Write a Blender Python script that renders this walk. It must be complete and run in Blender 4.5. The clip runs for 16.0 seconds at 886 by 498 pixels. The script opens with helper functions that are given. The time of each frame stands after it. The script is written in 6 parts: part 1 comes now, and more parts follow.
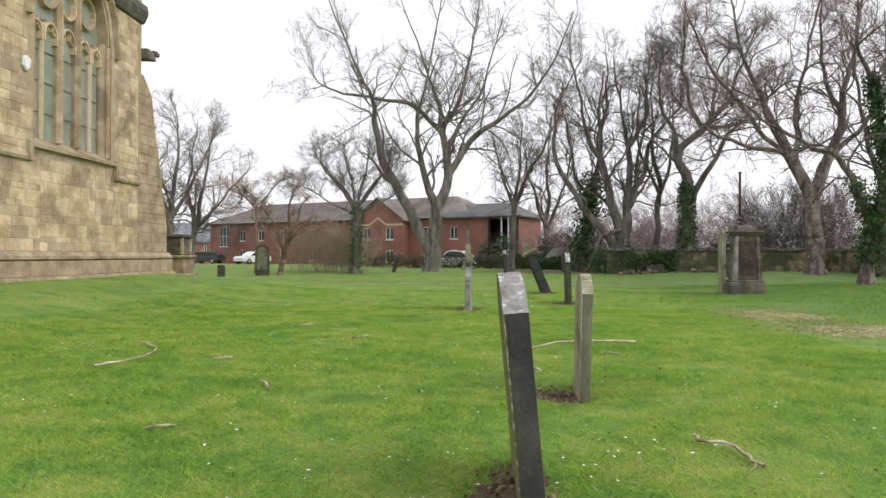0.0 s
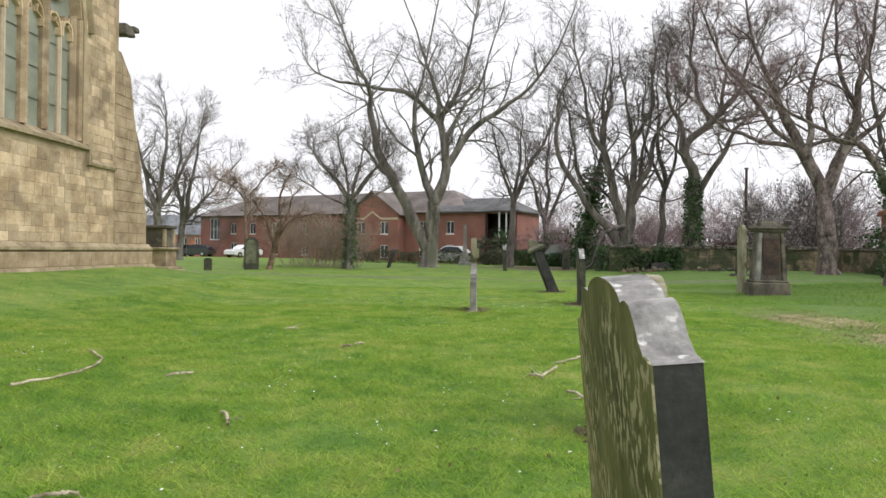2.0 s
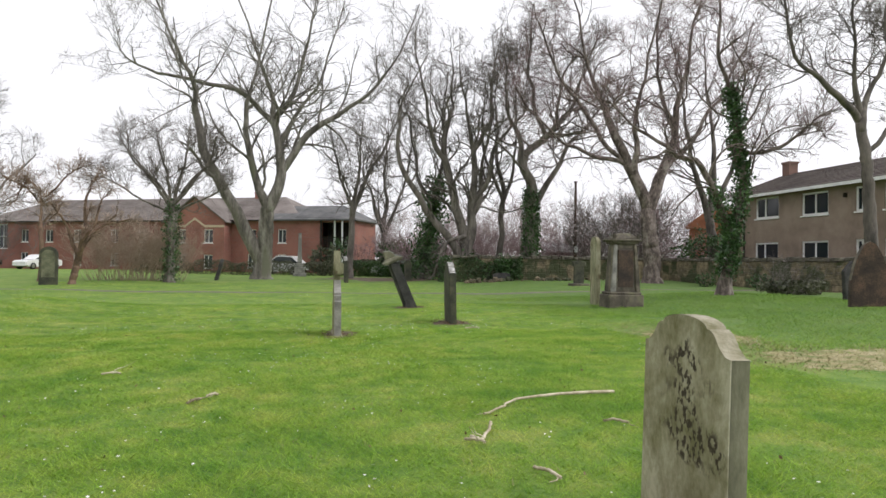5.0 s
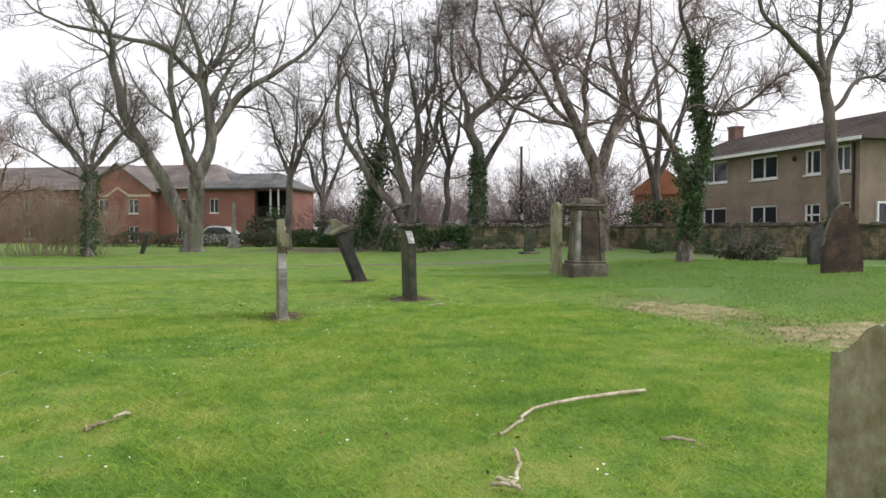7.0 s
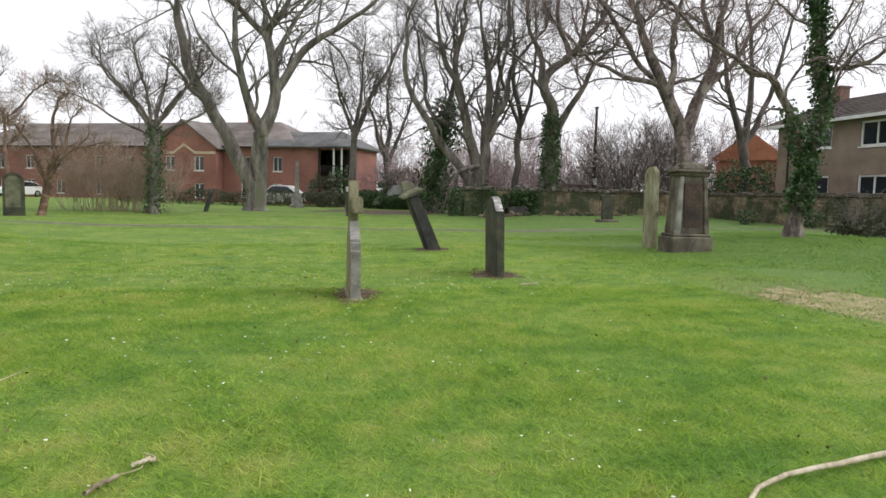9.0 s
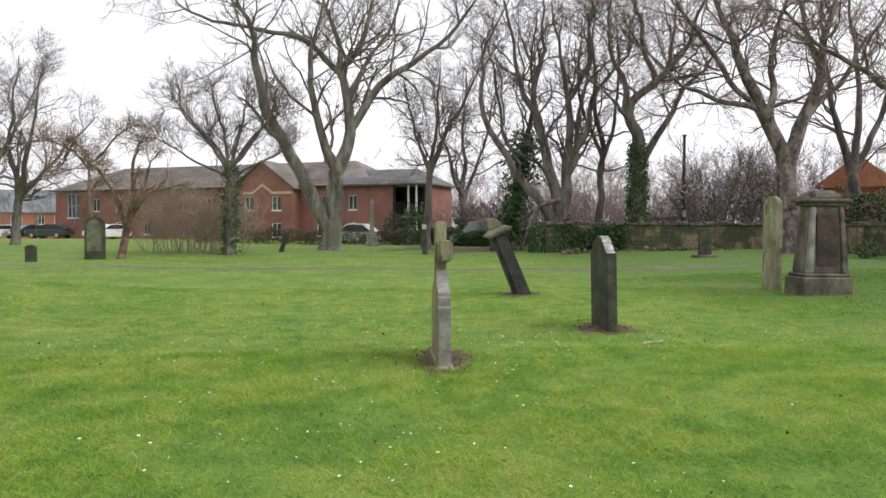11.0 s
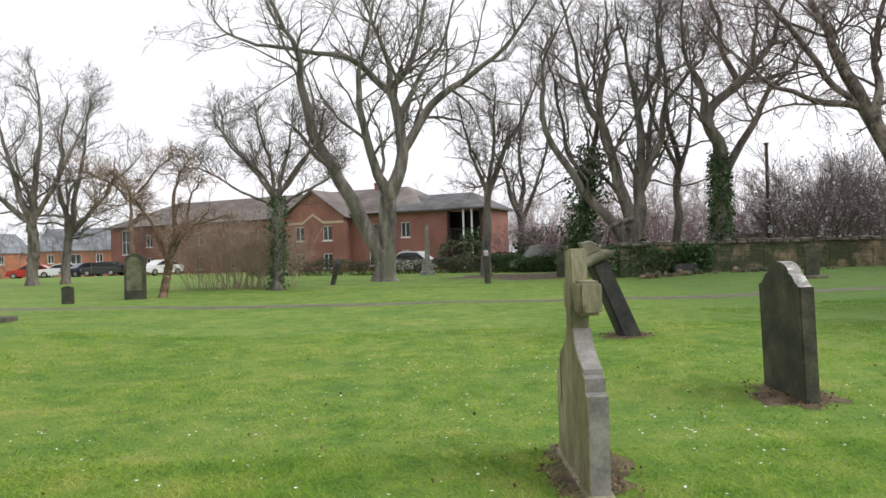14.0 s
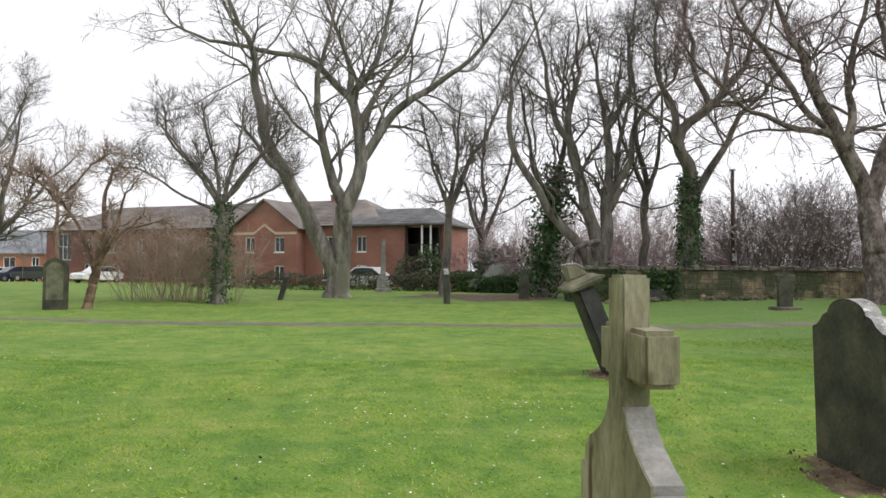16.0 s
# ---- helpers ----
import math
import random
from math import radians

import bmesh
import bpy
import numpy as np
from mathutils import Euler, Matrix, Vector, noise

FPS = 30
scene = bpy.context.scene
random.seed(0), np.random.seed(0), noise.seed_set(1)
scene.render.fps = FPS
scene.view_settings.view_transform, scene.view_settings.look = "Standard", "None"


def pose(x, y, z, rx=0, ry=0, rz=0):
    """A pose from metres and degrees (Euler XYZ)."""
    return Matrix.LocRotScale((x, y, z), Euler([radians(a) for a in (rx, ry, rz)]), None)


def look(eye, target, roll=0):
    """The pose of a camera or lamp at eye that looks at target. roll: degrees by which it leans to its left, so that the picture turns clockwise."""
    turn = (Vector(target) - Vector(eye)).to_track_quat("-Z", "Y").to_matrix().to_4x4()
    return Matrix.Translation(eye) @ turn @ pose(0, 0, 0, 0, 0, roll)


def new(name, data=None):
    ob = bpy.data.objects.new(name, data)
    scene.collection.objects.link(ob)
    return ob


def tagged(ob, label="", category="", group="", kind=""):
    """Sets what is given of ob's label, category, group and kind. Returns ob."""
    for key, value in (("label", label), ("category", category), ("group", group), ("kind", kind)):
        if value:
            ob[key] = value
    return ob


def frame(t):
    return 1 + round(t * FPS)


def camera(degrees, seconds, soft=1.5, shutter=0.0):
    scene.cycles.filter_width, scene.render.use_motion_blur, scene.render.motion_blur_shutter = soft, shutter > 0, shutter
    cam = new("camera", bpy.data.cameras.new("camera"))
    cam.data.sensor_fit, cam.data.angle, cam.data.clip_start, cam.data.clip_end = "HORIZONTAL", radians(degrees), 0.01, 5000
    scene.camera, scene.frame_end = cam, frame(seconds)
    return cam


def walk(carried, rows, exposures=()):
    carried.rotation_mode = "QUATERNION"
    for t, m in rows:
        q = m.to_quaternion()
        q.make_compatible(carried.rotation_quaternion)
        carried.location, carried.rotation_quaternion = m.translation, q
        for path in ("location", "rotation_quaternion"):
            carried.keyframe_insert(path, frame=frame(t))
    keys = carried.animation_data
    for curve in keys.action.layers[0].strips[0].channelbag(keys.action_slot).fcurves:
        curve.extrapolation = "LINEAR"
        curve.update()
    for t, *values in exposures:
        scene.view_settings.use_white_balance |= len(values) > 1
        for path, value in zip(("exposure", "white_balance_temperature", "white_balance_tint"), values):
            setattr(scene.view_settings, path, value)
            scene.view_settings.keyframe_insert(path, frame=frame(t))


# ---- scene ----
cam = camera(66.4, 16.0)
PATH = [
    (0, (1.027, 1.428, 1.318), (0.916, 3.425, 1.336), 0.2),
    (0.5, (0.995, 1.885, 1.275), (0.947, 3.884, 1.260), -0.6),
    (1, (0.962, 2.248, 1.257), (0.862, 4.244, 1.170), -1.3),
    (1.5, (0.873, 2.675, 1.309), (0.793, 4.673, 1.254), 0.6),
    (2, (0.738, 3.064, 1.293), (0.645, 5.062, 1.298), 0.8),
    (2.5, (0.587, 3.425, 1.347), (0.401, 5.416, 1.341), -0.6),
    (3, (0.357, 3.662, 1.381), (0.216, 5.657, 1.395), -1.1),
    (3.5, (0.279, 4.068, 1.350), (0.463, 6.060, 1.364), -0.2),
    (4, (0.196, 4.449, 1.376), (0.542, 6.418, 1.412), 0.4),
    (4.2, (0.175, 4.537, 1.388), (0.549, 6.502, 1.418), 0.6),
    (6.3, (-0.096, 6.038, 1.402), (0.374, 7.981, 1.451), 0.0),
    (6.5, (-0.050, 6.243, 1.373), (0.467, 8.175, 1.383), -0.1),
    (7, (0.007, 6.690, 1.395), (0.595, 8.600, 1.341), -0.0),
    (7.5, (-0.041, 7.149, 1.386), (0.511, 9.069, 1.275), 1.1),
    (8, (-0.009, 7.587, 1.380), (0.548, 9.504, 1.257), 0.2),
    (8.5, (0.009, 8.097, 1.442), (0.525, 10.023, 1.293), 0.7),
    (8.7, (-0.020, 8.282, 1.441), (0.456, 10.217, 1.274), 1.0),
    (10.8, (-0.058, 10.078, 1.522), (0.178, 12.061, 1.418), 0.4),
    (11, (-0.052, 10.270, 1.518), (0.157, 12.258, 1.452), 0.2),
    (11.5, (-0.093, 10.773, 1.528), (-0.022, 12.772, 1.534), 0.4),
    (12, (-0.200, 11.252, 1.557), (-0.205, 13.252, 1.542), 0.1),
    (12.5, (-0.157, 11.734, 1.552), (-0.114, 13.733, 1.524), -1.3),
    (13, (-0.245, 12.183, 1.574), (-0.249, 14.183, 1.564), -1.6),
    (13.5, (-0.366, 12.619, 1.592), (-0.365, 14.619, 1.593), -0.1),
    (14, (-0.351, 13.191, 1.577), (-0.290, 15.190, 1.588), -1.6),
    (14.5, (-0.386, 13.643, 1.551), (-0.333, 15.643, 1.572), -1.4),
    (15, (-0.436, 14.068, 1.594), (-0.287, 16.062, 1.574), 0.3),
    (15.5, (-0.368, 14.595, 1.588), (-0.123, 16.580, 1.596), -0.3),
    (16, (-0.357, 15.071, 1.599), (-0.167, 17.061, 1.659), 0.4),
]
walk(cam, [(t, look(eye, target, roll)) for t, eye, target, roll in PATH])

# ---- world and sun: bright overcast day ----
world = bpy.data.worlds.new("overcast_sky")
scene.world = world
world.use_nodes = True
wn, wl = world.node_tree.nodes, world.node_tree.links
wn.clear()
sky = wn.new("ShaderNodeTexSky")
sky.sky_type = "NISHITA"
sky.sun_disc = False
sky.sun_elevation, sky.sun_rotation = radians(42), radians(110)
sky.dust_density, sky.air_density, sky.ozone_density = 6.0, 1.0, 1.0
grey = wn.new("ShaderNodeHueSaturation")
grey.inputs["Saturation"].default_value = 0.10
cloud = wn.new("ShaderNodeMix")
cloud.data_type = "RGBA"
cloud.inputs["Factor"].default_value = 0.72
cloud.inputs["B"].default_value = (14.0, 13.95, 14.55, 1)
back = wn.new("ShaderNodeBackground")
back.inputs["Strength"].default_value = 0.10
wout = wn.new("ShaderNodeOutputWorld")
wl.new(sky.outputs["Color"], grey.inputs["Color"])
wl.new(grey.outputs["Color"], cloud.inputs["A"])
wl.new(cloud.outputs["Result"], back.inputs["Color"])
wl.new(back.outputs["Background"], wout.inputs["Surface"])
sun_data = bpy.data.lights.new("sun", "SUN")
sun_data.energy, sun_data.angle, sun_data.color = 1.5, radians(40), (1.0, 0.97, 0.93)
sun = new("sun", sun_data)
sun.matrix_world = pose(0, 0, 40, 48, 0, 70)
scene.view_settings.exposure = 0.0

# ---- materials ----
def material(name, colors, scale=4.0, rough=0.85, bump=0.3, bump_scale=40.0, metal=0.0, coord="Object", random=0.0, island=False,
             spots=None, stretch=(1, 1, 1), detail=6.0, wear=None):
    """A surface of two or three tones mixed by noise at two sizes, with fine relief; random: how far each piece differs."""
    m = bpy.data.materials.new(name)
    m.use_nodes = True
    n, l = m.node_tree.nodes, m.node_tree.links
    bsdf = n["Principled BSDF"]
    bsdf.inputs["Roughness"].default_value, bsdf.inputs["Metallic"].default_value = rough, metal
    tc, mp = n.new("ShaderNodeNewGeometry" if coord == "Position" else "ShaderNodeTexCoord"), n.new("ShaderNodeMapping")
    mp.inputs["Scale"].default_value = stretch
    l.new(tc.outputs[coord], mp.inputs["Vector"])
    big, fine = n.new("ShaderNodeTexNoise"), n.new("ShaderNodeTexNoise")
    big.inputs["Scale"].default_value, big.inputs["Detail"].default_value = scale, detail
    fine.inputs["Scale"].default_value, fine.inputs["Detail"].default_value = bump_scale, 4.0
    for t in (big, fine):
        t.inputs["Roughness"].default_value = 0.62
        l.new(mp.outputs["Vector"], t.inputs["Vector"])
    both = n.new("ShaderNodeMath")
    both.operation = "MULTIPLY_ADD"
    both.inputs[1].default_value = 0.35
    l.new(fine.outputs["Fac"], both.inputs[0])
    l.new(big.outputs["Fac"], both.inputs[2])
    ramp = n.new("ShaderNodeValToRGB")
    while len(ramp.color_ramp.elements) < len(colors):
        ramp.color_ramp.elements.new(0.5)
    for i, c in enumerate(colors):
        e = ramp.color_ramp.elements[i]
        e.position, e.color = 0.50 + 0.34 * i / max(1, len(colors) - 1), (*c, 1)
    l.new(both.outputs[0], ramp.inputs["Fac"])
    color = ramp.outputs["Color"]
    if spots:
        sc, tone, size = spots[:3]
        sp = n.new("ShaderNodeTexNoise")
        sp.inputs["Scale"].default_value, sp.inputs["Detail"].default_value = sc, 3.0
        l.new(mp.outputs["Vector"], sp.inputs["Vector"])
        cut = n.new("ShaderNodeMapRange")
        cut.inputs["From Min"].default_value, cut.inputs["From Max"].default_value = size, size + 0.07
        l.new(sp.outputs["Fac"], cut.inputs["Value"])
        mx = n.new("ShaderNodeMix")
        mx.data_type = "RGBA"
        mx.inputs["B"].default_value = (*tone, 1)
        fac = cut.outputs["Result"]
        if len(spots) > 3:
            # spots gather in groups
            gr, gate, mul = n.new("ShaderNodeTexNoise"), n.new("ShaderNodeMapRange"), n.new("ShaderNodeMath")
            gr.inputs["Scale"].default_value, gr.inputs["Detail"].default_value = spots[3], 2.0
            l.new(tc.outputs[coord], gr.inputs["Vector"])
            gate.inputs["From Min"].default_value, gate.inputs["From Max"].default_value = spots[4], spots[4] + 0.10
            level = gr.outputs["Fac"]
            if len(spots) > 5:
                # more wear low on the stone
                sep, low = n.new("ShaderNodeSeparateXYZ"), n.new("ShaderNodeMath")
                low.operation = "MULTIPLY_ADD"
                low.inputs[1].default_value = -spots[5]
                l.new(tc.outputs[coord], sep.inputs[0])
                l.new(sep.outputs["Z"], low.inputs[0])
                l.new(level, low.inputs[2])
                level = low.outputs[0]
            if wear:
                # one worn hollow: (across, up) and its half sizes
                cy, cz, ry, rz = wear
                off, dist, fall = n.new("ShaderNodeMapping"), n.new("ShaderNodeVectorMath"), n.new("ShaderNodeMath")
                off.inputs["Scale"].default_value = (0, 1 / ry, 1 / rz)
                off.inputs["Location"].default_value = (0, -cy / ry, -cz / rz)
                dist.operation = "LENGTH"
                fall.operation = "MULTIPLY_ADD"
                fall.inputs[1].default_value = -0.40
                l.new(tc.outputs[coord], off.inputs["Vector"])
                l.new(off.outputs["Vector"], dist.inputs[0])
                l.new(dist.outputs["Value"], fall.inputs[0])
                rise = n.new("ShaderNodeMath")
                rise.inputs[1].default_value = 0.38
                l.new(level, rise.inputs[0])
                l.new(rise.outputs[0], fall.inputs[2])
                level = fall.outputs[0]
            l.new(level, gate.inputs["Value"])
            mul.operation = "MULTIPLY"
            l.new(fac, mul.inputs[0])
            l.new(gate.outputs["Result"], mul.inputs[1])
            fac = mul.outputs[0]
        l.new(fac, mx.inputs["Factor"])
        l.new(color, mx.inputs["A"])
        color = mx.outputs["Result"]
    if random:
        src = n.new("ShaderNodeNewGeometry").outputs["Random Per Island"] if island else n.new("ShaderNodeObjectInfo").outputs["Random"]
        rg = n.new("ShaderNodeMapRange")
        rg.inputs["To Min"].default_value, rg.inputs["To Max"].default_value = 1 - random, 1 + random
        l.new(src, rg.inputs["Value"])
        hs = n.new("ShaderNodeHueSaturation")
        l.new(rg.outputs["Result"], hs.inputs["Value"])
        l.new(color, hs.inputs["Color"])
        color = hs.outputs["Color"]
    l.new(color, bsdf.inputs["Base Color"])
    if bump:
        bp = n.new("ShaderNodeBump")
        bp.inputs["Strength"].default_value, bp.inputs["Distance"].default_value = bump, 0.02
        l.new(both.outputs[0], bp.inputs["Height"])
        l.new(bp.outputs["Normal"], bsdf.inputs["Normal"])
    return m


def leafy(name, colors, scale=1.0, random=0.4, through_light=0.35, rough=0.6):
    """Leaves or grass: varies from leaf to leaf and lets some light through."""
    m = material(name, colors, scale=scale, rough=rough, bump=0, random=random, island=True, bump_scale=scale * 9)
    n, l = m.node_tree.nodes, m.node_tree.links
    bsdf = n["Principled BSDF"]
    tr, mix = n.new("ShaderNodeBsdfTranslucent"), n.new("ShaderNodeMixShader")
    mix.inputs[0].default_value = through_light
    l.new(bsdf.inputs["Base Color"].links[0].from_socket, tr.inputs["Color"])
    l.new(bsdf.outputs[0], mix.inputs[1])
    l.new(tr.outputs[0], mix.inputs[2])
    l.new(mix.outputs[0], n["Material Output"].inputs["Surface"])
    return m


def glassy(name, tint=(0.02, 0.025, 0.03), rough=0.06):
    m = bpy.data.materials.new(name)
    m.use_nodes = True
    b = m.node_tree.nodes["Principled BSDF"]
    b.inputs["Base Color"].default_value = (*tint, 1)
    b.inputs["Roughness"].default_value, b.inputs["IOR"].default_value = rough, 1.5
    return m


M = {}
def turf(name, deep, mid, dry, coarse, bump=0.0, random=0.0, through_light=0.0):
    """Turf: lush and dry patches at three sizes, and darker coarse grass on the bank by the house."""
    m = bpy.data.materials.new(name)
    m.use_nodes = True
    n, l = m.node_tree.nodes, m.node_tree.links
    bsdf = n["Principled BSDF"]
    bsdf.inputs["Roughness"].default_value = 0.95
    geo, sep = n.new("ShaderNodeNewGeometry"), n.new("ShaderNodeSeparateXYZ")
    l.new(geo.outputs["Position"], sep.inputs[0])

    def patch(scale, detail):
        t = n.new("ShaderNodeTexNoise")
        t.inputs["Scale"].default_value, t.inputs["Detail"].default_value, t.inputs["Roughness"].default_value = scale, detail, 0.6
        l.new(geo.outputs["Position"], t.inputs["Vector"])
        return t.outputs["Fac"]

    def math_node(op, a, b):
        x = n.new("ShaderNodeMath")
        x.operation = op
        for i, v in enumerate((a, b)):
            if isinstance(v, (int, float)):
                x.inputs[i].default_value = v
            else:
                l.new(v, x.inputs[i])
        return x.outputs[0]

    def blend(fac, a, b):
        x = n.new("ShaderNodeMix")
        x.data_type = "RGBA"
        l.new(fac, x.inputs["Factor"])
        for sock, v in (("A", a), ("B", b)):
            if isinstance(v, tuple):
                x.inputs[sock].default_value = (*v, 1)
            else:
                l.new(v, x.inputs[sock])
        return x.outputs["Result"]

    def step(v, lo, hi):
        x = n.new("ShaderNodeMapRange")
        x.inputs["From Min"].default_value, x.inputs["From Max"].default_value = lo, hi
        l.new(v, x.inputs["Value"])
        return x.outputs["Result"]

    wide, tuft, fine = patch(0.55, 4), patch(2.6, 4), patch(24.0, 3)
    mixv = math_node("ADD", math_node("MULTIPLY", wide, 0.34), math_node("ADD", math_node("MULTIPLY", tuft, 0.42), math_node("MULTIPLY", fine, 0.24)))
    ramp = n.new("ShaderNodeValToRGB")
    ramp.color_ramp.elements.new(0.5)
    for e, (p, c) in zip(ramp.color_ramp.elements, ((0.41, deep), (0.51, mid), (0.62, dry))):
        e.position, e.color = p, (*c, 1)
    l.new(mixv, ramp.inputs["Fac"])
    bank = math_node("ADD", sep.outputs["X"], math_node("MULTIPLY", wide, 6.0))
    far = math_node("ADD", sep.outputs["Y"], math_node("MULTIPLY", tuft, 5.0))
    mask = math_node("MULTIPLY", step(bank, 8.5, 13.0), step(far, 13.0, 20.0))
    color = blend(math_node("MULTIPLY", mask, 0.75), ramp.outputs["Color"], coarse)
    if random:
        rg = n.new("ShaderNodeMapRange")
        rg.inputs["To Min"].default_value, rg.inputs["To Max"].default_value = 1 - random, 1 + random
        l.new(geo.outputs["Random Per Island"], rg.inputs["Value"])
        hs = n.new("ShaderNodeHueSaturation")
        l.new(rg.outputs["Result"], hs.inputs["Value"])
        l.new(color, hs.inputs["Color"])
        color = hs.outputs["Color"]
    l.new(color, bsdf.inputs["Base Color"])
    if bump:
        bp = n.new("ShaderNodeBump")
        bp.inputs["Strength"].default_value, bp.inputs["Distance"].default_value = bump, 0.03
        l.new(math_node("ADD", fine, tuft), bp.inputs["Height"])
        l.new(bp.outputs["Normal"], bsdf.inputs["Normal"])
    if through_light:
        tr, mix = n.new("ShaderNodeBsdfTranslucent"), n.new("ShaderNodeMixShader")
        mix.inputs[0].default_value = through_light
        l.new(color, tr.inputs["Color"])
        l.new(bsdf.outputs[0], mix.inputs[1])
        l.new(tr.outputs[0], mix.inputs[2])
        l.new(mix.outputs[0], n["Material Output"].inputs["Surface"])
    return m


M["lawn"] = turf("lawn", (0.080, 0.170, 0.021), (0.140, 0.233, 0.031), (0.228, 0.272, 0.060), (0.085, 0.160, 0.031), bump=0.6)
M["blade"] = turf("grass_blade", (0.162, 0.325, 0.038), (0.284, 0.432, 0.060), (0.448, 0.495, 0.120), (0.160, 0.285, 0.062), random=0.24, through_light=0.42)
M["soil"] = material("bare_soil", [(0.042, 0.028, 0.018), (0.095, 0.064, 0.038), (0.165, 0.13, 0.07)], scale=5, bump=1.0, bump_scale=30)
M["straw"] = material("dry_grass", [(0.13, 0.19, 0.045), (0.29, 0.26, 0.12), (0.42, 0.36, 0.22)], scale=3.5, bump=0.8, bump_scale=30)
M["asphalt"] = material("worn_asphalt", [(0.075, 0.085, 0.045), (0.125, 0.122, 0.078), (0.18, 0.165, 0.12)], scale=1.5, bump=0.5, bump_scale=60)
M["bark"] = material("grey_brown_bark", [(0.06, 0.053, 0.046), (0.145, 0.127, 0.112), (0.245, 0.22, 0.195)], scale=3, bump=1.0, bump_scale=18, stretch=(1, 1, 0.25))
# greenish lichen spots; the palest tone carries sky light on the upper limbs
M["bark_green"] = material("lichened_skylit_bark", [(0.06, 0.055, 0.048), (0.165, 0.15, 0.13), (0.34, 0.32, 0.285)], scale=2.2, bump=1.0, bump_scale=16, stretch=(1, 1, 0.25), spots=(1.1, (0.145, 0.145, 0.105), 0.56))
M["bark_pink"] = material("flaking_brown_bark", [(0.05, 0.039, 0.034), (0.125, 0.098, 0.086), (0.25, 0.21, 0.185)], scale=3, bump=0.9, bump_scale=12, stretch=(1, 1, 0.5), spots=(2.5, (0.29, 0.255, 0.225), 0.6))
M["bark_dark"] = material("dark_bark", [(0.045, 0.04, 0.036), (0.11, 0.095, 0.083), (0.18, 0.155, 0.135)], scale=3, bump=0.9, bump_scale=18, stretch=(1, 1, 0.25))
M["bark_rust"] = material("rust_brown_bark", [(0.06, 0.04, 0.03), (0.15, 0.095, 0.065), (0.26, 0.17, 0.12)], scale=3, bump=0.8, bump_scale=20, stretch=(1, 1, 0.4))
M["twig"] = material("twig_bark", [(0.105, 0.09, 0.086), (0.20, 0.175, 0.165)], scale=2, bump=0)
M["twig_red"] = material("reddish_twig_bark", [(0.18, 0.115, 0.12), (0.32, 0.225, 0.235)], scale=2, bump=0)
# paler twigs for the far woods: distance haze mixed into their colour
M["twig_hazed"] = material("hazed_pinkish_far_twigs", [(0.26, 0.20, 0.20), (0.42, 0.34, 0.34)], scale=2, bump=0)
M["twig_tan"] = material("tan_twig_bark", [(0.27, 0.195, 0.155), (0.45, 0.345, 0.28)], scale=2, bump=0)
M["ivy"] = leafy("ivy_leaf", [(0.022, 0.05, 0.016), (0.048, 0.105, 0.032), (0.09, 0.165, 0.055)], scale=1.6, random=0.5, through_light=0.15, rough=0.4)
M["hedge"] = leafy("hedge_leaf", [(0.034, 0.040, 0.022), (0.075, 0.082, 0.045), (0.13, 0.135, 0.08)], scale=0.9, random=0.5, through_light=0.15)
M["evergreen"] = leafy("evergreen_leaf", [(0.015, 0.04, 0.012), (0.04, 0.085, 0.025), (0.08, 0.14, 0.045)], scale=0.9, random=0.5, through_light=0.15)
M["blossom"] = leafy("pale_blossom", [(0.45, 0.36, 0.36), (0.72, 0.64, 0.64)], scale=1.5, random=0.2)
M["ashlar"] = material("weathered_sandstone", [(0.29, 0.21, 0.125), (0.44, 0.335, 0.212), (0.58, 0.46, 0.315)], scale=1.8, bump=0.7, bump_scale=25, coord="Position", random=0.27, spots=(0.7, (0.28, 0.215, 0.14), 0.60))
M["ashlar_grey"] = material("grey_sandstone", [(0.17, 0.13, 0.08), (0.31, 0.25, 0.155), (0.43, 0.36, 0.24)], scale=2.0, bump=0.5, bump_scale=25)
M["mortar"] = material("lime_mortar", [(0.30, 0.23, 0.135), (0.46, 0.375, 0.25)], scale=2, bump=0.5)
M["soot"] = material("sooty_stone", [(0.016, 0.016, 0.017), (0.035, 0.034, 0.034), (0.07, 0.066, 0.06)], scale=3, rough=0.7, bump=0.35, bump_scale=45)
M["soot_green"] = material("sooty_stone_with_algae", [(0.022, 0.022, 0.018), (0.05, 0.052, 0.036), (0.10, 0.10, 0.06)], scale=2.2, rough=0.8, bump=0.5, bump_scale=30, spots=(2.6, (0.09, 0.085, 0.055), 0.60))
M["algae"] = material("algae_covered_stone", [(0.05, 0.055, 0.017), (0.115, 0.12, 0.04), (0.20, 0.185, 0.085)], scale=3.0, rough=0.85, bump=0.8, bump_scale=26, stretch=(1, 1, 0.5), spots=(36, (0.36, 0.33, 0.21), 0.51, 2.2, 0.20, 0.22))
M["flaked"] = material("flaking_sandstone", [(0.17, 0.16, 0.085), (0.32, 0.295, 0.215), (0.50, 0.47, 0.385)], scale=2.8, bump=0.7, bump_scale=25, spots=(30, (0.045, 0.032, 0.025), 0.50, 3.5, 0.56), stretch=(1, 1, 0.8), wear=(-0.05, 0.66, 0.33, 0.44))
M["mossy_edge"] = material("mossy_cut_edge", [(0.08, 0.08, 0.05), (0.16, 0.155, 0.105), (0.26, 0.25, 0.18)], scale=3, bump=0.5, bump_scale=35, stretch=(1, 1, 0.4))
M["pale"] = material("pale_lichened_stone", [(0.14, 0.138, 0.132), (0.27, 0.265, 0.255), (0.44, 0.435, 0.42)], scale=6, bump=0.6, bump_scale=40, spots=(17, (0.62, 0.61, 0.60), 0.58))
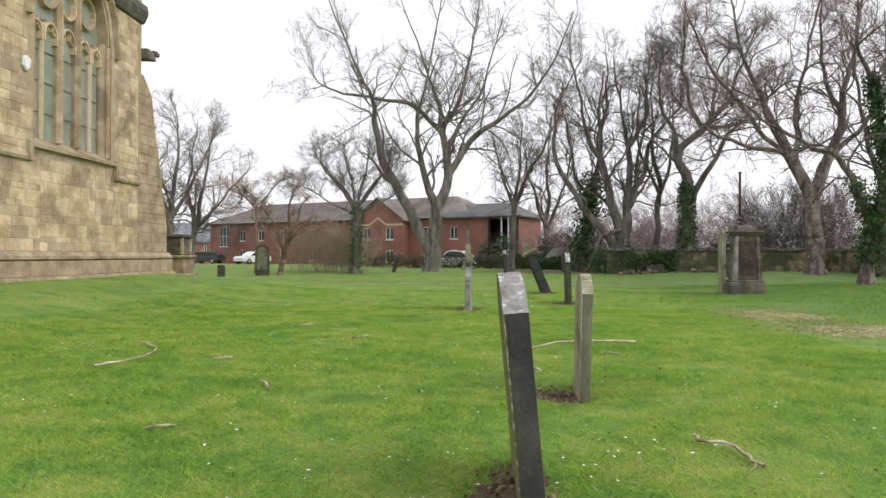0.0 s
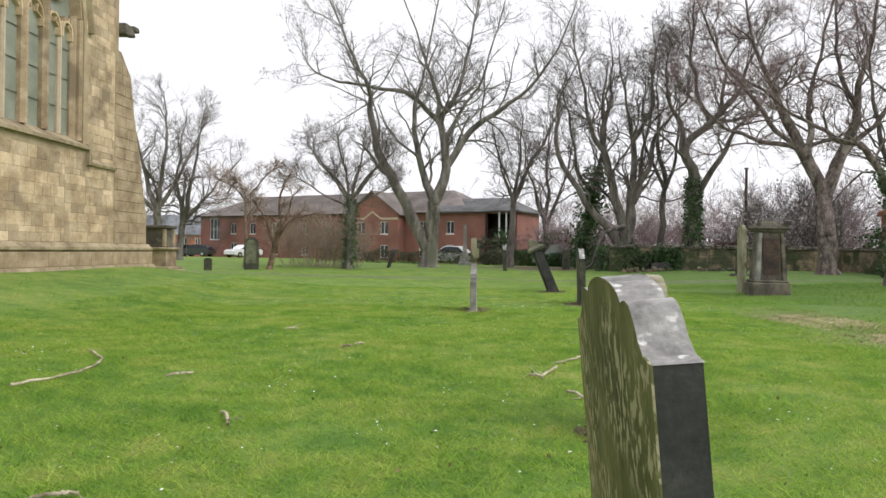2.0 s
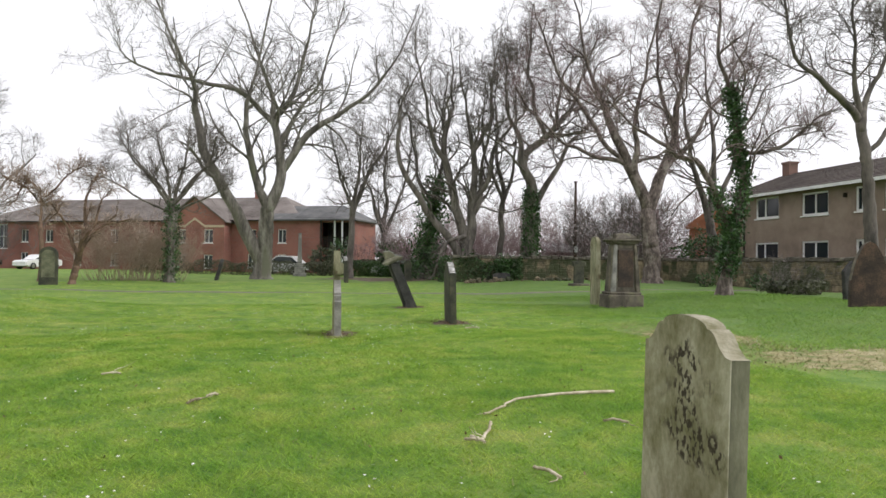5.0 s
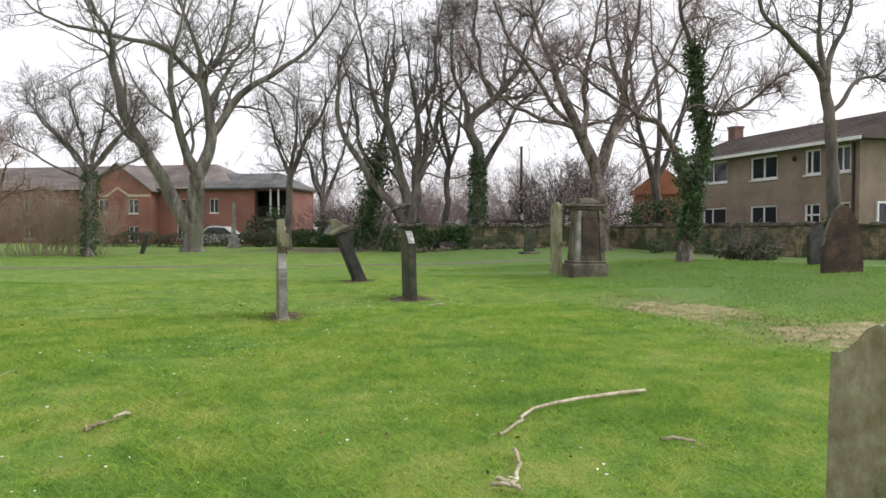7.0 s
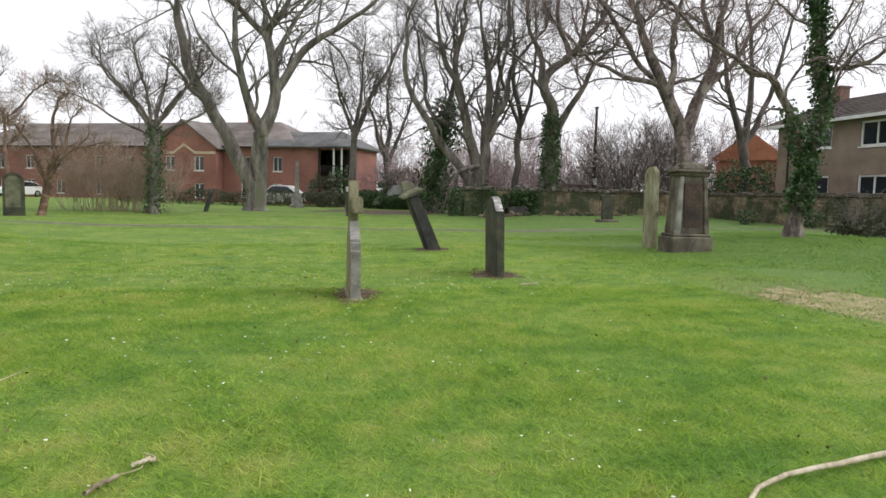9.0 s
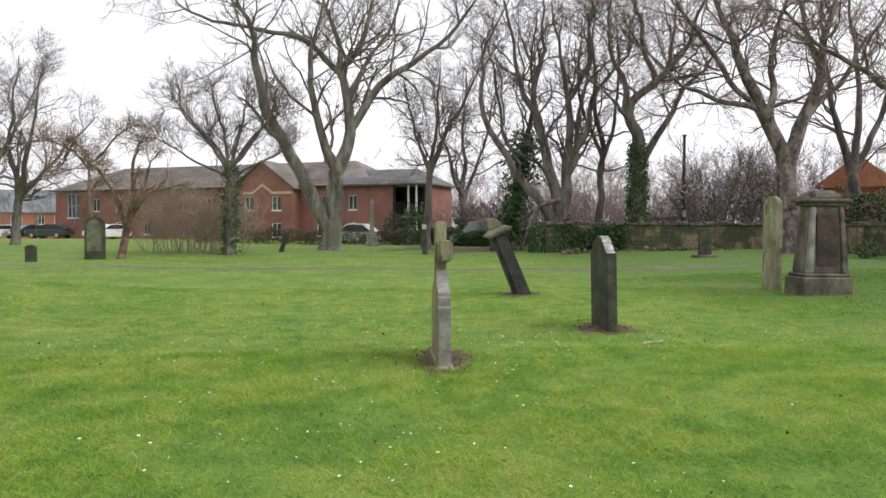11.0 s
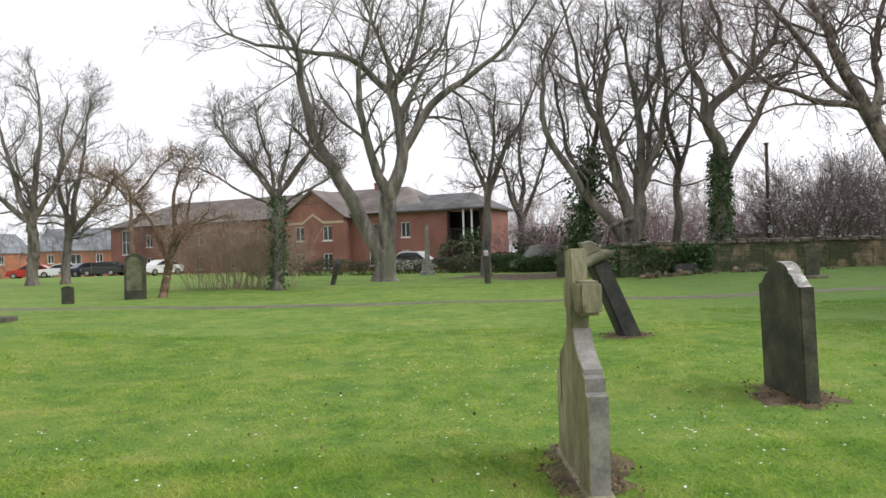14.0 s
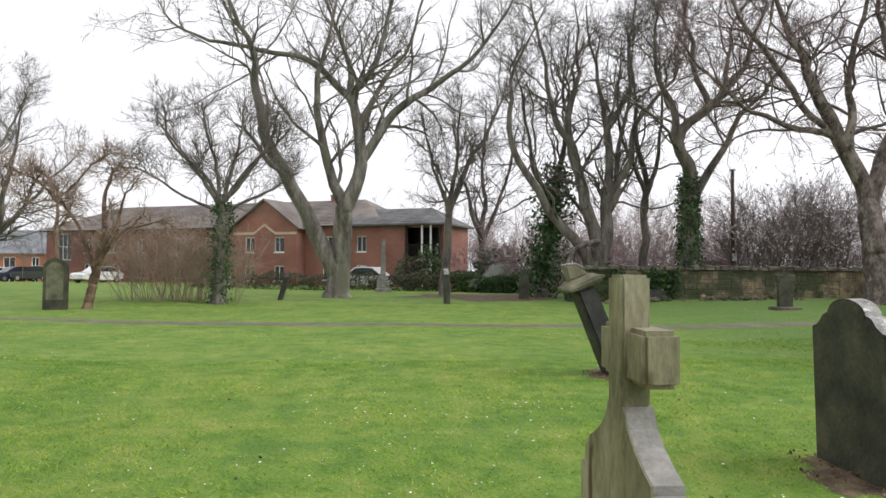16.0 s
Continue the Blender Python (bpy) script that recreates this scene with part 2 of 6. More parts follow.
M["cross"] = material("greenish_sandstone", [(0.14, 0.133, 0.08), (0.265, 0.25, 0.162), (0.42, 0.40, 0.30)], scale=3.2, bump=0.5, bump_scale=35, stretch=(1, 1, 0.4), spots=(4.5, (0.10, 0.07, 0.035), 0.63))
M["moss_panel"] = material("mossy_sunk_panel", [(0.07, 0.075, 0.045), (0.13, 0.135, 0.085), (0.21, 0.205, 0.14)], scale=3, bump=0.5, bump_scale=30)
M["cross_grey"] = material("grey_slate_stone", [(0.135, 0.133, 0.125), (0.225, 0.22, 0.205), (0.33, 0.32, 0.295)], scale=4, bump=0.35, bump_scale=40)
M["tomb"] = material("dark_weathered_sandstone", [(0.04, 0.034, 0.028), (0.095, 0.082, 0.064), (0.19, 0.165, 0.125)], scale=1.8, bump=0.6, bump_scale=28, spots=(2.2, (0.16, 0.15, 0.10), 0.6))
M["redstone"] = material("burnt_red_sandstone", [(0.018, 0.015, 0.014), (0.06, 0.04, 0.03), (0.17, 0.10, 0.065)], scale=1.4, bump=0.5, bump_scale=25)
M["wall_mortar"] = material("earthy_wall_mortar", [(0.09, 0.077, 0.054), (0.19, 0.158, 0.108)], scale=3, bump=0.8)
M["rubble"] = material("rubble_walling", [(0.08, 0.068, 0.046), (0.18, 0.145, 0.095), (0.31, 0.25, 0.16)], scale=2.3, bump=0.9, bump_scale=20, coord="Position", random=0.22, spots=(0.7, (0.06, 0.07, 0.034), 0.50))
M["coping"] = material("dark_coping_stone", [(0.045, 0.04, 0.032), (0.10, 0.09, 0.07), (0.17, 0.155, 0.12)], scale=2, bump=0.6, coord="Position", random=0.25)
M["roof"] = material("brown_concrete_tiles", [(0.10, 0.082, 0.075), (0.165, 0.14, 0.13), (0.22, 0.195, 0.18)], scale=0.5, bump=0.4, bump_scale=8, random=0.12)
M["roof_orange"] = material("orange_clay_tiles", [(0.30, 0.115, 0.06), (0.40, 0.16, 0.085), (0.48, 0.21, 0.12)], scale=0.8, bump=0.4, bump_scale=8)
M["roof_dark"] = material("dark_brown_tiles", [(0.045, 0.034, 0.03), (0.08, 0.062, 0.055), (0.11, 0.09, 0.08)], scale=0.6, bump=0.4, bump_scale=8, random=0.12)
M["slate_dark"] = material("dark_grey_slates", [(0.07, 0.07, 0.072), (0.115, 0.115, 0.118), (0.17, 0.168, 0.17)], scale=0.7, bump=0.4, bump_scale=8)
M["felt"] = material("pale_grey_roof_sheet", [(0.38, 0.38, 0.39), (0.52, 0.52, 0.53)], scale=1.5, rough=0.6, bump=0.2)
M["slate"] = material("grey_slate_roof", [(0.13, 0.14, 0.16), (0.20, 0.215, 0.24), (0.27, 0.285, 0.31)], scale=0.7, bump=0.3, bump_scale=8)
M["render"] = material("brown_pebbledash", [(0.18, 0.135, 0.104), (0.25, 0.192, 0.15), (0.31, 0.245, 0.196)], scale=0.7, bump=0.8, bump_scale=60)
M["white"] = material("white_painted_frame", [(0.68, 0.68, 0.68), (0.82, 0.82, 0.82)], scale=3, rough=0.45, bump=0.05)
M["cream"] = material("cream_stone_band", [(0.45, 0.36, 0.26), (0.60, 0.50, 0.37)], scale=3, bump=0.2)
M["dark_wood"] = material("dark_stained_timber", [(0.018, 0.014, 0.012), (0.045, 0.036, 0.03)], scale=3, bump=0.3)
M["pole"] = material("creosoted_pole", [(0.05, 0.03, 0.022), (0.12, 0.075, 0.055)], scale=3, bump=0.5, stretch=(1, 1, 0.2))
M["glass"] = glassy("window_glass")
# car glass with its pale reflection put into the base colour
M["sheen_glass"] = material("pale_sheen_glass", [(0.26, 0.31, 0.28), (0.40, 0.45, 0.41)], scale=1.5, rough=0.25, bump=0)
# church glass: the overcast sky's reflection is part of this light green
M["lead_glass"] = material("leaded_window_glass", [(0.20, 0.22, 0.175), (0.30, 0.33, 0.27)], scale=1.2, rough=0.3, bump=0.05)
M["wood_pale"] = material("bleached_wood", [(0.19, 0.155, 0.10), (0.42, 0.36, 0.26), (0.66, 0.59, 0.47)], scale=4, bump=0.5, bump_scale=30)
M["petal"] = material("white_petals", [(0.75, 0.74, 0.70), (0.85, 0.85, 0.82)], scale=3, bump=0)
M["dead_leaf"] = material("dead_leaves", [(0.08, 0.05, 0.028), (0.22, 0.15, 0.08)], scale=6, bump=0, random=0.5, island=True)
M["rubber"] = material("tyre_rubber", [(0.015, 0.015, 0.015), (0.03, 0.03, 0.03)], scale=5, bump=0.1)
M["steel"] = material("grey_metal", [(0.35, 0.35, 0.36), (0.5, 0.5, 0.5)], scale=5, rough=0.35, bump=0, metal=0.8)


def brick_material(name, a, b, mortar, scale=1.0):
    m = bpy.data.materials.new(name)
    m.use_nodes = True
    n, l = m.node_tree.nodes, m.node_tree.links
    tc, sep, com = n.new("ShaderNodeTexCoord"), n.new("ShaderNodeSeparateXYZ"), n.new("ShaderNodeCombineXYZ")
    add = n.new("ShaderNodeMath")
    l.new(tc.outputs["Object"], sep.inputs[0])
    l.new(sep.outputs["X"], add.inputs[0])
    l.new(sep.outputs["Y"], add.inputs[1])
    l.new(add.outputs[0], com.inputs["X"])
    l.new(sep.outputs["Z"], com.inputs["Y"])
    br = n.new("ShaderNodeTexBrick")
    br.inputs["Scale"].default_value = 1.0
    br.inputs["Brick Width"].default_value, br.inputs["Row Height"].default_value, br.inputs["Mortar Size"].default_value = 0.225, 0.075, 0.008
    br.inputs["Color1"].default_value, br.inputs["Color2"].default_value, br.inputs["Mortar"].default_value = (*a, 1), (*b, 1), (*mortar, 1)
    l.new(com.outputs[0], br.inputs["Vector"])
    nz = n.new("ShaderNodeTexNoise")
    nz.inputs["Scale"].default_value, nz.inputs["Detail"].default_value = 0.5, 8
    l.new(tc.outputs["Object"], nz.inputs["Vector"])
    mr = n.new("ShaderNodeMapRange")
    mr.inputs["From Min"].default_value, mr.inputs["From Max"].default_value = 0.3, 0.7
    mr.inputs["To Min"].default_value, mr.inputs["To Max"].default_value = 0.75, 1.2
    l.new(nz.outputs["Fac"], mr.inputs["Value"])
    hs = n.new("ShaderNodeHueSaturation")
    l.new(br.outputs["Color"], hs.inputs["Color"])
    l.new(mr.outputs["Result"], hs.inputs["Value"])
    l.new(hs.outputs["Color"], n["Principled BSDF"].inputs["Base Color"])
    n["Principled BSDF"].inputs["Roughness"].default_value = 0.9
    bp = n.new("ShaderNodeBump")
    bp.inputs["Strength"].default_value, bp.inputs["Distance"].default_value = 0.4, 0.01
    l.new(br.outputs["Fac"], bp.inputs["Height"])
    bp.invert = True
    l.new(bp.outputs["Normal"], n["Principled BSDF"].inputs["Normal"])
    return m


M["brick"] = brick_material("red_brick", (0.32, 0.12, 0.095), (0.26, 0.097, 0.08), (0.27, 0.19, 0.155))
M["brick_brown"] = brick_material("brown_brick", (0.24, 0.125, 0.10), (0.19, 0.10, 0.08), (0.25, 0.2, 0.17))
M["brick_orange"] = brick_material("orange_brick", (0.50, 0.17, 0.09), (0.42, 0.14, 0.08), (0.40, 0.28, 0.2))


def paint(name, c, rough=0.25):
    m = material(name, [tuple(v * 0.9 for v in c), c], scale=2, rough=rough, bump=0)
    m.node_tree.nodes["Principled BSDF"].inputs["Coat Weight"].default_value = 0.6
    return m


# ---- helpers for meshes ----
def mesh_of(name, verts, faces, smooth=False):
    me = bpy.data.meshes.new(name)
    me.from_pydata(verts, [], faces)
    if smooth:
        me.shade_smooth()
    return me


def part(name, bm, mat, parent=None, label="", smooth=False):
    """Links a bmesh or a mesh as one object under a thing or a part."""
    if isinstance(bm, bmesh.types.BMesh):
        bmesh.ops.recalc_face_normals(bm, faces=bm.faces)
        me = bpy.data.meshes.new(name)
        bm.to_mesh(me)
        bm.free()
        if smooth:
            me.shade_smooth()
    else:
        me = bm
    me.materials.clear()
    me.materials.append(mat)
    ob = new(name, me)
    if parent is not None:
        ob.parent = parent
    if label:
        ob["label"] = label
    return ob


def empty(name, label="", category="", group="", kind="", at=(0, 0, 0), rz=0.0, rx=0.0, ry=0.0):
    ob = new(name)
    ob.empty_display_size = 0.2
    ob.matrix_world = pose(*at, rx, ry, rz)
    return tagged(ob, label, category, group, kind)


def box(bm, x0, x1, y0, y1, z0, z1, taper=0.0):
    v = []
    for z, t in ((z0, 0.0), (z1, taper)):
        v += [bm.verts.new(p) for p in ((x0 + t, y0 + t, z), (x1 - t, y0 + t, z), (x1 - t, y1 - t, z), (x0 + t, y1 - t, z))]
    for f in ((3, 2, 1, 0), (4, 5, 6, 7), (0, 1, 5, 4), (1, 2, 6, 5), (2, 3, 7, 6), (3, 0, 4, 7)):
        bm.faces.new([v[i] for i in f])
    return v


def boxes(*dims, bevel=0.0, seg=1):
    bm = bmesh.new()
    for d in dims:
        box(bm, *d)
    if bevel:
        bmesh.ops.bevel(bm, geom=bm.edges[:], offset=bevel, segments=seg, affect="EDGES", clamp_overlap=True)
    return bm


def extrude_profile(profile, thick, axis="x", bevel=0.012, seg=2, batter=0.0):
    """A slab of that outline (across, up), thick metres, centred; axis: the way that it is thick."""
    bm = bmesh.new()
    loops = []
    for s in (-0.5, 0.5):
        loop = []
        for u, z in profile:
            d = s * thick * (1 - batter * z)
            loop.append(bm.verts.new((d, u, z) if axis == "x" else (u, d, z)))
        loops.append(loop)
    n = len(profile)
    faces = [bm.faces.new(loops[0]), bm.faces.new(loops[1][::-1])]
    for i in range(n):
        bm.faces.new((loops[0][i], loops[1][i], loops[1][(i + 1) % n], loops[0][(i + 1) % n]))
    bmesh.ops.recalc_face_normals(bm, faces=bm.faces)
    if bevel:
        rim = [e for e in bm.edges if any(f in faces for f in e.link_faces)]
        bmesh.ops.bevel(bm, geom=rim, offset=bevel, segments=seg, affect="EDGES", clamp_overlap=True)
    return bm


def wall_cells(bm, u0, u1, z0, z1, v0, v1, holes):
    """A wall along x with openings (a, b, low, high) right through it, as one closed skin."""
    us = sorted({u0, u1, *[h[0] for h in holes], *[h[1] for h in holes]})
    zs = sorted({z0, z1, *[h[2] for h in holes], *[h[3] for h in holes]})

    def solid(i, k):
        if not (0 <= i < len(us) - 1 and 0 <= k < len(zs) - 1):
            return False
        a, b, c, d = us[i], us[i + 1], zs[k], zs[k + 1]
        return not any(h[0] <= a and b <= h[1] and h[2] <= c and d <= h[3] for h in holes)

    made = {}

    def vert(i, v, k):
        if (i, v, k) not in made:
            made[i, v, k] = bm.verts.new((us[i], v, zs[k]))
        return made[i, v, k]

    for i in range(len(us) - 1):
        for k in range(len(zs) - 1):
            if not solid(i, k):
                continue
            for v in (v0, v1):
                bm.faces.new([vert(i, v, k), vert(i + 1, v, k), vert(i + 1, v, k + 1), vert(i, v, k + 1)])
            for di, dk, e in ((-1, 0, ((i, k), (i, k + 1))), (1, 0, ((i + 1, k), (i + 1, k + 1))), (0, -1, ((i, k), (i + 1, k))), (0, 1, ((i, k + 1), (i + 1, k + 1)))):
                if not solid(i + di, k + dk):
                    (a, c), (b, d) = e
                    bm.faces.new([vert(a, v0, c), vert(b, v0, d), vert(b, v1, d), vert(a, v1, c)])


def smoothstep(a, b, x):
    t = np.clip((np.asarray(x, float) - a) / (b - a), 0, 1)
    return t * t * (3 - 2 * t)


def height(x, y):
    """The lie of the land: nearly level, with banks towards the church and the far wall."""
    x, y = np.asarray(x, float), np.asarray(y, float)
    h = 0.40 * smoothstep(7, 17, x) * (1 - 0.4 * smoothstep(20, 34, y))
    h = h + 0.62 * smoothstep(-4.5, -11.0, x) * (1 - 0.9 * smoothstep(25.2, 30.6, y))
    h = h + 0.15 * smoothstep(36, 48, y) - 1.7 * smoothstep(80, 112, y)
    h = h - 0.08 * np.exp(-((x - 1.85) / 0.55) ** 2 - ((y - 8.1) / 0.7) ** 2)
    h = h + 0.025 * np.sin(x * 0.9 + 0.5 * y) * np.sin(y * 0.7 - 0.3 * x)
    return h


def tubes(lines, sides):
    """Tapered tubes along lines of equal point count. lines: (n, k, 4) places and radii. Returns verts, faces."""
    L = np.asarray(lines, float)
    n, k = L.shape[:2]
    p, r = L[..., :3], L[..., 3]
    d = np.gradient(p, axis=1)
    d /= np.linalg.norm(d, axis=-1, keepdims=True) + 1e-9
    ref = np.where(np.abs(d[:, 0, 2:3]) > 0.9, [[1.0, 0.0, 0.0]], [[0.0, 0.0, 1.0]])
    a = np.zeros_like(d)
    a[:, 0] = np.cross(d[:, 0], ref)
    for j in range(k):
        if j:
            a[:, j] = a[:, j - 1] - d[:, j] * (a[:, j - 1] * d[:, j]).sum(-1, keepdims=True)
        a[:, j] /= np.linalg.norm(a[:, j], axis=-1, keepdims=True) + 1e-9
    b = np.cross(d, a)
    ang = np.arange(sides) * 2 * np.pi / sides
    ring = a[:, :, None] * np.cos(ang)[None, None, :, None] + b[:, :, None] * np.sin(ang)[None, None, :, None]
    v = (p[:, :, None] + ring * r[:, :, None, None]).reshape(-1, 3)
    base = (np.arange(n) * k * sides)[:, None, None] + (np.arange(k - 1) * sides)[None, :, None]
    i = np.arange(sides)
    j = (i + 1) % sides
    f = np.stack([base + i, base + j, base + sides + j, base + sides + i], -1).reshape(-1, 4)
    return v, f


def raw_mesh(name, chunks, smooth=True):
    """One mesh from chunks of (verts, faces) with equal corner counts within a chunk."""
    me = bpy.data.meshes.new(name)
    verts, loops, starts, at, ls = [], [], [], 0, 0
    for v, f in chunks:
        if not len(f):
            continue
        verts.append(v)
        loops.append((f + at).ravel())
        starts.append(ls + np.arange(len(f)) * f.shape[1])
        at += len(v)
        ls += f.size
    verts, loops, starts = np.concatenate(verts), np.concatenate(loops), np.concatenate(starts)
    me.vertices.add(len(verts))
    me.vertices.foreach_set("co", verts.astype(np.float32).ravel())
    me.loops.add(len(loops))
    me.loops.foreach_set("vertex_index", loops.astype(np.int32))
    me.polygons.add(len(starts))
    me.polygons.foreach_set("loop_start", starts.astype(np.int32))
    me.update(calc_edges=True)
    me.validate()
    if smooth:
        me.shade_smooth()
    return me


def leaf_cloud(rng, centers, size, flat=0.0):
    """Small four-cornered leaves at the given centres, turned at random."""
    n = len(centers)
    a = rng.normal(size=(n, 3))
    a /= np.linalg.norm(a, axis=1, keepdims=True)
    b = np.cross(a, rng.normal(size=(n, 3)))
    b /= np.linalg.norm(b, axis=1, keepdims=True) + 1e-9
    s = size * rng.uniform(0.6, 1.4, (n, 1))
    v = np.stack([centers - a * s, centers + b * s * 0.7, centers + a * s, centers - b * s * 0.7], 1).reshape(-1, 3)
    return v, np.arange(n * 4).reshape(-1, 4)

# ---- ground ----
def spaced(edges):
    out = []
    for a, b, s in edges:
        out += list(np.arange(a, b, s))
    return np.array(out + [edges[-1][1]])


gx = spaced([(-420, -60, 30), (-60, -20, 4), (-20, -7, 0.5), (-7, 7, 0.2), (7, 26, 0.5), (26, 60, 4), (60, 421, 30)])
gy = spaced([(-200, -20, 20), (-20, 0, 2), (0, 4, 0.5), (4, 22, 0.2), (22, 52, 0.5), (52, 120, 4), (120, 900, 60)])
GX, GY = np.meshgrid(gx, gy)
gv = np.stack([GX, GY, height(GX, GY)], -1).reshape(-1, 3)
ny, nx = GX.shape
q = (np.arange(ny - 1)[:, None] * nx + np.arange(nx - 1)[None]).ravel()
ground = part("ground", raw_mesh("ground", [(gv, np.stack([q, q + 1, q + nx + 1, q + nx], -1))]), M["lawn"])
tagged(ground, "mown green churchyard lawn, patchy and mossy", "lawn", kind="structure")


def sheet(name, mat, pts, lift=0.012, kind="structure", label="", category=""):
    """A thin draped patch with an uneven rim, rising a little in the middle. pts: rim (x, y)."""
    cx, cy = np.mean(pts, axis=0)
    v, n = [], len(pts)
    for s in (1.0, 0.7, 0.35):
        for x, y in pts:
            px, py = cx + (x - cx) * s, cy + (y - cy) * s
            v.append((px, py, float(height(px, py)) + lift * (0.25 if s == 1 else 1.0 + 0.5 * noise.noise((px * 5, py * 5, 0)))))
    v.append((cx, cy, float(height(cx, cy)) + lift))
    f = []
    for ring in range(2):
        for i in range(n):
            j = (i + 1) % n
            f.append((ring * n + i, ring * n + j, (ring + 1) * n + j, (ring + 1) * n + i))
    f += [(2 * n + i, 2 * n + (i + 1) % n, 3 * n) for i in range(n)]
    ob = part(name, mesh_of(name, v, f, smooth=True), mat)
    return tagged(ob, label, category, kind=kind)


def blob(cx, cy, rx, ry, seed, n=26, rough=0.3, jag=0.0):
    rng = np.random.default_rng(seed)
    ph = rng.uniform(0, 6.28, 4)
    out = []
    for i in range(n):
        a = 2 * math.pi * i / n
        s = 1 + rough * (0.5 * math.sin(2 * a + ph[0]) + 0.35 * math.sin(3 * a + ph[1]) + 0.3 * math.sin(5 * a + ph[2]) + 0.25 * math.sin(9 * a + ph[3])) + jag * rng.normal()
        out.append((cx + rx * s * math.cos(a), cy + ry * s * math.sin(a)))
    return out


# narrow asphalt path across the lawn
pv, pf = [], []
xs_path = np.arange(-40, 24.1, 1.0)
for i, x in enumerate(xs_path):
    yc = 34.6 - 0.11 * x + 0.15 * math.sin(x * 0.35)
    for k, off in enumerate((-0.55, -0.2, 0.2, 0.55)):
        wob = 0.07 * noise.noise((x * 0.9, off * 7, 3))
        y = yc + off + wob
        pv.append((x, y, float(height(x, y)) + (0.016 if abs(off) < 0.5 else 0.004)))
    if i:
        for k in range(3):
            a = (i - 1) * 4 + k
            pf.append((a, a + 4, a + 5, a + 1))
path = part("path", mesh_of("path", pv, pf, True), M["asphalt"])
tagged(path, "narrow worn grey asphalt path through the lawn", "path", kind="structure")


def path_y(x):
    return 34.6 - 0.11 * x


BARE = [(0.76, 17.93, 0.33, 0.72), (3.42, 20.08, 0.38, 0.62), (1.80, 7.98, 0.26, 0.46), (1.2, 5.05, 0.22, 0.6), (3.28, 25.25, 0.5, 0.42)]
for i, (cx, cy, rx, ry) in enumerate(BARE):
    sheet("bare_earth", M["soil"], blob(cx, cy, rx, ry, 10 + i, 64, 0.3, 0.09), 0.016, label="dark bare earth round the foot of a gravestone", category="soil")
STRAW = [(7.5, 16.7, 0.95, 2.2), (7.9, 13.7, 1.8, 1.0)]
for i, (cx, cy, rx, ry) in enumerate(STRAW):
    sheet("dry_grass_patch", M["straw"], blob(cx, cy, rx * 0.72, ry * 0.72, 30 + i, 70, 0.5, 0.06), 0.008, label="straw-coloured patch of dead grass", category="dry grass")
sheet("leaf_litter", M["soil"], blob(5.4, 51.0, 4.6, 4.0, 50, 60, 0.3, 0.06), 0.03, label="brown bare earth and leaf litter below the trees", category="soil")


# ---- trees ----
def resample(points, k, rng, wob=0.0):
    """k places and radii along a rounded line through points (x, y, z, r)."""
    P = np.array(points, float)
    P = np.vstack([2 * P[0] - P[1], P, 2 * P[-1] - P[-2]])
    seg = len(points) - 1
    out = []
    for t in np.linspace(0, seg, k):
        i = min(int(t), seg - 1)
        u = t - i
        a, b, c, d = P[i], P[i + 1], P[i + 2], P[i + 3]
        out.append(0.5 * (2 * b + (c - a) * u + (2 * a - 5 * b + 4 * c - d) * u * u + (3 * b - a - 3 * c + d) * u ** 3))
    out = np.array(out)
    out[1:-1, :3] += rng.normal(size=(k - 2, 3)) * wob
    out[:, 3] = np.maximum(out[:, 3], 0.012)
    return out


def sprout(rng, parents, count, angle, length, ratio, k, wander, up, first=0.3, rmin=0.006, gain=None):
    """Side shoots on the parent lines, more of them towards the tips."""
    n, K = parents.shape[:2]
    idx = np.repeat(np.arange(n), count)
    t = np.clip(first + (1 - first) * rng.uniform(0, 1, n * count) ** 0.8, 0, 0.999)
    s = t * (K - 1)
    i = s.astype(int)
    u = (s - i)[:, None]
    a, b = parents[idx, i], parents[idx, np.minimum(i + 1, K - 1)]
    here = a * (1 - u) + b * u
    d = b[:, :3] - a[:, :3]
    d /= np.linalg.norm(d, axis=1, keepdims=True) + 1e-9
    perp = np.cross(d, rng.normal(size=d.shape))
    perp /= np.linalg.norm(perp, axis=1, keepdims=True) + 1e-9
    ang = np.radians(rng.uniform(angle * 0.6, angle * 1.3, len(d)))[:, None]
    d = d * np.cos(ang) + perp * np.sin(ang)
    d[:, 2] += up
    ln = (length * rng.uniform(0.5, 1.25, len(d)) * (1.1 - 0.5 * t))[:, None]
    if gain is not None:
        ln *= gain[idx][:, None]
    out = np.zeros((len(d), k, 4))
    out[:, 0] = here
    p = here[:, :3].copy()
    r0 = np.maximum(here[:, 3] * ratio * rng.uniform(0.7, 1.1, len(d)), rmin)
    for j in range(1, k):
        d = d + rng.normal(size=d.shape) * wander
        d[:, 2] += up * 0.5
        d /= np.linalg.norm(d, axis=1, keepdims=True)
        p = p + d * ln / (k - 1)
        out[:, j, :3] = p
    out[:, :, 3] = r0[:, None] * np.linspace(1, 0.35, k)[None]
    out[:, 0, 3] = r0
    return out


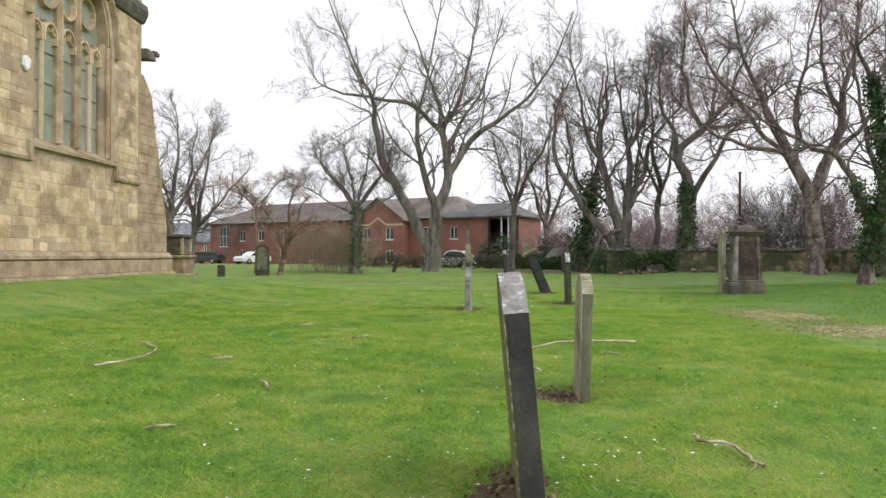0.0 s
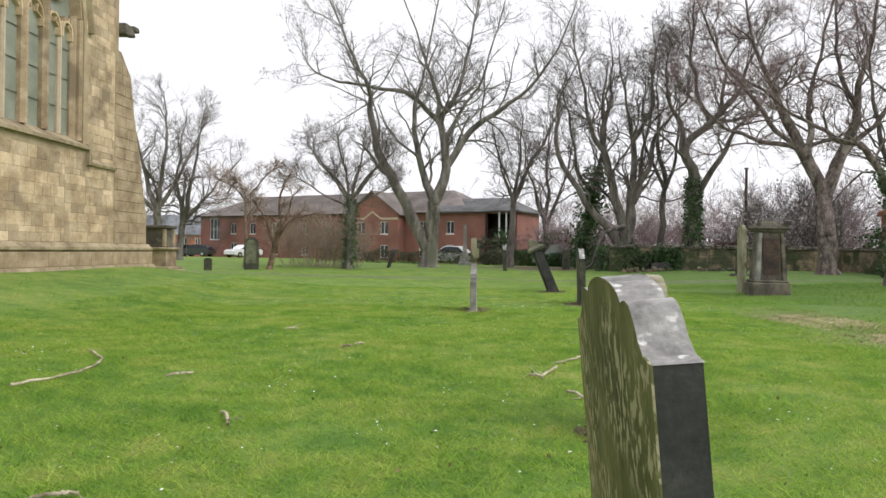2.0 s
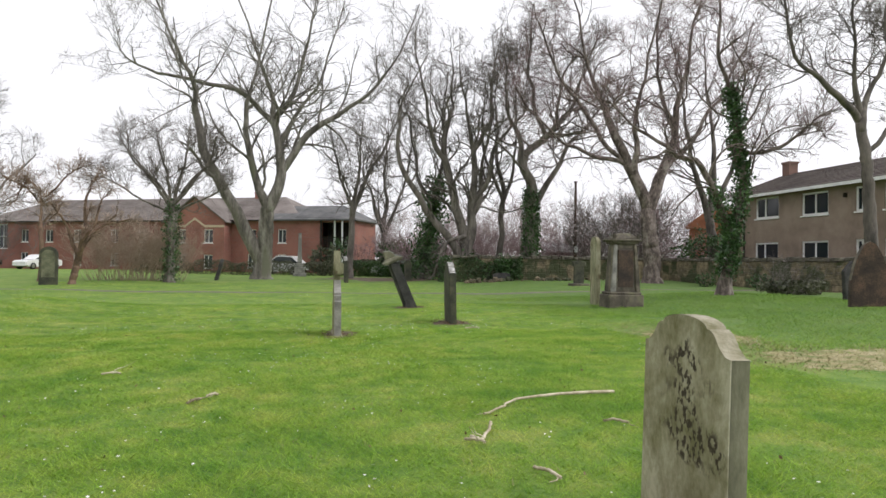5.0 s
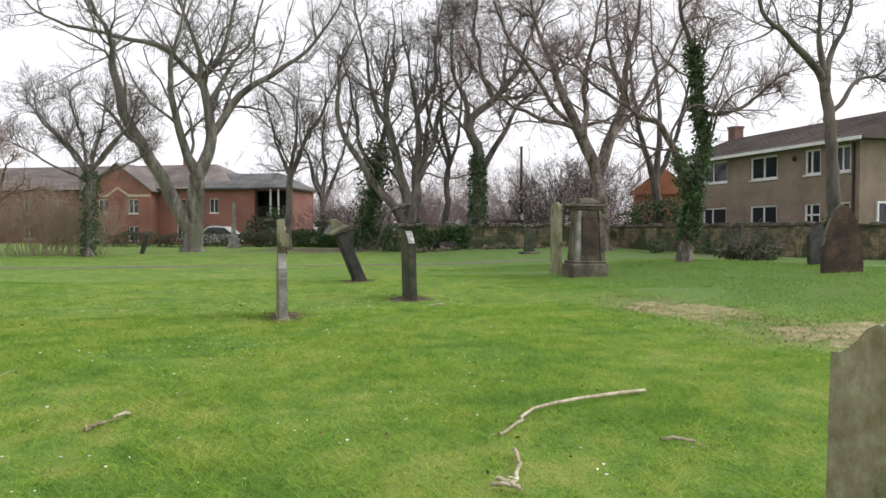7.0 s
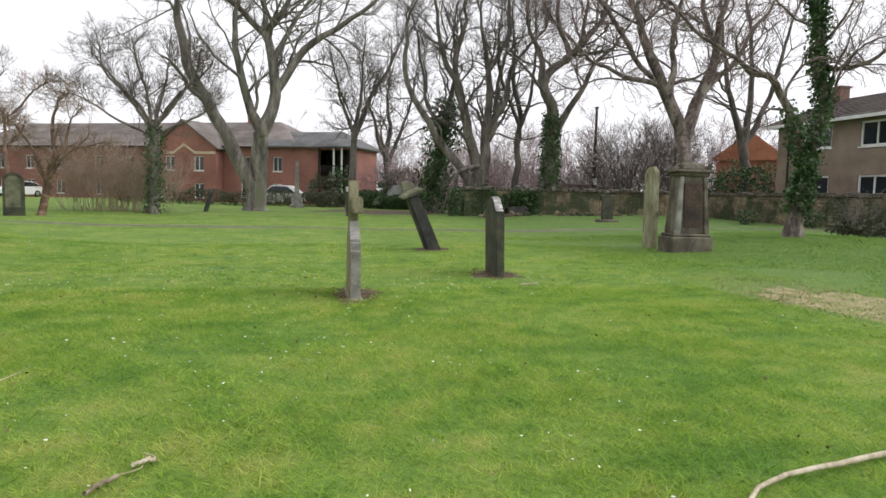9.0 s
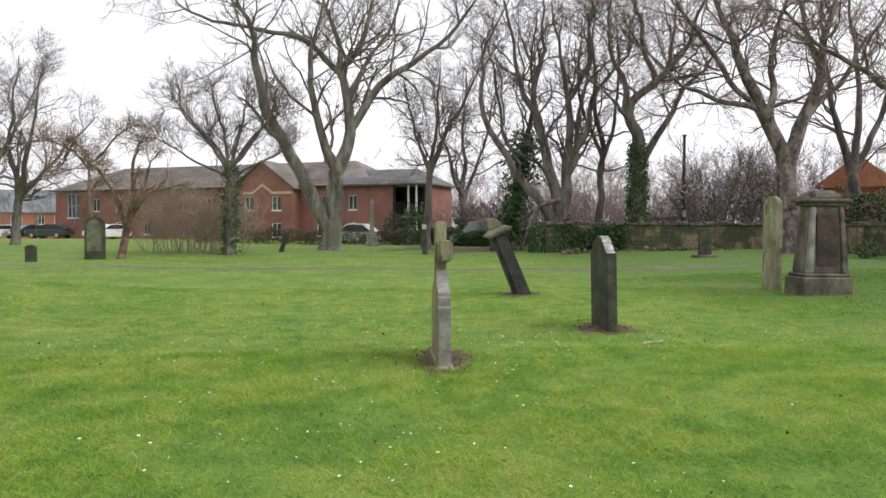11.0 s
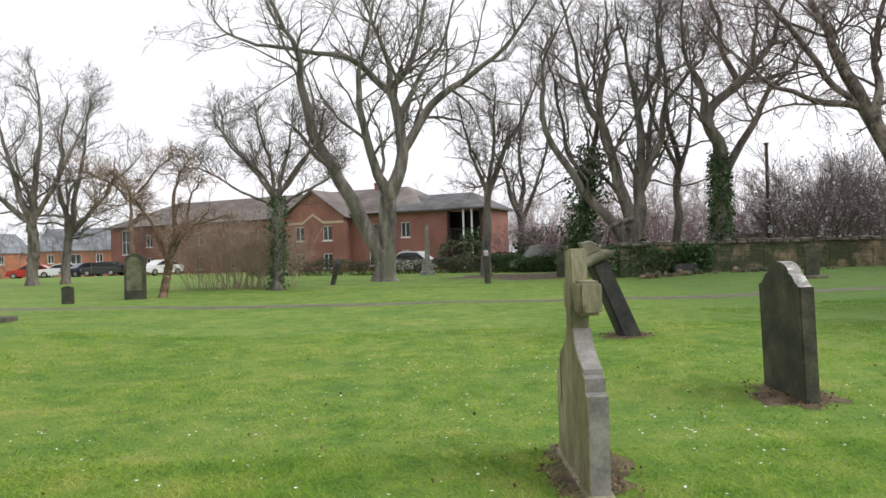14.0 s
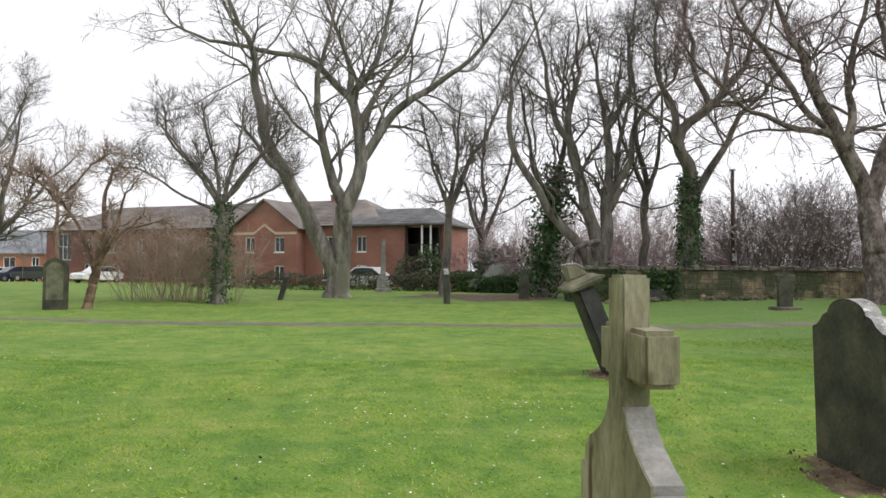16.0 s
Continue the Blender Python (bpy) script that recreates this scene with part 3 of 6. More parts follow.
def ivy_leaves(rng, line, t0, t1, count, spread, size):
    n, K = count, len(line)
    s = rng.uniform(t0, t1, n) * (K - 1)
    i = np.minimum(s.astype(int), K - 2)
    u = (s - i)[:, None]
    c = line[i] * (1 - u) + line[i + 1] * u
    off = rng.normal(size=(n, 3))
    off /= np.linalg.norm(off, axis=1, keepdims=True)
    clump = 0.6 + 0.8 * np.abs(np.sin(s * 5.1 + 3 * off[:, 0]))
    return leaf_cloud(rng, c[:, :3] + off * (c[:, 3:4] + rng.uniform(0, 1, (n, 1)) * spread * clump[:, None]), size)


def tree(label, base, limbs, bark, twigs, seed, counts=(9, 8, 6), lengths=(3.2, 1.6, 0.8), angle=56, up=0.07, ivy=(), flare=1.5, thin=0.008, first=0.3, ivy_size=0.09, droop=None, crook=0.34, wild=0.9):
    """limbs: (r0, r1, [(dx, dz) or (dx, dy, dz) ...]); the first is the trunk. ivy: (limb, from, to, leaves, spread)."""
    rng = np.random.default_rng(seed)
    x, y = base
    z = float(height(x, y))
    root = empty("tree", label, "tree", at=(x, y, z))
    lines = []
    for n, (r0, r1, pts) in enumerate(limbs):
        full, drift = [], rng.uniform(-1, 1)
        for i, p in enumerate(pts):
            dx, dy, dz = p if len(p) == 3 else (p[0], drift * (i / len(pts)) * 0.22 * abs(p[1] - pts[0][-1]), p[1])
            f = i / (len(pts) - 1)
            end = r1 if r1 > 0.13 else min(r1, 0.032)
            full.append((dx, dy, dz, end + (r0 - end) * (1 - f) ** 1.15))
        if n:
            # grow out of the nearest earlier stem
            every = np.concatenate([l[:-1] for l in lines])
            before = np.concatenate([l[[0, 0, 0, *range(1, len(l) - 3)]] for l in lines])
            k = int(np.argmin((every[:, 0] - full[0][0]) ** 2 + (every[:, 2] - full[0][2]) ** 2))
            near, low = every[k], before[k]
            full = [(p[0], p[1] + near[1], *p[2:]) for p in full]
            full = [(*low[:3], min(r0, low[3]) * 0.7), (*near[:3], min(r0 * 1.08, near[3] * 0.92)), *full[1:]]
        line = resample(full, 26, rng, 0.015 + 0.02 * r0)
        # crooked growth: bends that grow along the limb
        for j in range(1, 26):
            bend = noise.noise_vector(Vector((line[j, 0] * 0.55 + 7 * n, line[j, 1] * 0.55 + seed, line[j, 2] * 0.55)))
            line[j, :3] += np.array(bend) * crook * min(1.0, j / 9) * (0.25 if n == 0 and r1 > 0.13 else 1.0)
        if n == 0:
            line[0, 2] -= 0.25
            line[0, 3] *= flare
            line[1, 3] *= 1 + (flare - 1) * 0.3
        lines.append(line)
    L0 = np.array(lines)
    stump = L0[:1].copy()
    if limbs[0][1] > 0.06:
        stump[0, -4:, 3] *= (0.95, 0.9, 0.8, 0.55)
    v, f = tubes(stump, 14)
    w = v.copy()
    for i in range(len(v)):
        w[i] += 0.10 * limbs[0][0] * noise.noise_vector(Vector((v[i][0] * 1.6, v[i][1] * 1.6, v[i][2] * 0.7 + seed)))
    part("trunk", raw_mesh("trunk", [(w, f)]), bark, root)
    gain = np.array([np.linalg.norm(np.diff(l[:, :3], axis=0), axis=1).sum() for l in lines])
    gain = np.clip(gain / 7.0, 0.45, 1.3)
    for line in lines[1:]:
        part("limb", raw_mesh("limb", [tubes(line[None], 9)]), bark, root)
    if limbs[0][1] > 0.13:
        L0, gain = L0[1:], gain[1:]
    L1 = sprout(rng, L0, counts[0], angle * 0.95, lengths[0] * 1.6, 0.42, 10, 0.28 * wild, up, first, 0.018, gain)
    tips = sprout(rng, L0[:, -9:], 3, 34, lengths[0], 0.8, 10, 0.24 * wild, up, 0.0, 0.018)
    L1 = np.concatenate([L1, tips])
    L2 = sprout(rng, L1, counts[1], angle * 0.9, lengths[1] * 1.3, 0.6, 6, 0.28 * wild, up * 1.3, 0.12, 0.011)
    L2 = np.concatenate([L2, sprout(rng, L0, counts[0] // 2, angle * 1.2, lengths[1], 0.2, 6, 0.24, up, first, 0.012)])
    L3 = sprout(rng, L2, counts[2], angle * 0.8, lengths[2], 0.6, 4, 0.3, up * 1.2 if droop is None else droop, 0.08, thin)
    for line in L1:
        part("branch", raw_mesh("branch", [tubes(line[None], 6)]), bark, root)
    tagged(part("branchlet", raw_mesh("branchlet", [tubes(L2, 3)]), bark, root), kind="stuff")
    tagged(part("crown", raw_mesh("crown", [tubes(L3, 3)]), twigs, root), kind="stuff")
    if ivy:
        part("ivy", raw_mesh("ivy", [ivy_leaves(rng, lines[a], t0, t1, c, s, ivy_size) for a, t0, t1, c, s in ivy], False), M["ivy"], root, "glossy dark green ivy leaves")
    return root


tree("large spreading bare tree with lichened bark and limbs toned pale as skylit", (-2.38, 49.4), [
    (0.60, 0.42, [(0, 0), (0.2, 2.3), (0.35, 5.0)]),
    (0.44, 0.10, [(-0.3, 0.8), (-1.7, 4.5), (-3.5, 7.8), (-4.0, 10.2), (-4.1, 11.8), (-5.2, 14.2), (-7.0, 18.6)]),
    (0.32, 0.09, [(0.2, 4.6), (-0.3, 5.7), (-0.9, 8.4), (-1.0, 10.7), (-0.5, 12.6), (0.9, 19.8)]),
    (0.40, 0.10, [(0.4, 4.6), (1.1, 6.1), (1.0, 8.6), (0.6, 10.3), (0.4, 11.7), (-0.4, 14.2), (-2.4, 19.6)]),
    (0.27, 0.08, [(0.6, 10.2), (1.4, 11.1), (2.3, 13.5), (3.4, 19.2)]),
    (0.18, 0.05, [(0.7, 9.9), (-1.5, 11.8), (-3.6, 12.2), (-6.2, 12.6), (-7.8, 13.1), (-8.8, 14.4)]),
    (0.30, 0.07, [(0.9, 6.4), (1.5, 7.3), (3.1, 9.6), (4.8, 10.6), (6.5, 12.0), (8.2, 14.3), (9.8, 18.0)]),
    (0.18, 0.05, [(1.0, 8.2), (1.8, 10.2), (3.4, 12.6), (5.0, 17.6)]),
], M["bark_green"], M["twig"], 3, counts=(12, 9, 7), lengths=(2.7, 1.45, 0.8), flare=1.55, droop=-0.03, crook=0.16, wild=0.6)
tree("tall many-stemmed bare tree by the wall", (10.06, 47.5), [
    (0.50, 0.08, [(0, 0), (0.3, 2.0), (-0.3, 4.7), (-0.9, 8.6), (-0.5, 11.4), (-0.3, 15.5)]),
    (0.42, 0.07, [(0.2, 0.4), (0.7, 3.2), (0.9, 5.6), (1.0, 8.6), (0.5, 10.7), (0.1, 15.0)]),
    (0.22, 0.05, [(0.9, 5.4), (1.9, 6.8), (2.4, 9.0), (4.2, 11.0), (4.6, 13.5)]),
    (0.32, 0.06, [(0.1, 0.9), (-0.6, 2.8), (-2.0, 4.2), (-3.7, 7.0), (-4.0, 9.7), (-3.8, 11.7), (-2.4, 14.5)]),
    (0.20, 0.05, [(0.7, 4.0), (1.6, 6.0), (1.8, 9.5), (2.2, 14.0)]),
    (0.18, 0.05, [(-0.7, 8.0), (-2.0, 10.0), (-2.6, 13.0), (-3.2, 16.0)]),
    (0.18, 0.05, [(0.9, 8.4), (2.0, 10.6), (2.4, 13.6), (3.2, 16.2)]),
], M["bark"], M["twig"], 5, counts=(13, 9, 7), lengths=(2.3, 1.3, 0.75), crook=0.4, ivy=[(0, 0.0, 0.18, 900, 0.25)])
tree("bare tree with a thick coat of ivy", (8.2, 50.0), [
    (0.30, 0.05, [(0, 0), (0.1, 2.0), (0.6, 5.0), (1.1, 8.2), (1.4, 11.6), (1.7, 14.5)]),
    (0.14, 0.04, [(0.5, 4.6), (-0.4, 7.0), (-1.2, 10.0), (-1.6, 12.5)]),
], M["bark_dark"], M["twig"], 7, counts=(12, 8, 6), lengths=(2.4, 1.3, 0.7), ivy=[(0, 0.04, 0.52, 5200, 0.95), (1, 0, 0.4, 500, 0.4)])
tree("slender dark bare tree", (12.67, 48.0), [
    (0.26, 0.05, [(0, 0), (0.2, 1.7), (0.6, 5.0), (0.2, 8.7), (0.4, 10.8), (0.4, 14.5)]),
    (0.13, 0.03, [(0.5, 5.0), (1.2, 7.5), (1.6, 10.5), (1.5, 13.0)]),
    (0.12, 0.03, [(0.5, 5.2), (-0.6, 7.5), (-0.9, 10.0), (-0.8, 13.0)]),
], M["bark_dark"], M["twig"], 9, counts=(10, 8, 6), lengths=(2.0, 1.2, 0.7))
tree("bent bare tree with an ivy-clad trunk", (14.28, 46.0), [
    (0.44, 0.06, [(0, 0), (0, 5.1), (-0.5, 7.4), (1.0, 9.4), (1.2, 11.0), (1.9, 14.5)]),
    (0.22, 0.05, [(0.1, 4.6), (1.5, 6.5), (2.4, 8.5), (4.1, 10.2), (4.8, 12.0)]),
    (0.22, 0.05, [(-0.4, 7.2), (-0.9, 9.3), (-1.7, 11.0), (-2.0, 14.0)]),
    (0.16, 0.04, [(1.0, 9.2), (2.6, 11.0), (3.6, 13.6), (4.4, 16.0)]),
    (0.16, 0.04, [(0.8, 9.0), (0.0, 11.5), (-0.4, 14.5), (-0.2, 16.5)]),
], M["bark"], M["twig"], 11, counts=(13, 9, 7), lengths=(2.3, 1.3, 0.75), crook=0.45, ivy=[(0, 0.02, 0.23, 4200, 0.24)], ivy_size=0.075)
tree("slim bare tree in front of the brick building", (3.3, 52.0), [
    (0.26, 0.05, [(0, 0), (0.3, 4.9), (1.2, 7.3), (3.0, 10.1), (3.7, 12.6)]),
    (0.15, 0.04, [(0.3, 4.8), (-0.5, 6.6), (-1.3, 9.8)]),
    (0.16, 0.04, [(0.3, 4.8), (0.5, 7.6), (0.9, 11.0)]),
], M["bark"], M["twig"], 13, counts=(13, 9, 7), lengths=(2.0, 1.2, 0.7), wild=0.8)
tree("bare tree standing behind the hedge", (6.8, 62.0), [
    (0.32, 0.06, [(0, 0), (0.1, 4.0), (0.2, 8.0), (0.4, 13.5)]),
    (0.18, 0.04, [(0.1, 3.8), (-1.2, 7.0), (-2.0, 11.0)]),
    (0.18, 0.04, [(0.1, 3.9), (1.4, 7.0), (2.4, 11.5)]),
], M["bark_dark"], M["twig"], 15, counts=(11, 8, 6), lengths=(2.6, 1.4, 0.75))
tree("big bare tree with pale flaking trunk beside the wall", (20.0, 41.0), [
    (0.52, 0.42, [(0, 0), (0, 2.3), (0, 4.6)]),
    (0.34, 0.06, [(-0.1, 4.3), (-2.0, 8.6), (-2.7, 10.0), (-3.6, 12.7), (-4.6, 18.0)]),
    (0.34, 0.06, [(0.1, 4.3), (1.4, 7.9), (1.6, 10.3), (2.0, 13.1), (2.8, 18.5)]),
    (0.20, 0.05, [(-0.5, 5.3), (-0.9, 9.1), (-0.5, 12.3), (0.3, 17.5)]),
    (0.14, 0.04, [(-1.2, 6.8), (-4.0, 7.6), (-6.5, 9.0), (-8.0, 11.0)]),
    (0.18, 0.05, [(0.8, 6.2), (2.8, 8.6), (4.8, 11.5), (6.2, 15.5)]),
    (0.18, 0.05, [(-1.5, 7.4), (-3.6, 9.6), (-5.8, 12.2), (-7.2, 15.8)]),
    (0.16, 0.05, [(1.5, 9.0), (0.9, 11.2), (0.6, 14.4), (1.2, 18.0)]),
], M["bark_pink"], M["twig_red"], 17, counts=(14, 10, 8), lengths=(2.5, 1.4, 0.8), flare=1.7, wild=1.0)
tree("leaning bare tree smothered in ivy", (14.85, 26.6), [
    (0.20, 0.05, [(0, 0), (0.2, 1.7), (0.7, 4.0), (0.5, 6.4), (0.1, 7.8), (-0.4, 8.9), (-0.6, 11.5)]),
    (0.16, 0.04, [(0.25, 2.2), (-0.2, 3.1), (-1.1, 4.6), (-2.0, 5.0), (-3.2, 5.9), (-4.4, 6.9)]),
    (0.10, 0.03, [(0.7, 5.0), (1.2, 5.2), (2.9, 5.8), (4.3, 6.6)]),
], M["bark_pink"], M["twig_red"], 19, counts=(16, 10, 7), lengths=(1.7, 0.95, 0.5), flare=2.0, thin=0.006,
    ivy=[(0, 0.08, 0.62, 5000, 0.26), (1, 0.0, 0.40, 1800, 0.24)], ivy_size=0.06)
tree("bare tree in front of the pebbledashed house", (17.75, 23.2), [
    (0.21, 0.16, [(0, 0), (0.1, 3.1), (0.0, 5.8)]),
    (0.12, 0.04, [(0.1, 5.6), (-1.5, 6.7), (-2.5, 7.6), (-3.2, 9.5)]),
    (0.11, 0.04, [(0.1, 5.6), (-0.1, 6.9), (-0.1, 7.9), (-0.2, 10.5)]),
    (0.11, 0.04, [(0.1, 5.6), (0.9, 7.6), (1.6, 10.0)]),
    (0.08, 0.03, [(0.05, 4.7), (1.2, 5.8), (2.3, 6.3), (3.5, 7.4)]),
], M["bark_dark"], M["twig"], 21, counts=(13, 9, 7), lengths=(1.6, 0.95, 0.5), thin=0.006, first=0.45, ivy=[(0, 0.04, 0.22, 250, 0.1)])
tree("rounded bare tree with ivy on its trunk", (-6.85, 43.5), [
    (0.28, 0.24, [(0, 0), (0.05, 2.0), (0.1, 4.2)]),
    (0.105, 0.03, [(0.1, 4.0), (-1.2, 5.6), (-2.6, 7.4)]),
    (0.105, 0.03, [(0.1, 4.0), (-0.3, 6.0), (-0.8, 8.4)]),
    (0.105, 0.03, [(0.1, 4.0), (0.5, 6.0), (0.9, 8.6)]),
    (0.105, 0.03, [(0.1, 4.0), (1.3, 5.8), (2.8, 7.4)]),
    (0.07, 0.03, [(0.1, 3.6), (1.8, 4.6), (3.2, 5.4)]),
    (0.07, 0.03, [(0.1, 3.6), (-1.8, 4.6), (-3.4, 5.6)]),
    (0.09, 0.03, [(0.1, 4.1), (0.9, 5.2), (2.0, 6.8), (2.4, 8.0)]),
    (0.09, 0.03, [(0.1, 4.1), (-0.7, 5.2), (-1.9, 6.6), (-2.2, 8.0)]),
], M["bark"], M["twig"], 23, counts=(10, 8, 6), first=0.42, lengths=(1.6, 1.0, 0.6), up=0.1, crook=0.2, wild=0.75, thin=0.007, ivy=[(0, 0.05, 1.0, 1900, 0.26)], ivy_size=0.06)
tree("small bare fruit tree beside the arched gravestone", (-10.7, 40.4), [
    (0.17, 0.14, [(0, 0), (0.2, 0.9), (0.5, 1.8)]),
    (0.12, 0.03, [(0.5, 1.7), (0.6, 3.7), (0.8, 5.2)]),
    (0.09, 0.02, [(0.5, 1.6), (1.3, 2.8), (2.6, 3.2)]),
    (0.09, 0.02, [(0.3, 1.3), (-0.4, 2.8), (-1.0, 3.9)]),
    (0.08, 0.02, [(0.5, 1.9), (1.2, 3.8), (1.9, 4.6)]),
], M["bark_rust"], M["twig_tan"], 25, counts=(8, 7, 5), lengths=(1.0, 0.6, 0.35), up=0.02)
tree("small bare tree with rust-tinged twigs", (-12.95, 43.0), [
    (0.15, 0.08, [(0, 0), (0, 2.9), (-0.1, 4.4)]),
    (0.08, 0.02, [(-0.1, 4.2), (-0.7, 5.0), (-1.5, 4.0)]),
    (0.08, 0.02, [(-0.1, 4.2), (0.7, 5.2), (1.6, 5.9)]),
    (0.07, 0.02, [(-0.1, 4.0), (-1.0, 4.9), (-2.2, 5.4)]),
], M["bark_rust"], M["twig_tan"], 27, counts=(10, 8, 5), lengths=(1.3, 0.8, 0.45))
LEFT_TREE = [
    (0.36, 0.30, [(0, 0), (0.2, 2.2), (0.3, 4.2)]),
    (0.22, 0.05, [(0.3, 4.0), (-0.9, 8.3), (-1.7, 12.6)]),
    (0.22, 0.05, [(0.3, 4.0), (1.0, 8.7), (0.6, 13.6)]),
    (0.18, 0.04, [(0.3, 4.0), (2.4, 7.4), (4.0, 11.4)]),
    (0.18, 0.04, [(0.3, 4.0), (-2.6, 6.6), (-4.8, 10.0)]),
]
tree("tall bare tree on the far lawn", (-25.2, 57.0), LEFT_TREE, M["bark"], M["twig"], 29, counts=(13, 9, 7), lengths=(2.3, 1.3, 0.8), up=0.1, crook=0.25, wild=0.75)
tree("tall bare tree with two stems on the far lawn", (-23.9, 58.5), [
    (0.30, 0.26, [(0, 0), (0.1, 1.6), (0.1, 3.3)]),
    (0.20, 0.05, [(0.1, 3.1), (1.0, 7.6), (1.9, 12.0)]),
    (0.20, 0.05, [(0.1, 3.1), (-0.3, 6.9), (0.8, 12.4)]),
    (0.16, 0.04, [(0.1, 3.2), (2.6, 6.0), (4.8, 8.8)]),
], M["bark"], M["twig"], 31, counts=(13, 9, 7), lengths=(2.3, 1.3, 0.8), up=0.1, crook=0.25, wild=0.75)
tree("bare tree far behind the lawn", (-42.0, 66.0), LEFT_TREE, M["bark"], M["twig"], 33, counts=(10, 8, 5), lengths=(2.8, 1.5, 0.8))


TALL = [
    (0.34, 0.28, [(0, 0), (0.1, 2.5), (0.0, 4.6)]),
    (0.22, 0.05, [(0.0, 4.4), (-1.4, 8.2), (-2.2, 12.0), (-3.4, 16.5)]),
    (0.22, 0.05, [(0.0, 4.4), (0.5, 9.0), (0.2, 13.0), (0.6, 17.5)]),
    (0.20, 0.05, [(0.0, 4.4), (1.8, 8.0), (2.8, 12.0), (4.0, 16.0)]),
]
tree("tall bare tree with reddish twigs behind the house garden", (27.5, 46.5), TALL, M["bark_dark"], M["twig_red"], 37, counts=(10, 8, 6), lengths=(2.7, 1.5, 0.8))
tree("tall bare tree beyond the pebbledashed house", (40.0, 36.0), TALL, M["bark_dark"], M["twig"], 38, counts=(12, 9, 6), lengths=(2.7, 1.5, 0.8))


# ---- far woods, thickets and shrubs ----
def thicket(name, label, category, cx, cy, rx, ry, hgt, stems, seed, bark, thin=0.01, lean=0.25, counts=(6, 5), lengths=(0.4, 0.18), low=0.25, kind=""):
    """Many stems from the ground, branching; used for shrubs and far woods."""
    rng = np.random.default_rng(seed)
    root = empty(name, label, category, at=(cx, cy, 0), kind=kind)
    a, s = rng.uniform(0, 6.283, stems), np.sqrt(rng.uniform(0, 1, stems))
    x, y = rx * s * np.cos(a), ry * s * np.sin(a)
    z = height(cx + x, cy + y) - 0.1
    h = hgt * rng.uniform(0.6, 1.1, stems) * (1.05 - 0.35 * s)
    K = 7
    L0 = np.zeros((stems, K, 4))
    d = np.stack([x / rx * lean + rng.normal(size=stems) * lean * 0.5, y / ry * lean + rng.normal(size=stems) * lean * 0.5, np.ones(stems)], 1)
    p = np.stack([x, y, z], 1)
    for j in range(K):
        L0[:, j, :3] = p
        d[:, :2] += rng.normal(size=(stems, 2)) * 0.09
        p = p + d * (h / (K - 1))[:, None]
    L0[:, :, 3] = (h * 0.0048)[:, None] * np.linspace(1, 0.25, K)[None]
    L1 = sprout(rng, L0, counts[0], 44, hgt * lengths[0], 0.5, 5, 0.2, 0.12, low, thin)
    L2 = sprout(rng, L1, counts[1], 42, hgt * lengths[1], 0.6, 4, 0.18, 0.1, 0.1, thin)
    tagged(part("stem", raw_mesh("stem", [tubes(L0, 5), tubes(L1, 3)]), bark[0], root), kind="stuff")
    tagged(part("twig", raw_mesh("twig", [tubes(L2, 3)]), bark[1], root), kind="stuff")
    return root, L2


thicket("coppice", "brown leafless coppiced shrub with many thin stems", "shrub", -8.9, 45.2, 2.7, 1.5, 3.4, 185, 41, (M["twig_tan"], M["twig_tan"]), 0.006, 0.38, counts=(7, 5), lengths=(0.4, 0.2))
for i, (cx, cy, rx, hg, st, mt) in enumerate([(13, 60, 5, 6.0, 26, "twig_hazed"), (20, 64, 6, 6.5, 26, "twig_hazed"), (28, 60, 5, 6.5, 16, "twig_red"), (33, 55, 5, 7, 15, "twig_red"), (-30, 84, 6, 7, 12, "twig"), (12, 78, 9, 8, 26, "twig_hazed"), (26, 72, 9, 8.5, 24, "twig_hazed"), (38, 66, 8, 9, 16, "twig_red"), (47, 54, 6, 9, 14, "twig_red"),
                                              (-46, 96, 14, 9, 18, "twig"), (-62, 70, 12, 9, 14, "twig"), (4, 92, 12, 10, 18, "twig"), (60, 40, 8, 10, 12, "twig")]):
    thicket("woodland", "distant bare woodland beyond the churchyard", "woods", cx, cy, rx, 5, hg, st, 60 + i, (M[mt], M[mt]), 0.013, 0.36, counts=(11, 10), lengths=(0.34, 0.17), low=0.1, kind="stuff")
for i, (cx, cy) in enumerate([(8.0, 62.5), (10.5, 58.0), (11.5, 53.5), (15.5, 54.5), (19.5, 55.5), (24.0, 56.0), (28.5, 53.0), (33.0, 50.0), (38.0, 47.0)]):
    thicket("undergrowth", "tangled leafless undergrowth beyond the stone wall", "shrub", cx, cy, 2.8, 1.6, 3.6, 44, 160 + i, (M["twig_red"], M["twig_red"]), 0.009, 0.45, counts=(8, 7), lengths=(0.36, 0.22), low=0.05, kind="stuff")


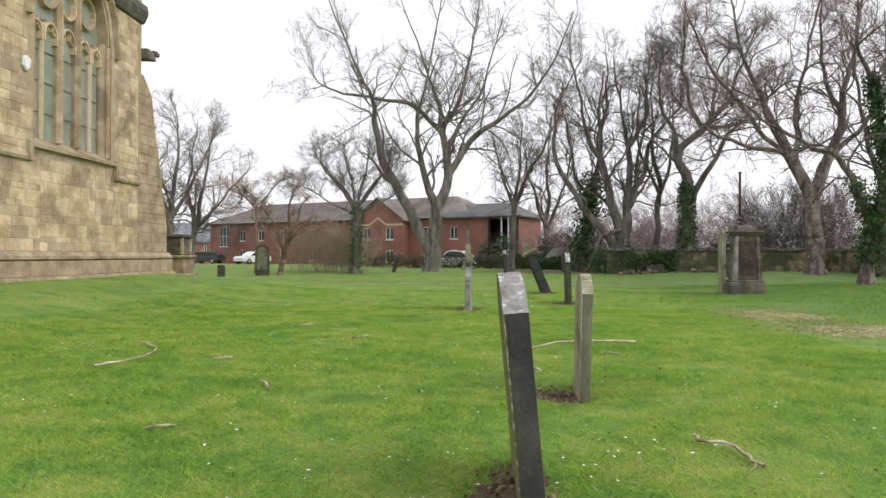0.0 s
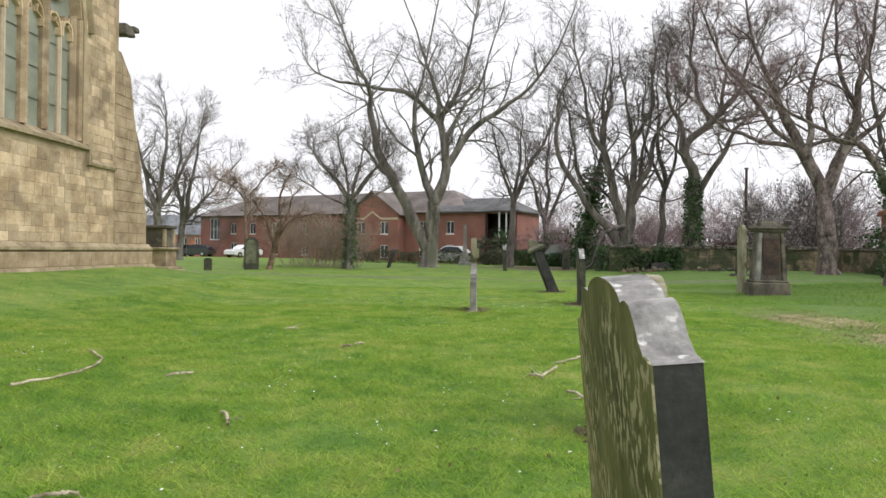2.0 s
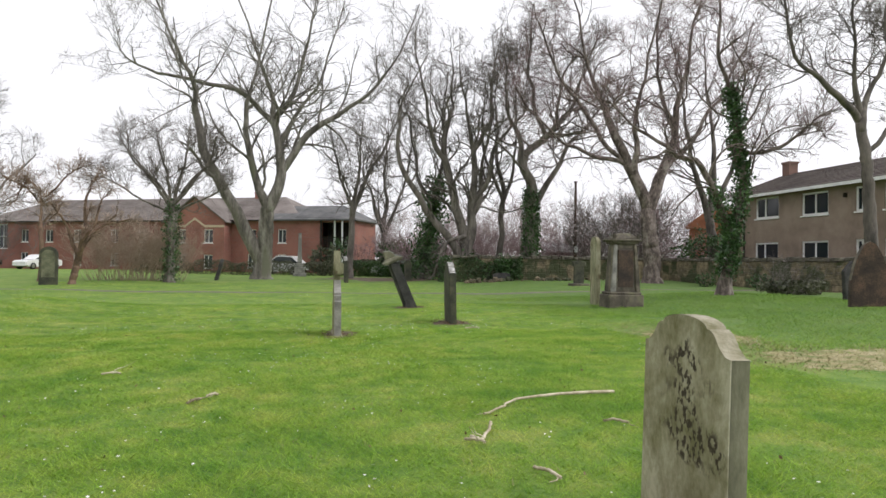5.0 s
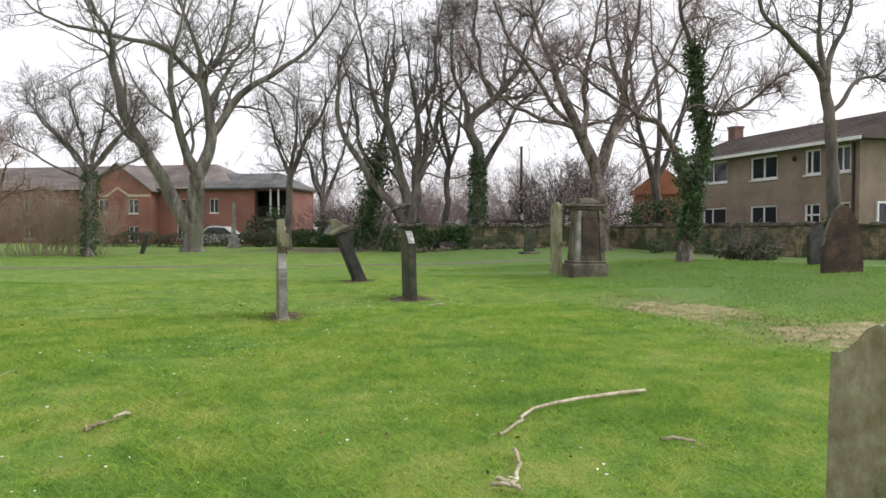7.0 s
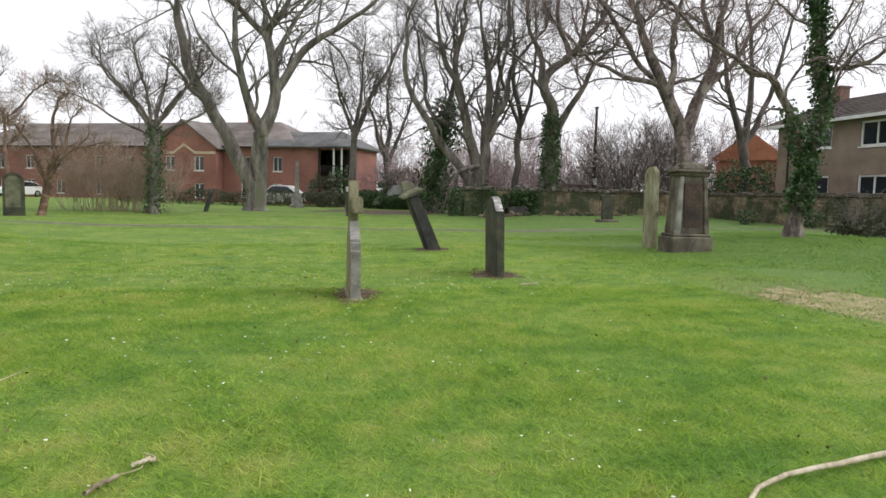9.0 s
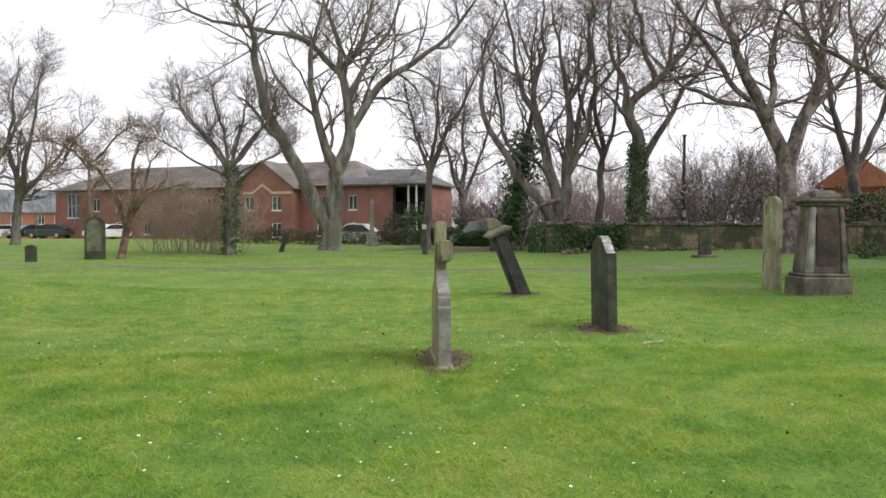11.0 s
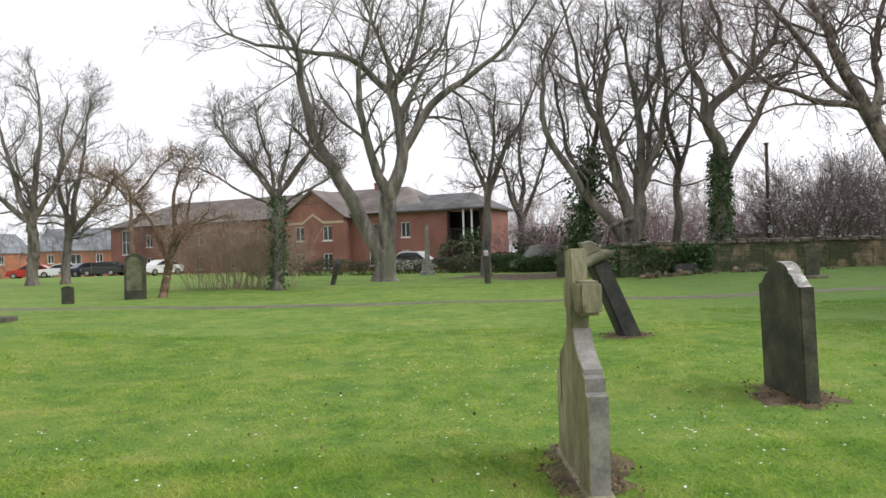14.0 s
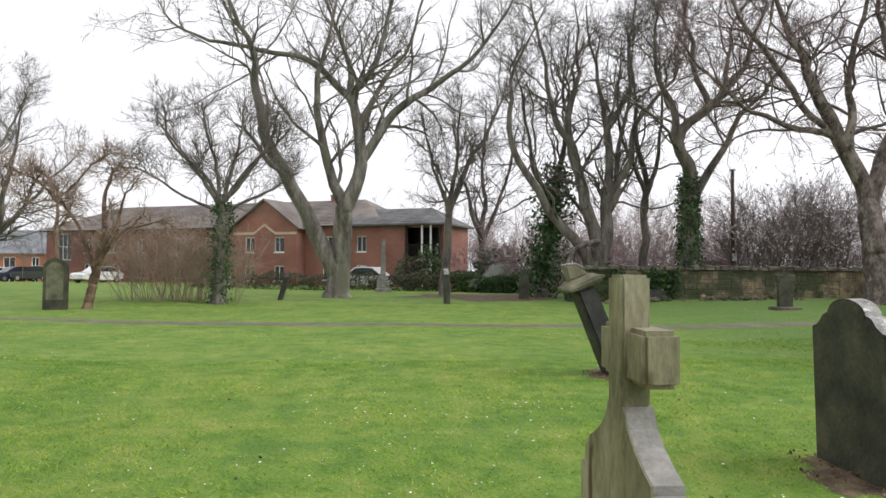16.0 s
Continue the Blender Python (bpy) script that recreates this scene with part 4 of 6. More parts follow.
def shrub(name, label, cx, cy, rx, ry, z0, z1, n, mat, seed, size=0.08, category="shrub", stems=10):
    """A bush of many leaves in an uneven mound, with stems inside it."""
    rng = np.random.default_rng(seed)
    g = float(height(cx, cy))
    root = empty(name, label, category, at=(cx, cy, g))
    u = rng.normal(size=(n, 3))
    u /= np.linalg.norm(u, axis=1, keepdims=True)
    r = rng.uniform(0.55, 1.0, n) ** 0.5
    lump = 1 + 0.22 * np.sin(u[:, 0] * 7 + seed) * np.sin(u[:, 1] * 6 + 1) + 0.16 * np.sin(u[:, 2] * 11 + u[:, 0] * 9)
    c = u * (r * lump)[:, None] * [rx, ry, (z1 - z0) * 0.55]
    c[:, 2] += z0 + (z1 - z0) * 0.48
    c = c[c[:, 2] > 0.02]
    L = np.zeros((stems, 5, 4))
    a = rng.uniform(0, 6.283, stems)
    for j in range(5):
        f = j / 4
        L[:, j, 0], L[:, j, 1], L[:, j, 2] = np.cos(a) * rx * 0.8 * f, np.sin(a) * ry * 0.8 * f, (z1 - 0.1) * f * rng.uniform(0.7, 0.9)
        L[:, j, 3] = 0.03 * (1 - 0.7 * f)
    tagged(part("stem", raw_mesh("stem", [tubes(L, 5)]), M["bark_dark"], root), kind="stuff")
    part("foliage", raw_mesh("foliage", [leaf_cloud(rng, c, size)], False), mat, root)
    return root


def hedge_row(label, x0, y0, x1, y1, h, depth, n, mat, seed, size=0.07):
    rng = np.random.default_rng(seed)
    t = rng.uniform(0, 1, n)
    d = np.array([x1 - x0, y1 - y0])
    ln = np.linalg.norm(d)
    nrm = np.array([-d[1], d[0]]) / ln
    top = h * (0.88 + 0.10 * np.sin(t * ln * 1.3) + 0.07 * np.sin(t * ln * 3.7))
    w = rng.uniform(-1, 1, n)
    zz = rng.uniform(0, 1, n) ** 0.8 * top
    x, y = x0 + d[0] * t + nrm[0] * w * depth / 2, y0 + d[1] * t + nrm[1] * w * depth / 2
    root = empty("hedge", label, "hedge", at=(x0, y0, 0))
    c = np.stack([x - x0, y - y0, height(x, y) + zz], 1)
    m = int(ln * 3)
    s = rng.uniform(0, 1, m)
    L = np.zeros((m, 4, 4))
    for j in range(4):
        L[:, j, 0], L[:, j, 1] = d[0] * s + rng.normal(size=m) * 0.08 * j, d[1] * s + rng.normal(size=m) * 0.08 * j
        L[:, j, 2] = height(x0 + d[0] * s, y0 + d[1] * s) + h * 0.3 * j
        L[:, j, 3] = 0.025 - 0.005 * j
    tagged(part("stem", raw_mesh("stem", [tubes(L, 4)]), M["bark_dark"], root), kind="stuff")
    part("foliage", raw_mesh("foliage", [leaf_cloud(rng, c, size)], False), mat, root)
    return root


hedge_row("dark clipped hedge along the churchyard edge", -13.0, 62.5, 4.0, 59.5, 1.25, 0.8, 11000, M["hedge"], 71, 0.055)
hedge_row("low green hedge by the brick building", 4.0, 59.0, 8.6, 56.0, 1.25, 1.2, 6500, M["evergreen"], 72, 0.06)
hedge_row("dark ivy tangle over the end of the stone wall", 8.2, 45.3, 13.4, 44.8, 1.6, 0.6, 3800, M["ivy"], 88, 0.06)
hedge_row("dark shrubbery behind the leaning memorial", 5.0, 61.0, 10.5, 55.0, 1.4, 1.4, 7000, M["hedge"], 89, 0.06)
shrub("shrub", "dark evergreen shrub against the brick building", 1.9, 61.5, 1.2, 1.0, 0.1, 2.3, 1200, M["hedge"], 73, 0.11)
shrub("shrub", "ivy bush below the balcony", 3.2, 63.0, 1.0, 0.9, 0.1, 2.9, 900, M["ivy"], 74, 0.11)
shrub("shrub", "round green shrub beside the brick wall", 7.6, 60.0, 1.6, 1.2, 0.0, 2.8, 1800, M["evergreen"], 75, 0.11)
shrub("shrub", "ivy mound at the foot of the trees", 12.3, 45.3, 1.0, 0.7, 0.0, 1.5, 1500, M["ivy"], 76, 0.08)
shrub("shrub", "dark low shrub on the lawn by the wall", 18.2, 27.2, 1.25, 0.8, 0.0, 0.55, 1500, M["hedge"], 77, 0.06)
thicket("bramble", "bare brown bramble over the low shrub", "shrub", 18.2, 27.3, 0.9, 0.5, 1.7, 16, 78, (M["twig"], M["twig"]), 0.005, 0.5)
shrub("shrub", "green evergreen bush behind the stone wall", 26.9, 45.6, 2.4, 1.4, 0.2, 3.1, 4200, M["evergreen"], 79, 0.075)
for k, (sx, sy) in enumerate([(21.6, 33.6), (20.9, 37.0)]):
    shrub("shrub", "weedy green clump at the foot of the wall", sx, sy, 0.6, 0.45, 0.0, 0.7, 420, M["ivy"], 80 + k, 0.05)
blos, tips = thicket("blossom_tree", "dark bare shrub with pale blossom behind the wall", "shrub", 23.8, 52.5, 3.2, 2.0, 6.6, 60, 85, (M["bark_dark"], M["twig"]), 0.012, 0.3, counts=(10, 8), low=0.1)
rngb = np.random.default_rng(86)
pick = tips[rngb.random(len(tips)) < 0.75][:, -1, :3]
pick = pick[(pick[:, 2] < 4.2) | (rngb.random(len(pick)) < 0.35)]
part("blossom", raw_mesh("blossom", [leaf_cloud(rngb, pick, 0.07)], False), M["blossom"], blos, "small pale pink blossoms")


# ---- buildings ----
def window(parent, u0, u1, z0, z1, y, mat_frame, bars=(0.5,), rail=None, sill=True, w=0.07, depth=0.09, face=-1):
    """A window in a wall that runs along x: frame, pane and sill. bars: upright bars as parts of the width."""
    cuts = [u0 + w, *[u0 + (u1 - u0) * b + side * w * 0.4 for b in bars for side in (-1, 1)], u1 - w]
    lifts = [z0 + w, *([z0 + (z1 - z0) * rail + side * w * 0.4 for side in (-1, 1)] if rail else []), z1 - w]
    holder = bmesh.new()
    wall_cells(holder, u0, u1, z0, z1, y, y + depth, [(a, b, c, d) for a, b in zip(cuts[::2], cuts[1::2]) for c, d in zip(lifts[::2], lifts[1::2])])
    win = part("window", holder, mat_frame, parent)
    part("pane", boxes((u0 + w * 0.6, u1 - w * 0.6, y + depth * 0.55, y + depth * 0.75, z0 + w * 0.6, z1 - w * 0.6)), M["glass"], win)
    part("curtain", boxes((u0 + w, u0 + w + (u1 - u0) * 0.2, y + 0.3, y + 0.33, z0 + w, z1 - w)), M["white"], win, "pale curtain")
    if sill:
        part("sill", boxes((u0 - 0.06, u1 + 0.06, y - 0.12, y + depth, z0 - 0.08, z0 - 0.004), bevel=0.012), mat_frame, win)
    return win


def hip_roof(u0, u1, v0, v1, z, ridge, over=0.4, left=None, right=None, thick=0.14):
    """A pitched roof over a rectangle; left and right: how far the ridge stops short of the ends."""
    left = (v1 - v0) / 2 if left is None else left
    right = (v1 - v0) / 2 if right is None else right
    a0, a1, b0, b1 = u0 - over, u1 + over, v0 - over, v1 + over
    vm = (v0 + v1) / 2
    bm = bmesh.new()
    lo = [bm.verts.new(p) for p in ((a0, b0, z), (a1, b0, z), (a1, b1, z), (a0, b1, z))]
    up = [bm.verts.new((p.co.x, p.co.y, z + thick)) for p in lo]
    r = [bm.verts.new((a0 + left, vm, ridge)), bm.verts.new((a1 - right, vm, ridge))]
    bm.faces.new(lo[::-1])
    for i in range(4):
        bm.faces.new((lo[i], lo[(i + 1) % 4], up[(i + 1) % 4], up[i]))
    bm.faces.new((up[0], up[1], r[1], r[0]))
    bm.faces.new((up[2], up[3], r[0], r[1]))
    bm.faces.new((up[1], up[2], r[1]))
    bm.faces.new((up[3], up[0], r[0]))
    return bm


def tile_courses(u0, u1, v0, z0, v1, z1, step=0.33):
    """Thin raised strips down one slope: the lower edges of the tile courses."""
    bm = bmesh.new()
    n = max(2, int(math.hypot(v1 - v0, z1 - z0) / step))
    for i in range(1, n):
        f, g = i / n, (i + 0.9) / n
        a, b = (v0 + (v1 - v0) * f, z0 + (z1 - z0) * f), (v0 + (v1 - v0) * min(g, 1), z0 + (z1 - z0) * min(g, 1))
        p = [(u0, a[0], a[1] + 0.035), (u1, a[0], a[1] + 0.035), (u1, b[0], b[1] + 0.005), (u0, b[0], b[1] + 0.005), (u0, a[0], a[1]), (u1, a[0], a[1])]
        v = [bm.verts.new(q) for q in p]
        bm.faces.new((v[0], v[1], v[2], v[3]))
        bm.faces.new((v[4], v[5], v[1], v[0]))
    return bm


# long two-storey red brick building
bld = empty("brick_building", "long two-storey red brick building with brown tiled roof", "building", at=(-34.0, 87.5, 0.0), rz=-26.6)
U, MAIN, DEEP = 43.35, 38.0, 5.8
ups = [(5.2, 6.2), (8.4, 9.4), (12.0, 13.0), (16.6, 17.6), (20.0, 21.0), (32.4, 33.3), (35.6, 36.5)]
holes = [(a, b, 3.0, 4.3) for a, b in ups] + [(a, b, 0.6, 1.9) for a, b in ups] + [(1.6, 3.4, 2.3, 4.9), (40.15, 43.0, 2.5, 4.95), (40.5, 42.6, 0.4, 2.2)]
wb = bmesh.new()
wall_cells(wb, 0, U, -0.6, 5.1, 0, 0.3, holes)
part("wall", wb, M["brick"], bld)
for d in ((0, MAIN, 9.7, 10.0, -0.6, 5.1), (0, 0.3, 0.303, 9.697, -0.6, 5.1), (MAIN - 0.3, MAIN, DEEP + 0.003, 9.697, -0.6, 5.1), (MAIN + 0.003, U, DEEP - 0.3, DEEP, -0.6, 5.1), (U - 0.3, U, 0.303, DEEP - 0.303, -0.6, 5.1)):
    part("wall", boxes(d), M["brick"], bld)
for z in (-0.1, 2.3):
    part("floor", boxes((0.303, MAIN - 0.303, 0.32, 9.69, z, z + 0.15)), M["dark_wood"], bld)
part("roof", hip_roof(0, MAIN, 0, 10, 5.1, 7.9, right=4.6), M["roof"], bld)
part("tile_course", tile_courses(4.6, MAIN - 4.2, -0.4, 5.24, 5.0, 7.9), M["roof"], bld)
part("wing_roof", hip_roof(MAIN - 3.6, U, -0.08, DEEP, 5.11, 6.75, 0.45, 0.0, 2.6), M["slate_dark"], bld)
part("tile_course", tile_courses(MAIN - 0.5, U - 2.0, -0.53, 5.25, DEEP / 2, 6.75), M["slate_dark"], bld)
part("gutter", boxes((-0.4, MAIN - 3.7, -0.52, -0.405, 5.08, 5.2), bevel=0.03), M["dark_wood"], bld)
part("chimney", boxes((30.4, 30.8, 4.6, 5.0, 7.3, 8.3), (30.35, 30.85, 4.55, 5.05, 8.3, 8.4)), M["brick"], bld)
for a, b in ups:
    window(bld, a, b, 3.0, 4.3, 0.1, M["white"])
    window(bld, a, b, 0.6, 1.9, 0.1, M["white"])
window(bld, 1.6, 3.4, 2.3, 4.9, 0.1, M["white"], bars=(0.33, 0.66), rail=0.5)
# gabled wing
G0, G1, GV = 24.1, 30.6, -1.2
gb = bmesh.new()
gh = [(25.35, 26.35, 2.95, 4.25), (28.35, 29.35, 2.95, 4.25), (25.35, 26.35, 0.5, 1.8), (28.35, 29.35, 0.5, 1.8)]
wall_cells(gb, G0, G1, -0.6, 5.1, GV, GV + 0.3, gh)
box(gb, G0, G0 + 0.3, GV + 0.3, -0.003, -0.6, 5.1)
box(gb, G1 - 0.3, G1, GV + 0.3, -0.003, -0.6, 5.1)
gm = (G0 + G1) / 2
tri = [gb.verts.new(p) for p in ((G0, GV, 5.1), (G1, GV, 5.1), (gm, GV, 7.35), (G0, GV + 0.3, 5.1), (G1, GV + 0.3, 5.1), (gm, GV + 0.3, 7.35))]
for f in ((0, 1, 2), (5, 4, 3), (0, 2, 5, 3), (2, 1, 4, 5), (1, 0, 3, 4)):
    gb.faces.new([tri[i] for i in f])
part("gable_wall", gb, M["brick"], bld)
rb = bmesh.new()
for s in (-1, 1):
    e = gm + s * (gm - G0 + 0.35)
    a = [rb.verts.new(p) for p in ((e, GV - 0.3, 4.87), (gm, GV - 0.3, 7.4), (gm, 4.5, 7.4), (e, 4.5, 4.87), (e, GV - 0.3, 4.99), (gm, GV - 0.3, 7.55), (gm, 4.5, 7.55), (e, 4.5, 4.99))]
    for f in ((0, 1, 2, 3), (7, 6, 5, 4), (0, 4, 5, 1), (1, 5, 6, 2), (2, 6, 7, 3), (3, 7, 4, 0)):
        rb.faces.new([a[i] for i in f])
part("gable_roof", rb, M["roof"], bld)
for a, b, c, d in gh:
    window(bld, a, b, c, d, GV + 0.1, M["white"])
bandb = bmesh.new()
for p, q2 in (((G0, 4.45), (gm - 1.1, 4.45)), ((gm - 1.1, 4.45), (gm, 5.2)), ((gm, 5.2), (gm + 1.1, 4.45)), ((gm + 1.1, 4.45), (G1, 4.45))):
    v = [bandb.verts.new(w) for w in ((p[0], GV - 0.04, p[1]), (q2[0], GV - 0.04, q2[1]), (q2[0], GV - 0.04, q2[1] + 0.22), (p[0], GV - 0.04, p[1] + 0.22),
                                      (p[0], GV - 0.003, p[1]), (q2[0], GV - 0.003, q2[1]), (q2[0], GV - 0.003, q2[1] + 0.22), (p[0], GV - 0.003, p[1] + 0.22))]
    for f in ((0, 1, 2, 3), (7, 6, 5, 4), (0, 4, 5, 1), (2, 6, 7, 3), (1, 5, 6, 2), (3, 7, 4, 0)):
        bandb.faces.new([v[i] for i in f])
part("stone_band", bandb, M["cream"], bld, "cream stone band stepping over the gable")
# balcony at the end of the front
for c in (40.1, 41.5, 42.25, 43.0):
    part("post", boxes((c, c + 0.14, -0.25, -0.11, 0.0, 5.1)), M["white"] if 41 < c < 43 else M["dark_wood"], bld)
part("balcony_floor", boxes((40.0, 43.15, -0.3, 2.0, 2.45, 2.6)), M["dark_wood"], bld)
part("railing", boxes(*[(40.1 + 0.15 * i, 40.13 + 0.15 * i, -0.24, -0.21, 2.6, 3.5) for i in range(20)], (40.05, 43.1, -0.26, -0.19, 3.5, 3.56)), M["dark_wood"], bld)
part("balcony_back", boxes((39.9, 43.04, 2.0, 2.1, 0.1, 5.08)), M["dark_wood"], bld)

# brown pebbledashed house beyond the wall: local x runs along its front
hs = empty("house", "two-storey brown pebbledashed house with white windows", "house", at=(25.2, 39.35, 0.15), rz=-90)
W, D = 10.5, 8.0
hh = [(0.55, 2.45, 3.85, 5.0), (4.15, 5.95, 3.8, 4.95), (7.6, 8.5, 3.8, 4.95), (9.2, 10.05, 3.8, 4.95), (0.5, 2.4, 1.25, 2.5), (4.15, 5.95, 1.25, 2.5), (7.6, 8.5, 1.1, 2.5), (9.2, 10.05, 1.1, 2.5)]
hb = bmesh.new()
wall_cells(hb, -1.3, W, -0.3, 5.1, 0, 0.28, hh)
part("wall", hb, M["render"], hs)
for d in ((-1.3, W, D - 0.28, D, -0.3, 5.1), (-1.3, -1.02, 0.283, D - 0.283, -0.3, 5.1)):
    part("wall", boxes(d), M["render"], hs)
for z in (-0.05, 2.6):
    part("floor", boxes((-1.0, W - 0.29, 0.3, D - 0.29, z, z + 0.12)), M["dark_wood"], hs)
eb = bmesh.new()
# end wall with its gable
pts = [(0.283, -0.3), (D - 0.283, -0.3), (D - 0.283, 5.1), (D / 2, 6.75), (0.283, 5.1)]
a = [eb.verts.new((W - 0.28, y, z)) for y, z in pts]
b = [eb.verts.new((W + 0.003, y, z)) for y, z in pts]
eb.faces.new(a)
eb.faces.new(b[::-1])
for i in range(5):
    eb.faces.new((a[i], b[i], b[(i + 1) % 5], a[(i + 1) % 5]))
part("gable_wall", eb, M["render"], hs)
lg = extrude_profile([(0.0, 5.102), (D, 5.102), (D / 2, 6.75)], 0.28, "x", 0)
bmesh.ops.translate(lg, verts=lg.verts, vec=(-1.16, 0, 0))
part("gable_wall", lg, M["render"], hs)
part("roof", hip_roof(-1.5, W, 0, D, 5.1, 6.85, 0.45, 0.0, 0.0), M["roof_dark"], hs)
part("tile_course", tile_courses(-1.9, W + 0.4, -0.45, 5.24, D / 2, 6.85), M["roof_dark"], hs)
part("fascia", boxes((-1.95, W + 0.45, -0.50, -0.455, 5.04, 5.2)), M["white"], hs)
part("chimney", boxes((-1.7, -1.1, 3.5, 4.1, 6.2, 7.4), (-1.75, -1.05, 3.45, 4.15, 7.4, 7.52)), M["brick_brown"], hs)
part("drainpipe", boxes((10.2, 10.29, -0.1, -0.01, 0.0, 5.0), bevel=0.02), M["dark_wood"], hs)
part("drainpipe", boxes((-0.45, -0.36, -0.1, -0.01, 0.0, 5.0), bevel=0.02), M["dark_wood"], hs)
for i, (a0, b0, c0, d0) in enumerate(hh):
    window(hs, a0, b0, c0, d0, 0.06, M["white"], bars=(0.4,) if i % 2 == 0 else (0.5,), rail=0.62 if i in (6, 7) else None, w=0.09)
part("wall_lamp", boxes((7.0, 7.14, -0.16, -0.004, 4.5, 4.72), bevel=0.03), M["dark_wood"], hs)
side = window(hs, 0.9, 2.0, 1.25, 2.5, -0.09, M["white"], w=0.09)
side.matrix_local = Matrix.Translation((W + 0.003, 0, 0)) @ Matrix.Rotation(radians(90), 4, "Z")

# orange brick houses
def brick_house(label, at, rz, w, d, eaves, ridge, roof, wins, brick):
    o = empty("house", label, "house", at=at, rz=rz)
    bm = bmesh.new()
    hl = [(a, a + ww, c, c + hh2) for a, ww, c, hh2 in wins]
    wall_cells(bm, 0, w, -0.4, eaves, 0, 0.25, hl)
    part("wall", bm, brick, o)
    part("wall", boxes((0, w, d - 0.25, d, -0.4, eaves)), brick, o)
    part("floor", boxes((0.26, w - 0.26, 0.26, d - 0.26, -0.1, 0.02)), M["dark_wood"], o)
    for x in (0.0, w - 0.25):
        gb2 = extrude_profile([(0.253, -0.4), (d - 0.253, -0.4), (d - 0.253, eaves), (d / 2, ridge - 0.25), (0.253, eaves)], 0.25, "x", 0)
        bmesh.ops.translate(gb2, verts=gb2.verts, vec=(x + 0.125, 0, 0))
        part("gable_wall", gb2, brick, o)
    part("roof", hip_roof(0, w, 0, d, eaves, ridge, 0.25, 0.0, 0.0), roof, o)
    for a, b, c, e in hl:
        window(o, a, b, c, e, 0.08, M["white"], w=0.1)
    return o


brick_house("orange brick house end beyond the stone wall", (33.3, 50.3, 0.2), 50, 9, 4.4, 4.0, 6.1, M["roof_orange"], [(3.5, 1.2, 1.0, 1.0)], M["brick_orange"])
brick_house("orange brick terrace with grey slate roof", (-57.0, 113.5, -1.7), 0, 13, 8, 5.0, 8.5, M["slate"],
            [(2.0, 1.0, 3.3, 1.3), (5.3, 1.6, 3.1, 1.5), (9.0, 1.0, 3.3, 1.3), (2.0, 1.0, 0.8, 1.4), (5.3, 1.6, 0.6, 1.6), (9.0, 1.0, 0.8, 1.4), (11.3, 0.9, 3.3, 1.3)], M["brick_orange"])
brick_house("orange brick house with a gable to the lawn", (-66.5, 118.0, -1.7), 70, 8, 8, 5.0, 8.3, M["slate"], [(2.0, 1.0, 3.3, 1.3), (5.0, 1.0, 0.8, 1.4)], M["brick_orange"])
# grey shed roof behind the stone wall
sh = empty("shed", "small shed with pale grey roof behind the wall", "shed", at=(19.9, 58.0, 0.1), rz=-18)
part("wall", boxes((0, 2.2, 0, 2.2, 0, 2.15)), M["dark_wood"], sh)
part("roof", hip_roof(0, 2.2, 0, 2.2, 2.15, 2.95, 0.2, 0.0, 0.0, 0.06), M["felt"], sh)
# telegraph pole
tp = empty("telegraph_pole", "tall brown wooden telegraph pole behind the wall", "pole", at=(20.2, 52.7, 0.2))
part("pole", raw_mesh("pole", [tubes(np.array([[(0, 0, z, 0.13 - 0.006 * z) for z in np.linspace(-0.3, 7.3, 8)]]), 12)]), M["pole"], tp)
part("cap", boxes((-0.13, 0.13, -0.13, 0.13, 7.26, 7.36), bevel=0.03), M["pole"], tp)
part("sign_plate", boxes((-0.13, 0.13, -0.17, -0.14, 2.0, 2.45)), M["white"], tp, "small white plate")


# ---- church ----
church = empty("church", "large weathered sandstone church with traceried window", "church", at=(0.03, 0.6, -0.02))
church.scale = (0.95, 0.95, 0.95)
WX = -11.35
cw = bmesh.new()
WIN0, WIN1, SILL = 18.95, 22.90, 4.5
for y0, y1, z0, z1 in ((2.0, WIN0, 0.0, 11.4), (WIN1, 24.9, 0.0, 11.4), (WIN0, WIN1, 0.0, SILL), (WIN0, WIN1, 11.35, 11.4)):
    box(cw, WX - 0.9, WX, y0, y1, z0, z1)
SPRING, YC = 8.1, (WIN0 + WIN1) / 2
HALF = (WIN1 - WIN0) / 2
RAD = HALF * 1.75


def arch_z(y, half=HALF, rad=RAD, spring=SPRING):
    """The pointed arch's height at y."""
    u = abs(y - YC)
    c = half - rad
    return spring + math.sqrt(max(0.0, rad * rad - (u - c) ** 2))


ys = np.linspace(WIN0, WIN1, 25)
for a0, b0 in zip(ys, ys[1:]):
    za, zb = arch_z(a0), arch_z(b0)
    v = [cw.verts.new(p) for x in (WX, WX - 0.9) for p in ((x, a0, za), (x, b0, zb), (x, b0, 11.35), (x, a0, 11.35))]
    for f in ((0, 1, 2, 3), (7, 6, 5, 4), (0, 4, 5, 1), (2, 6, 7, 3)):
        cw.faces.new([v[i] for i in f])
box(cw, WX - 9.0, WX - 0.9, 24.1, 24.9, 0.0, 11.0)
box(cw, WX - 9.0, WX - 0.9, 2.0, 2.8, 0.0, 11.0)
box(cw, WX - 9.0, WX - 8.2, 2.8, 24.1, 0.0, 11.0)
part("wall", cw, M["mortar"], church)
part("roof", boxes((WX - 9.3, WX + 0.02, 1.7, 25.0, 11.42, 11.8)), M["slate"], church)
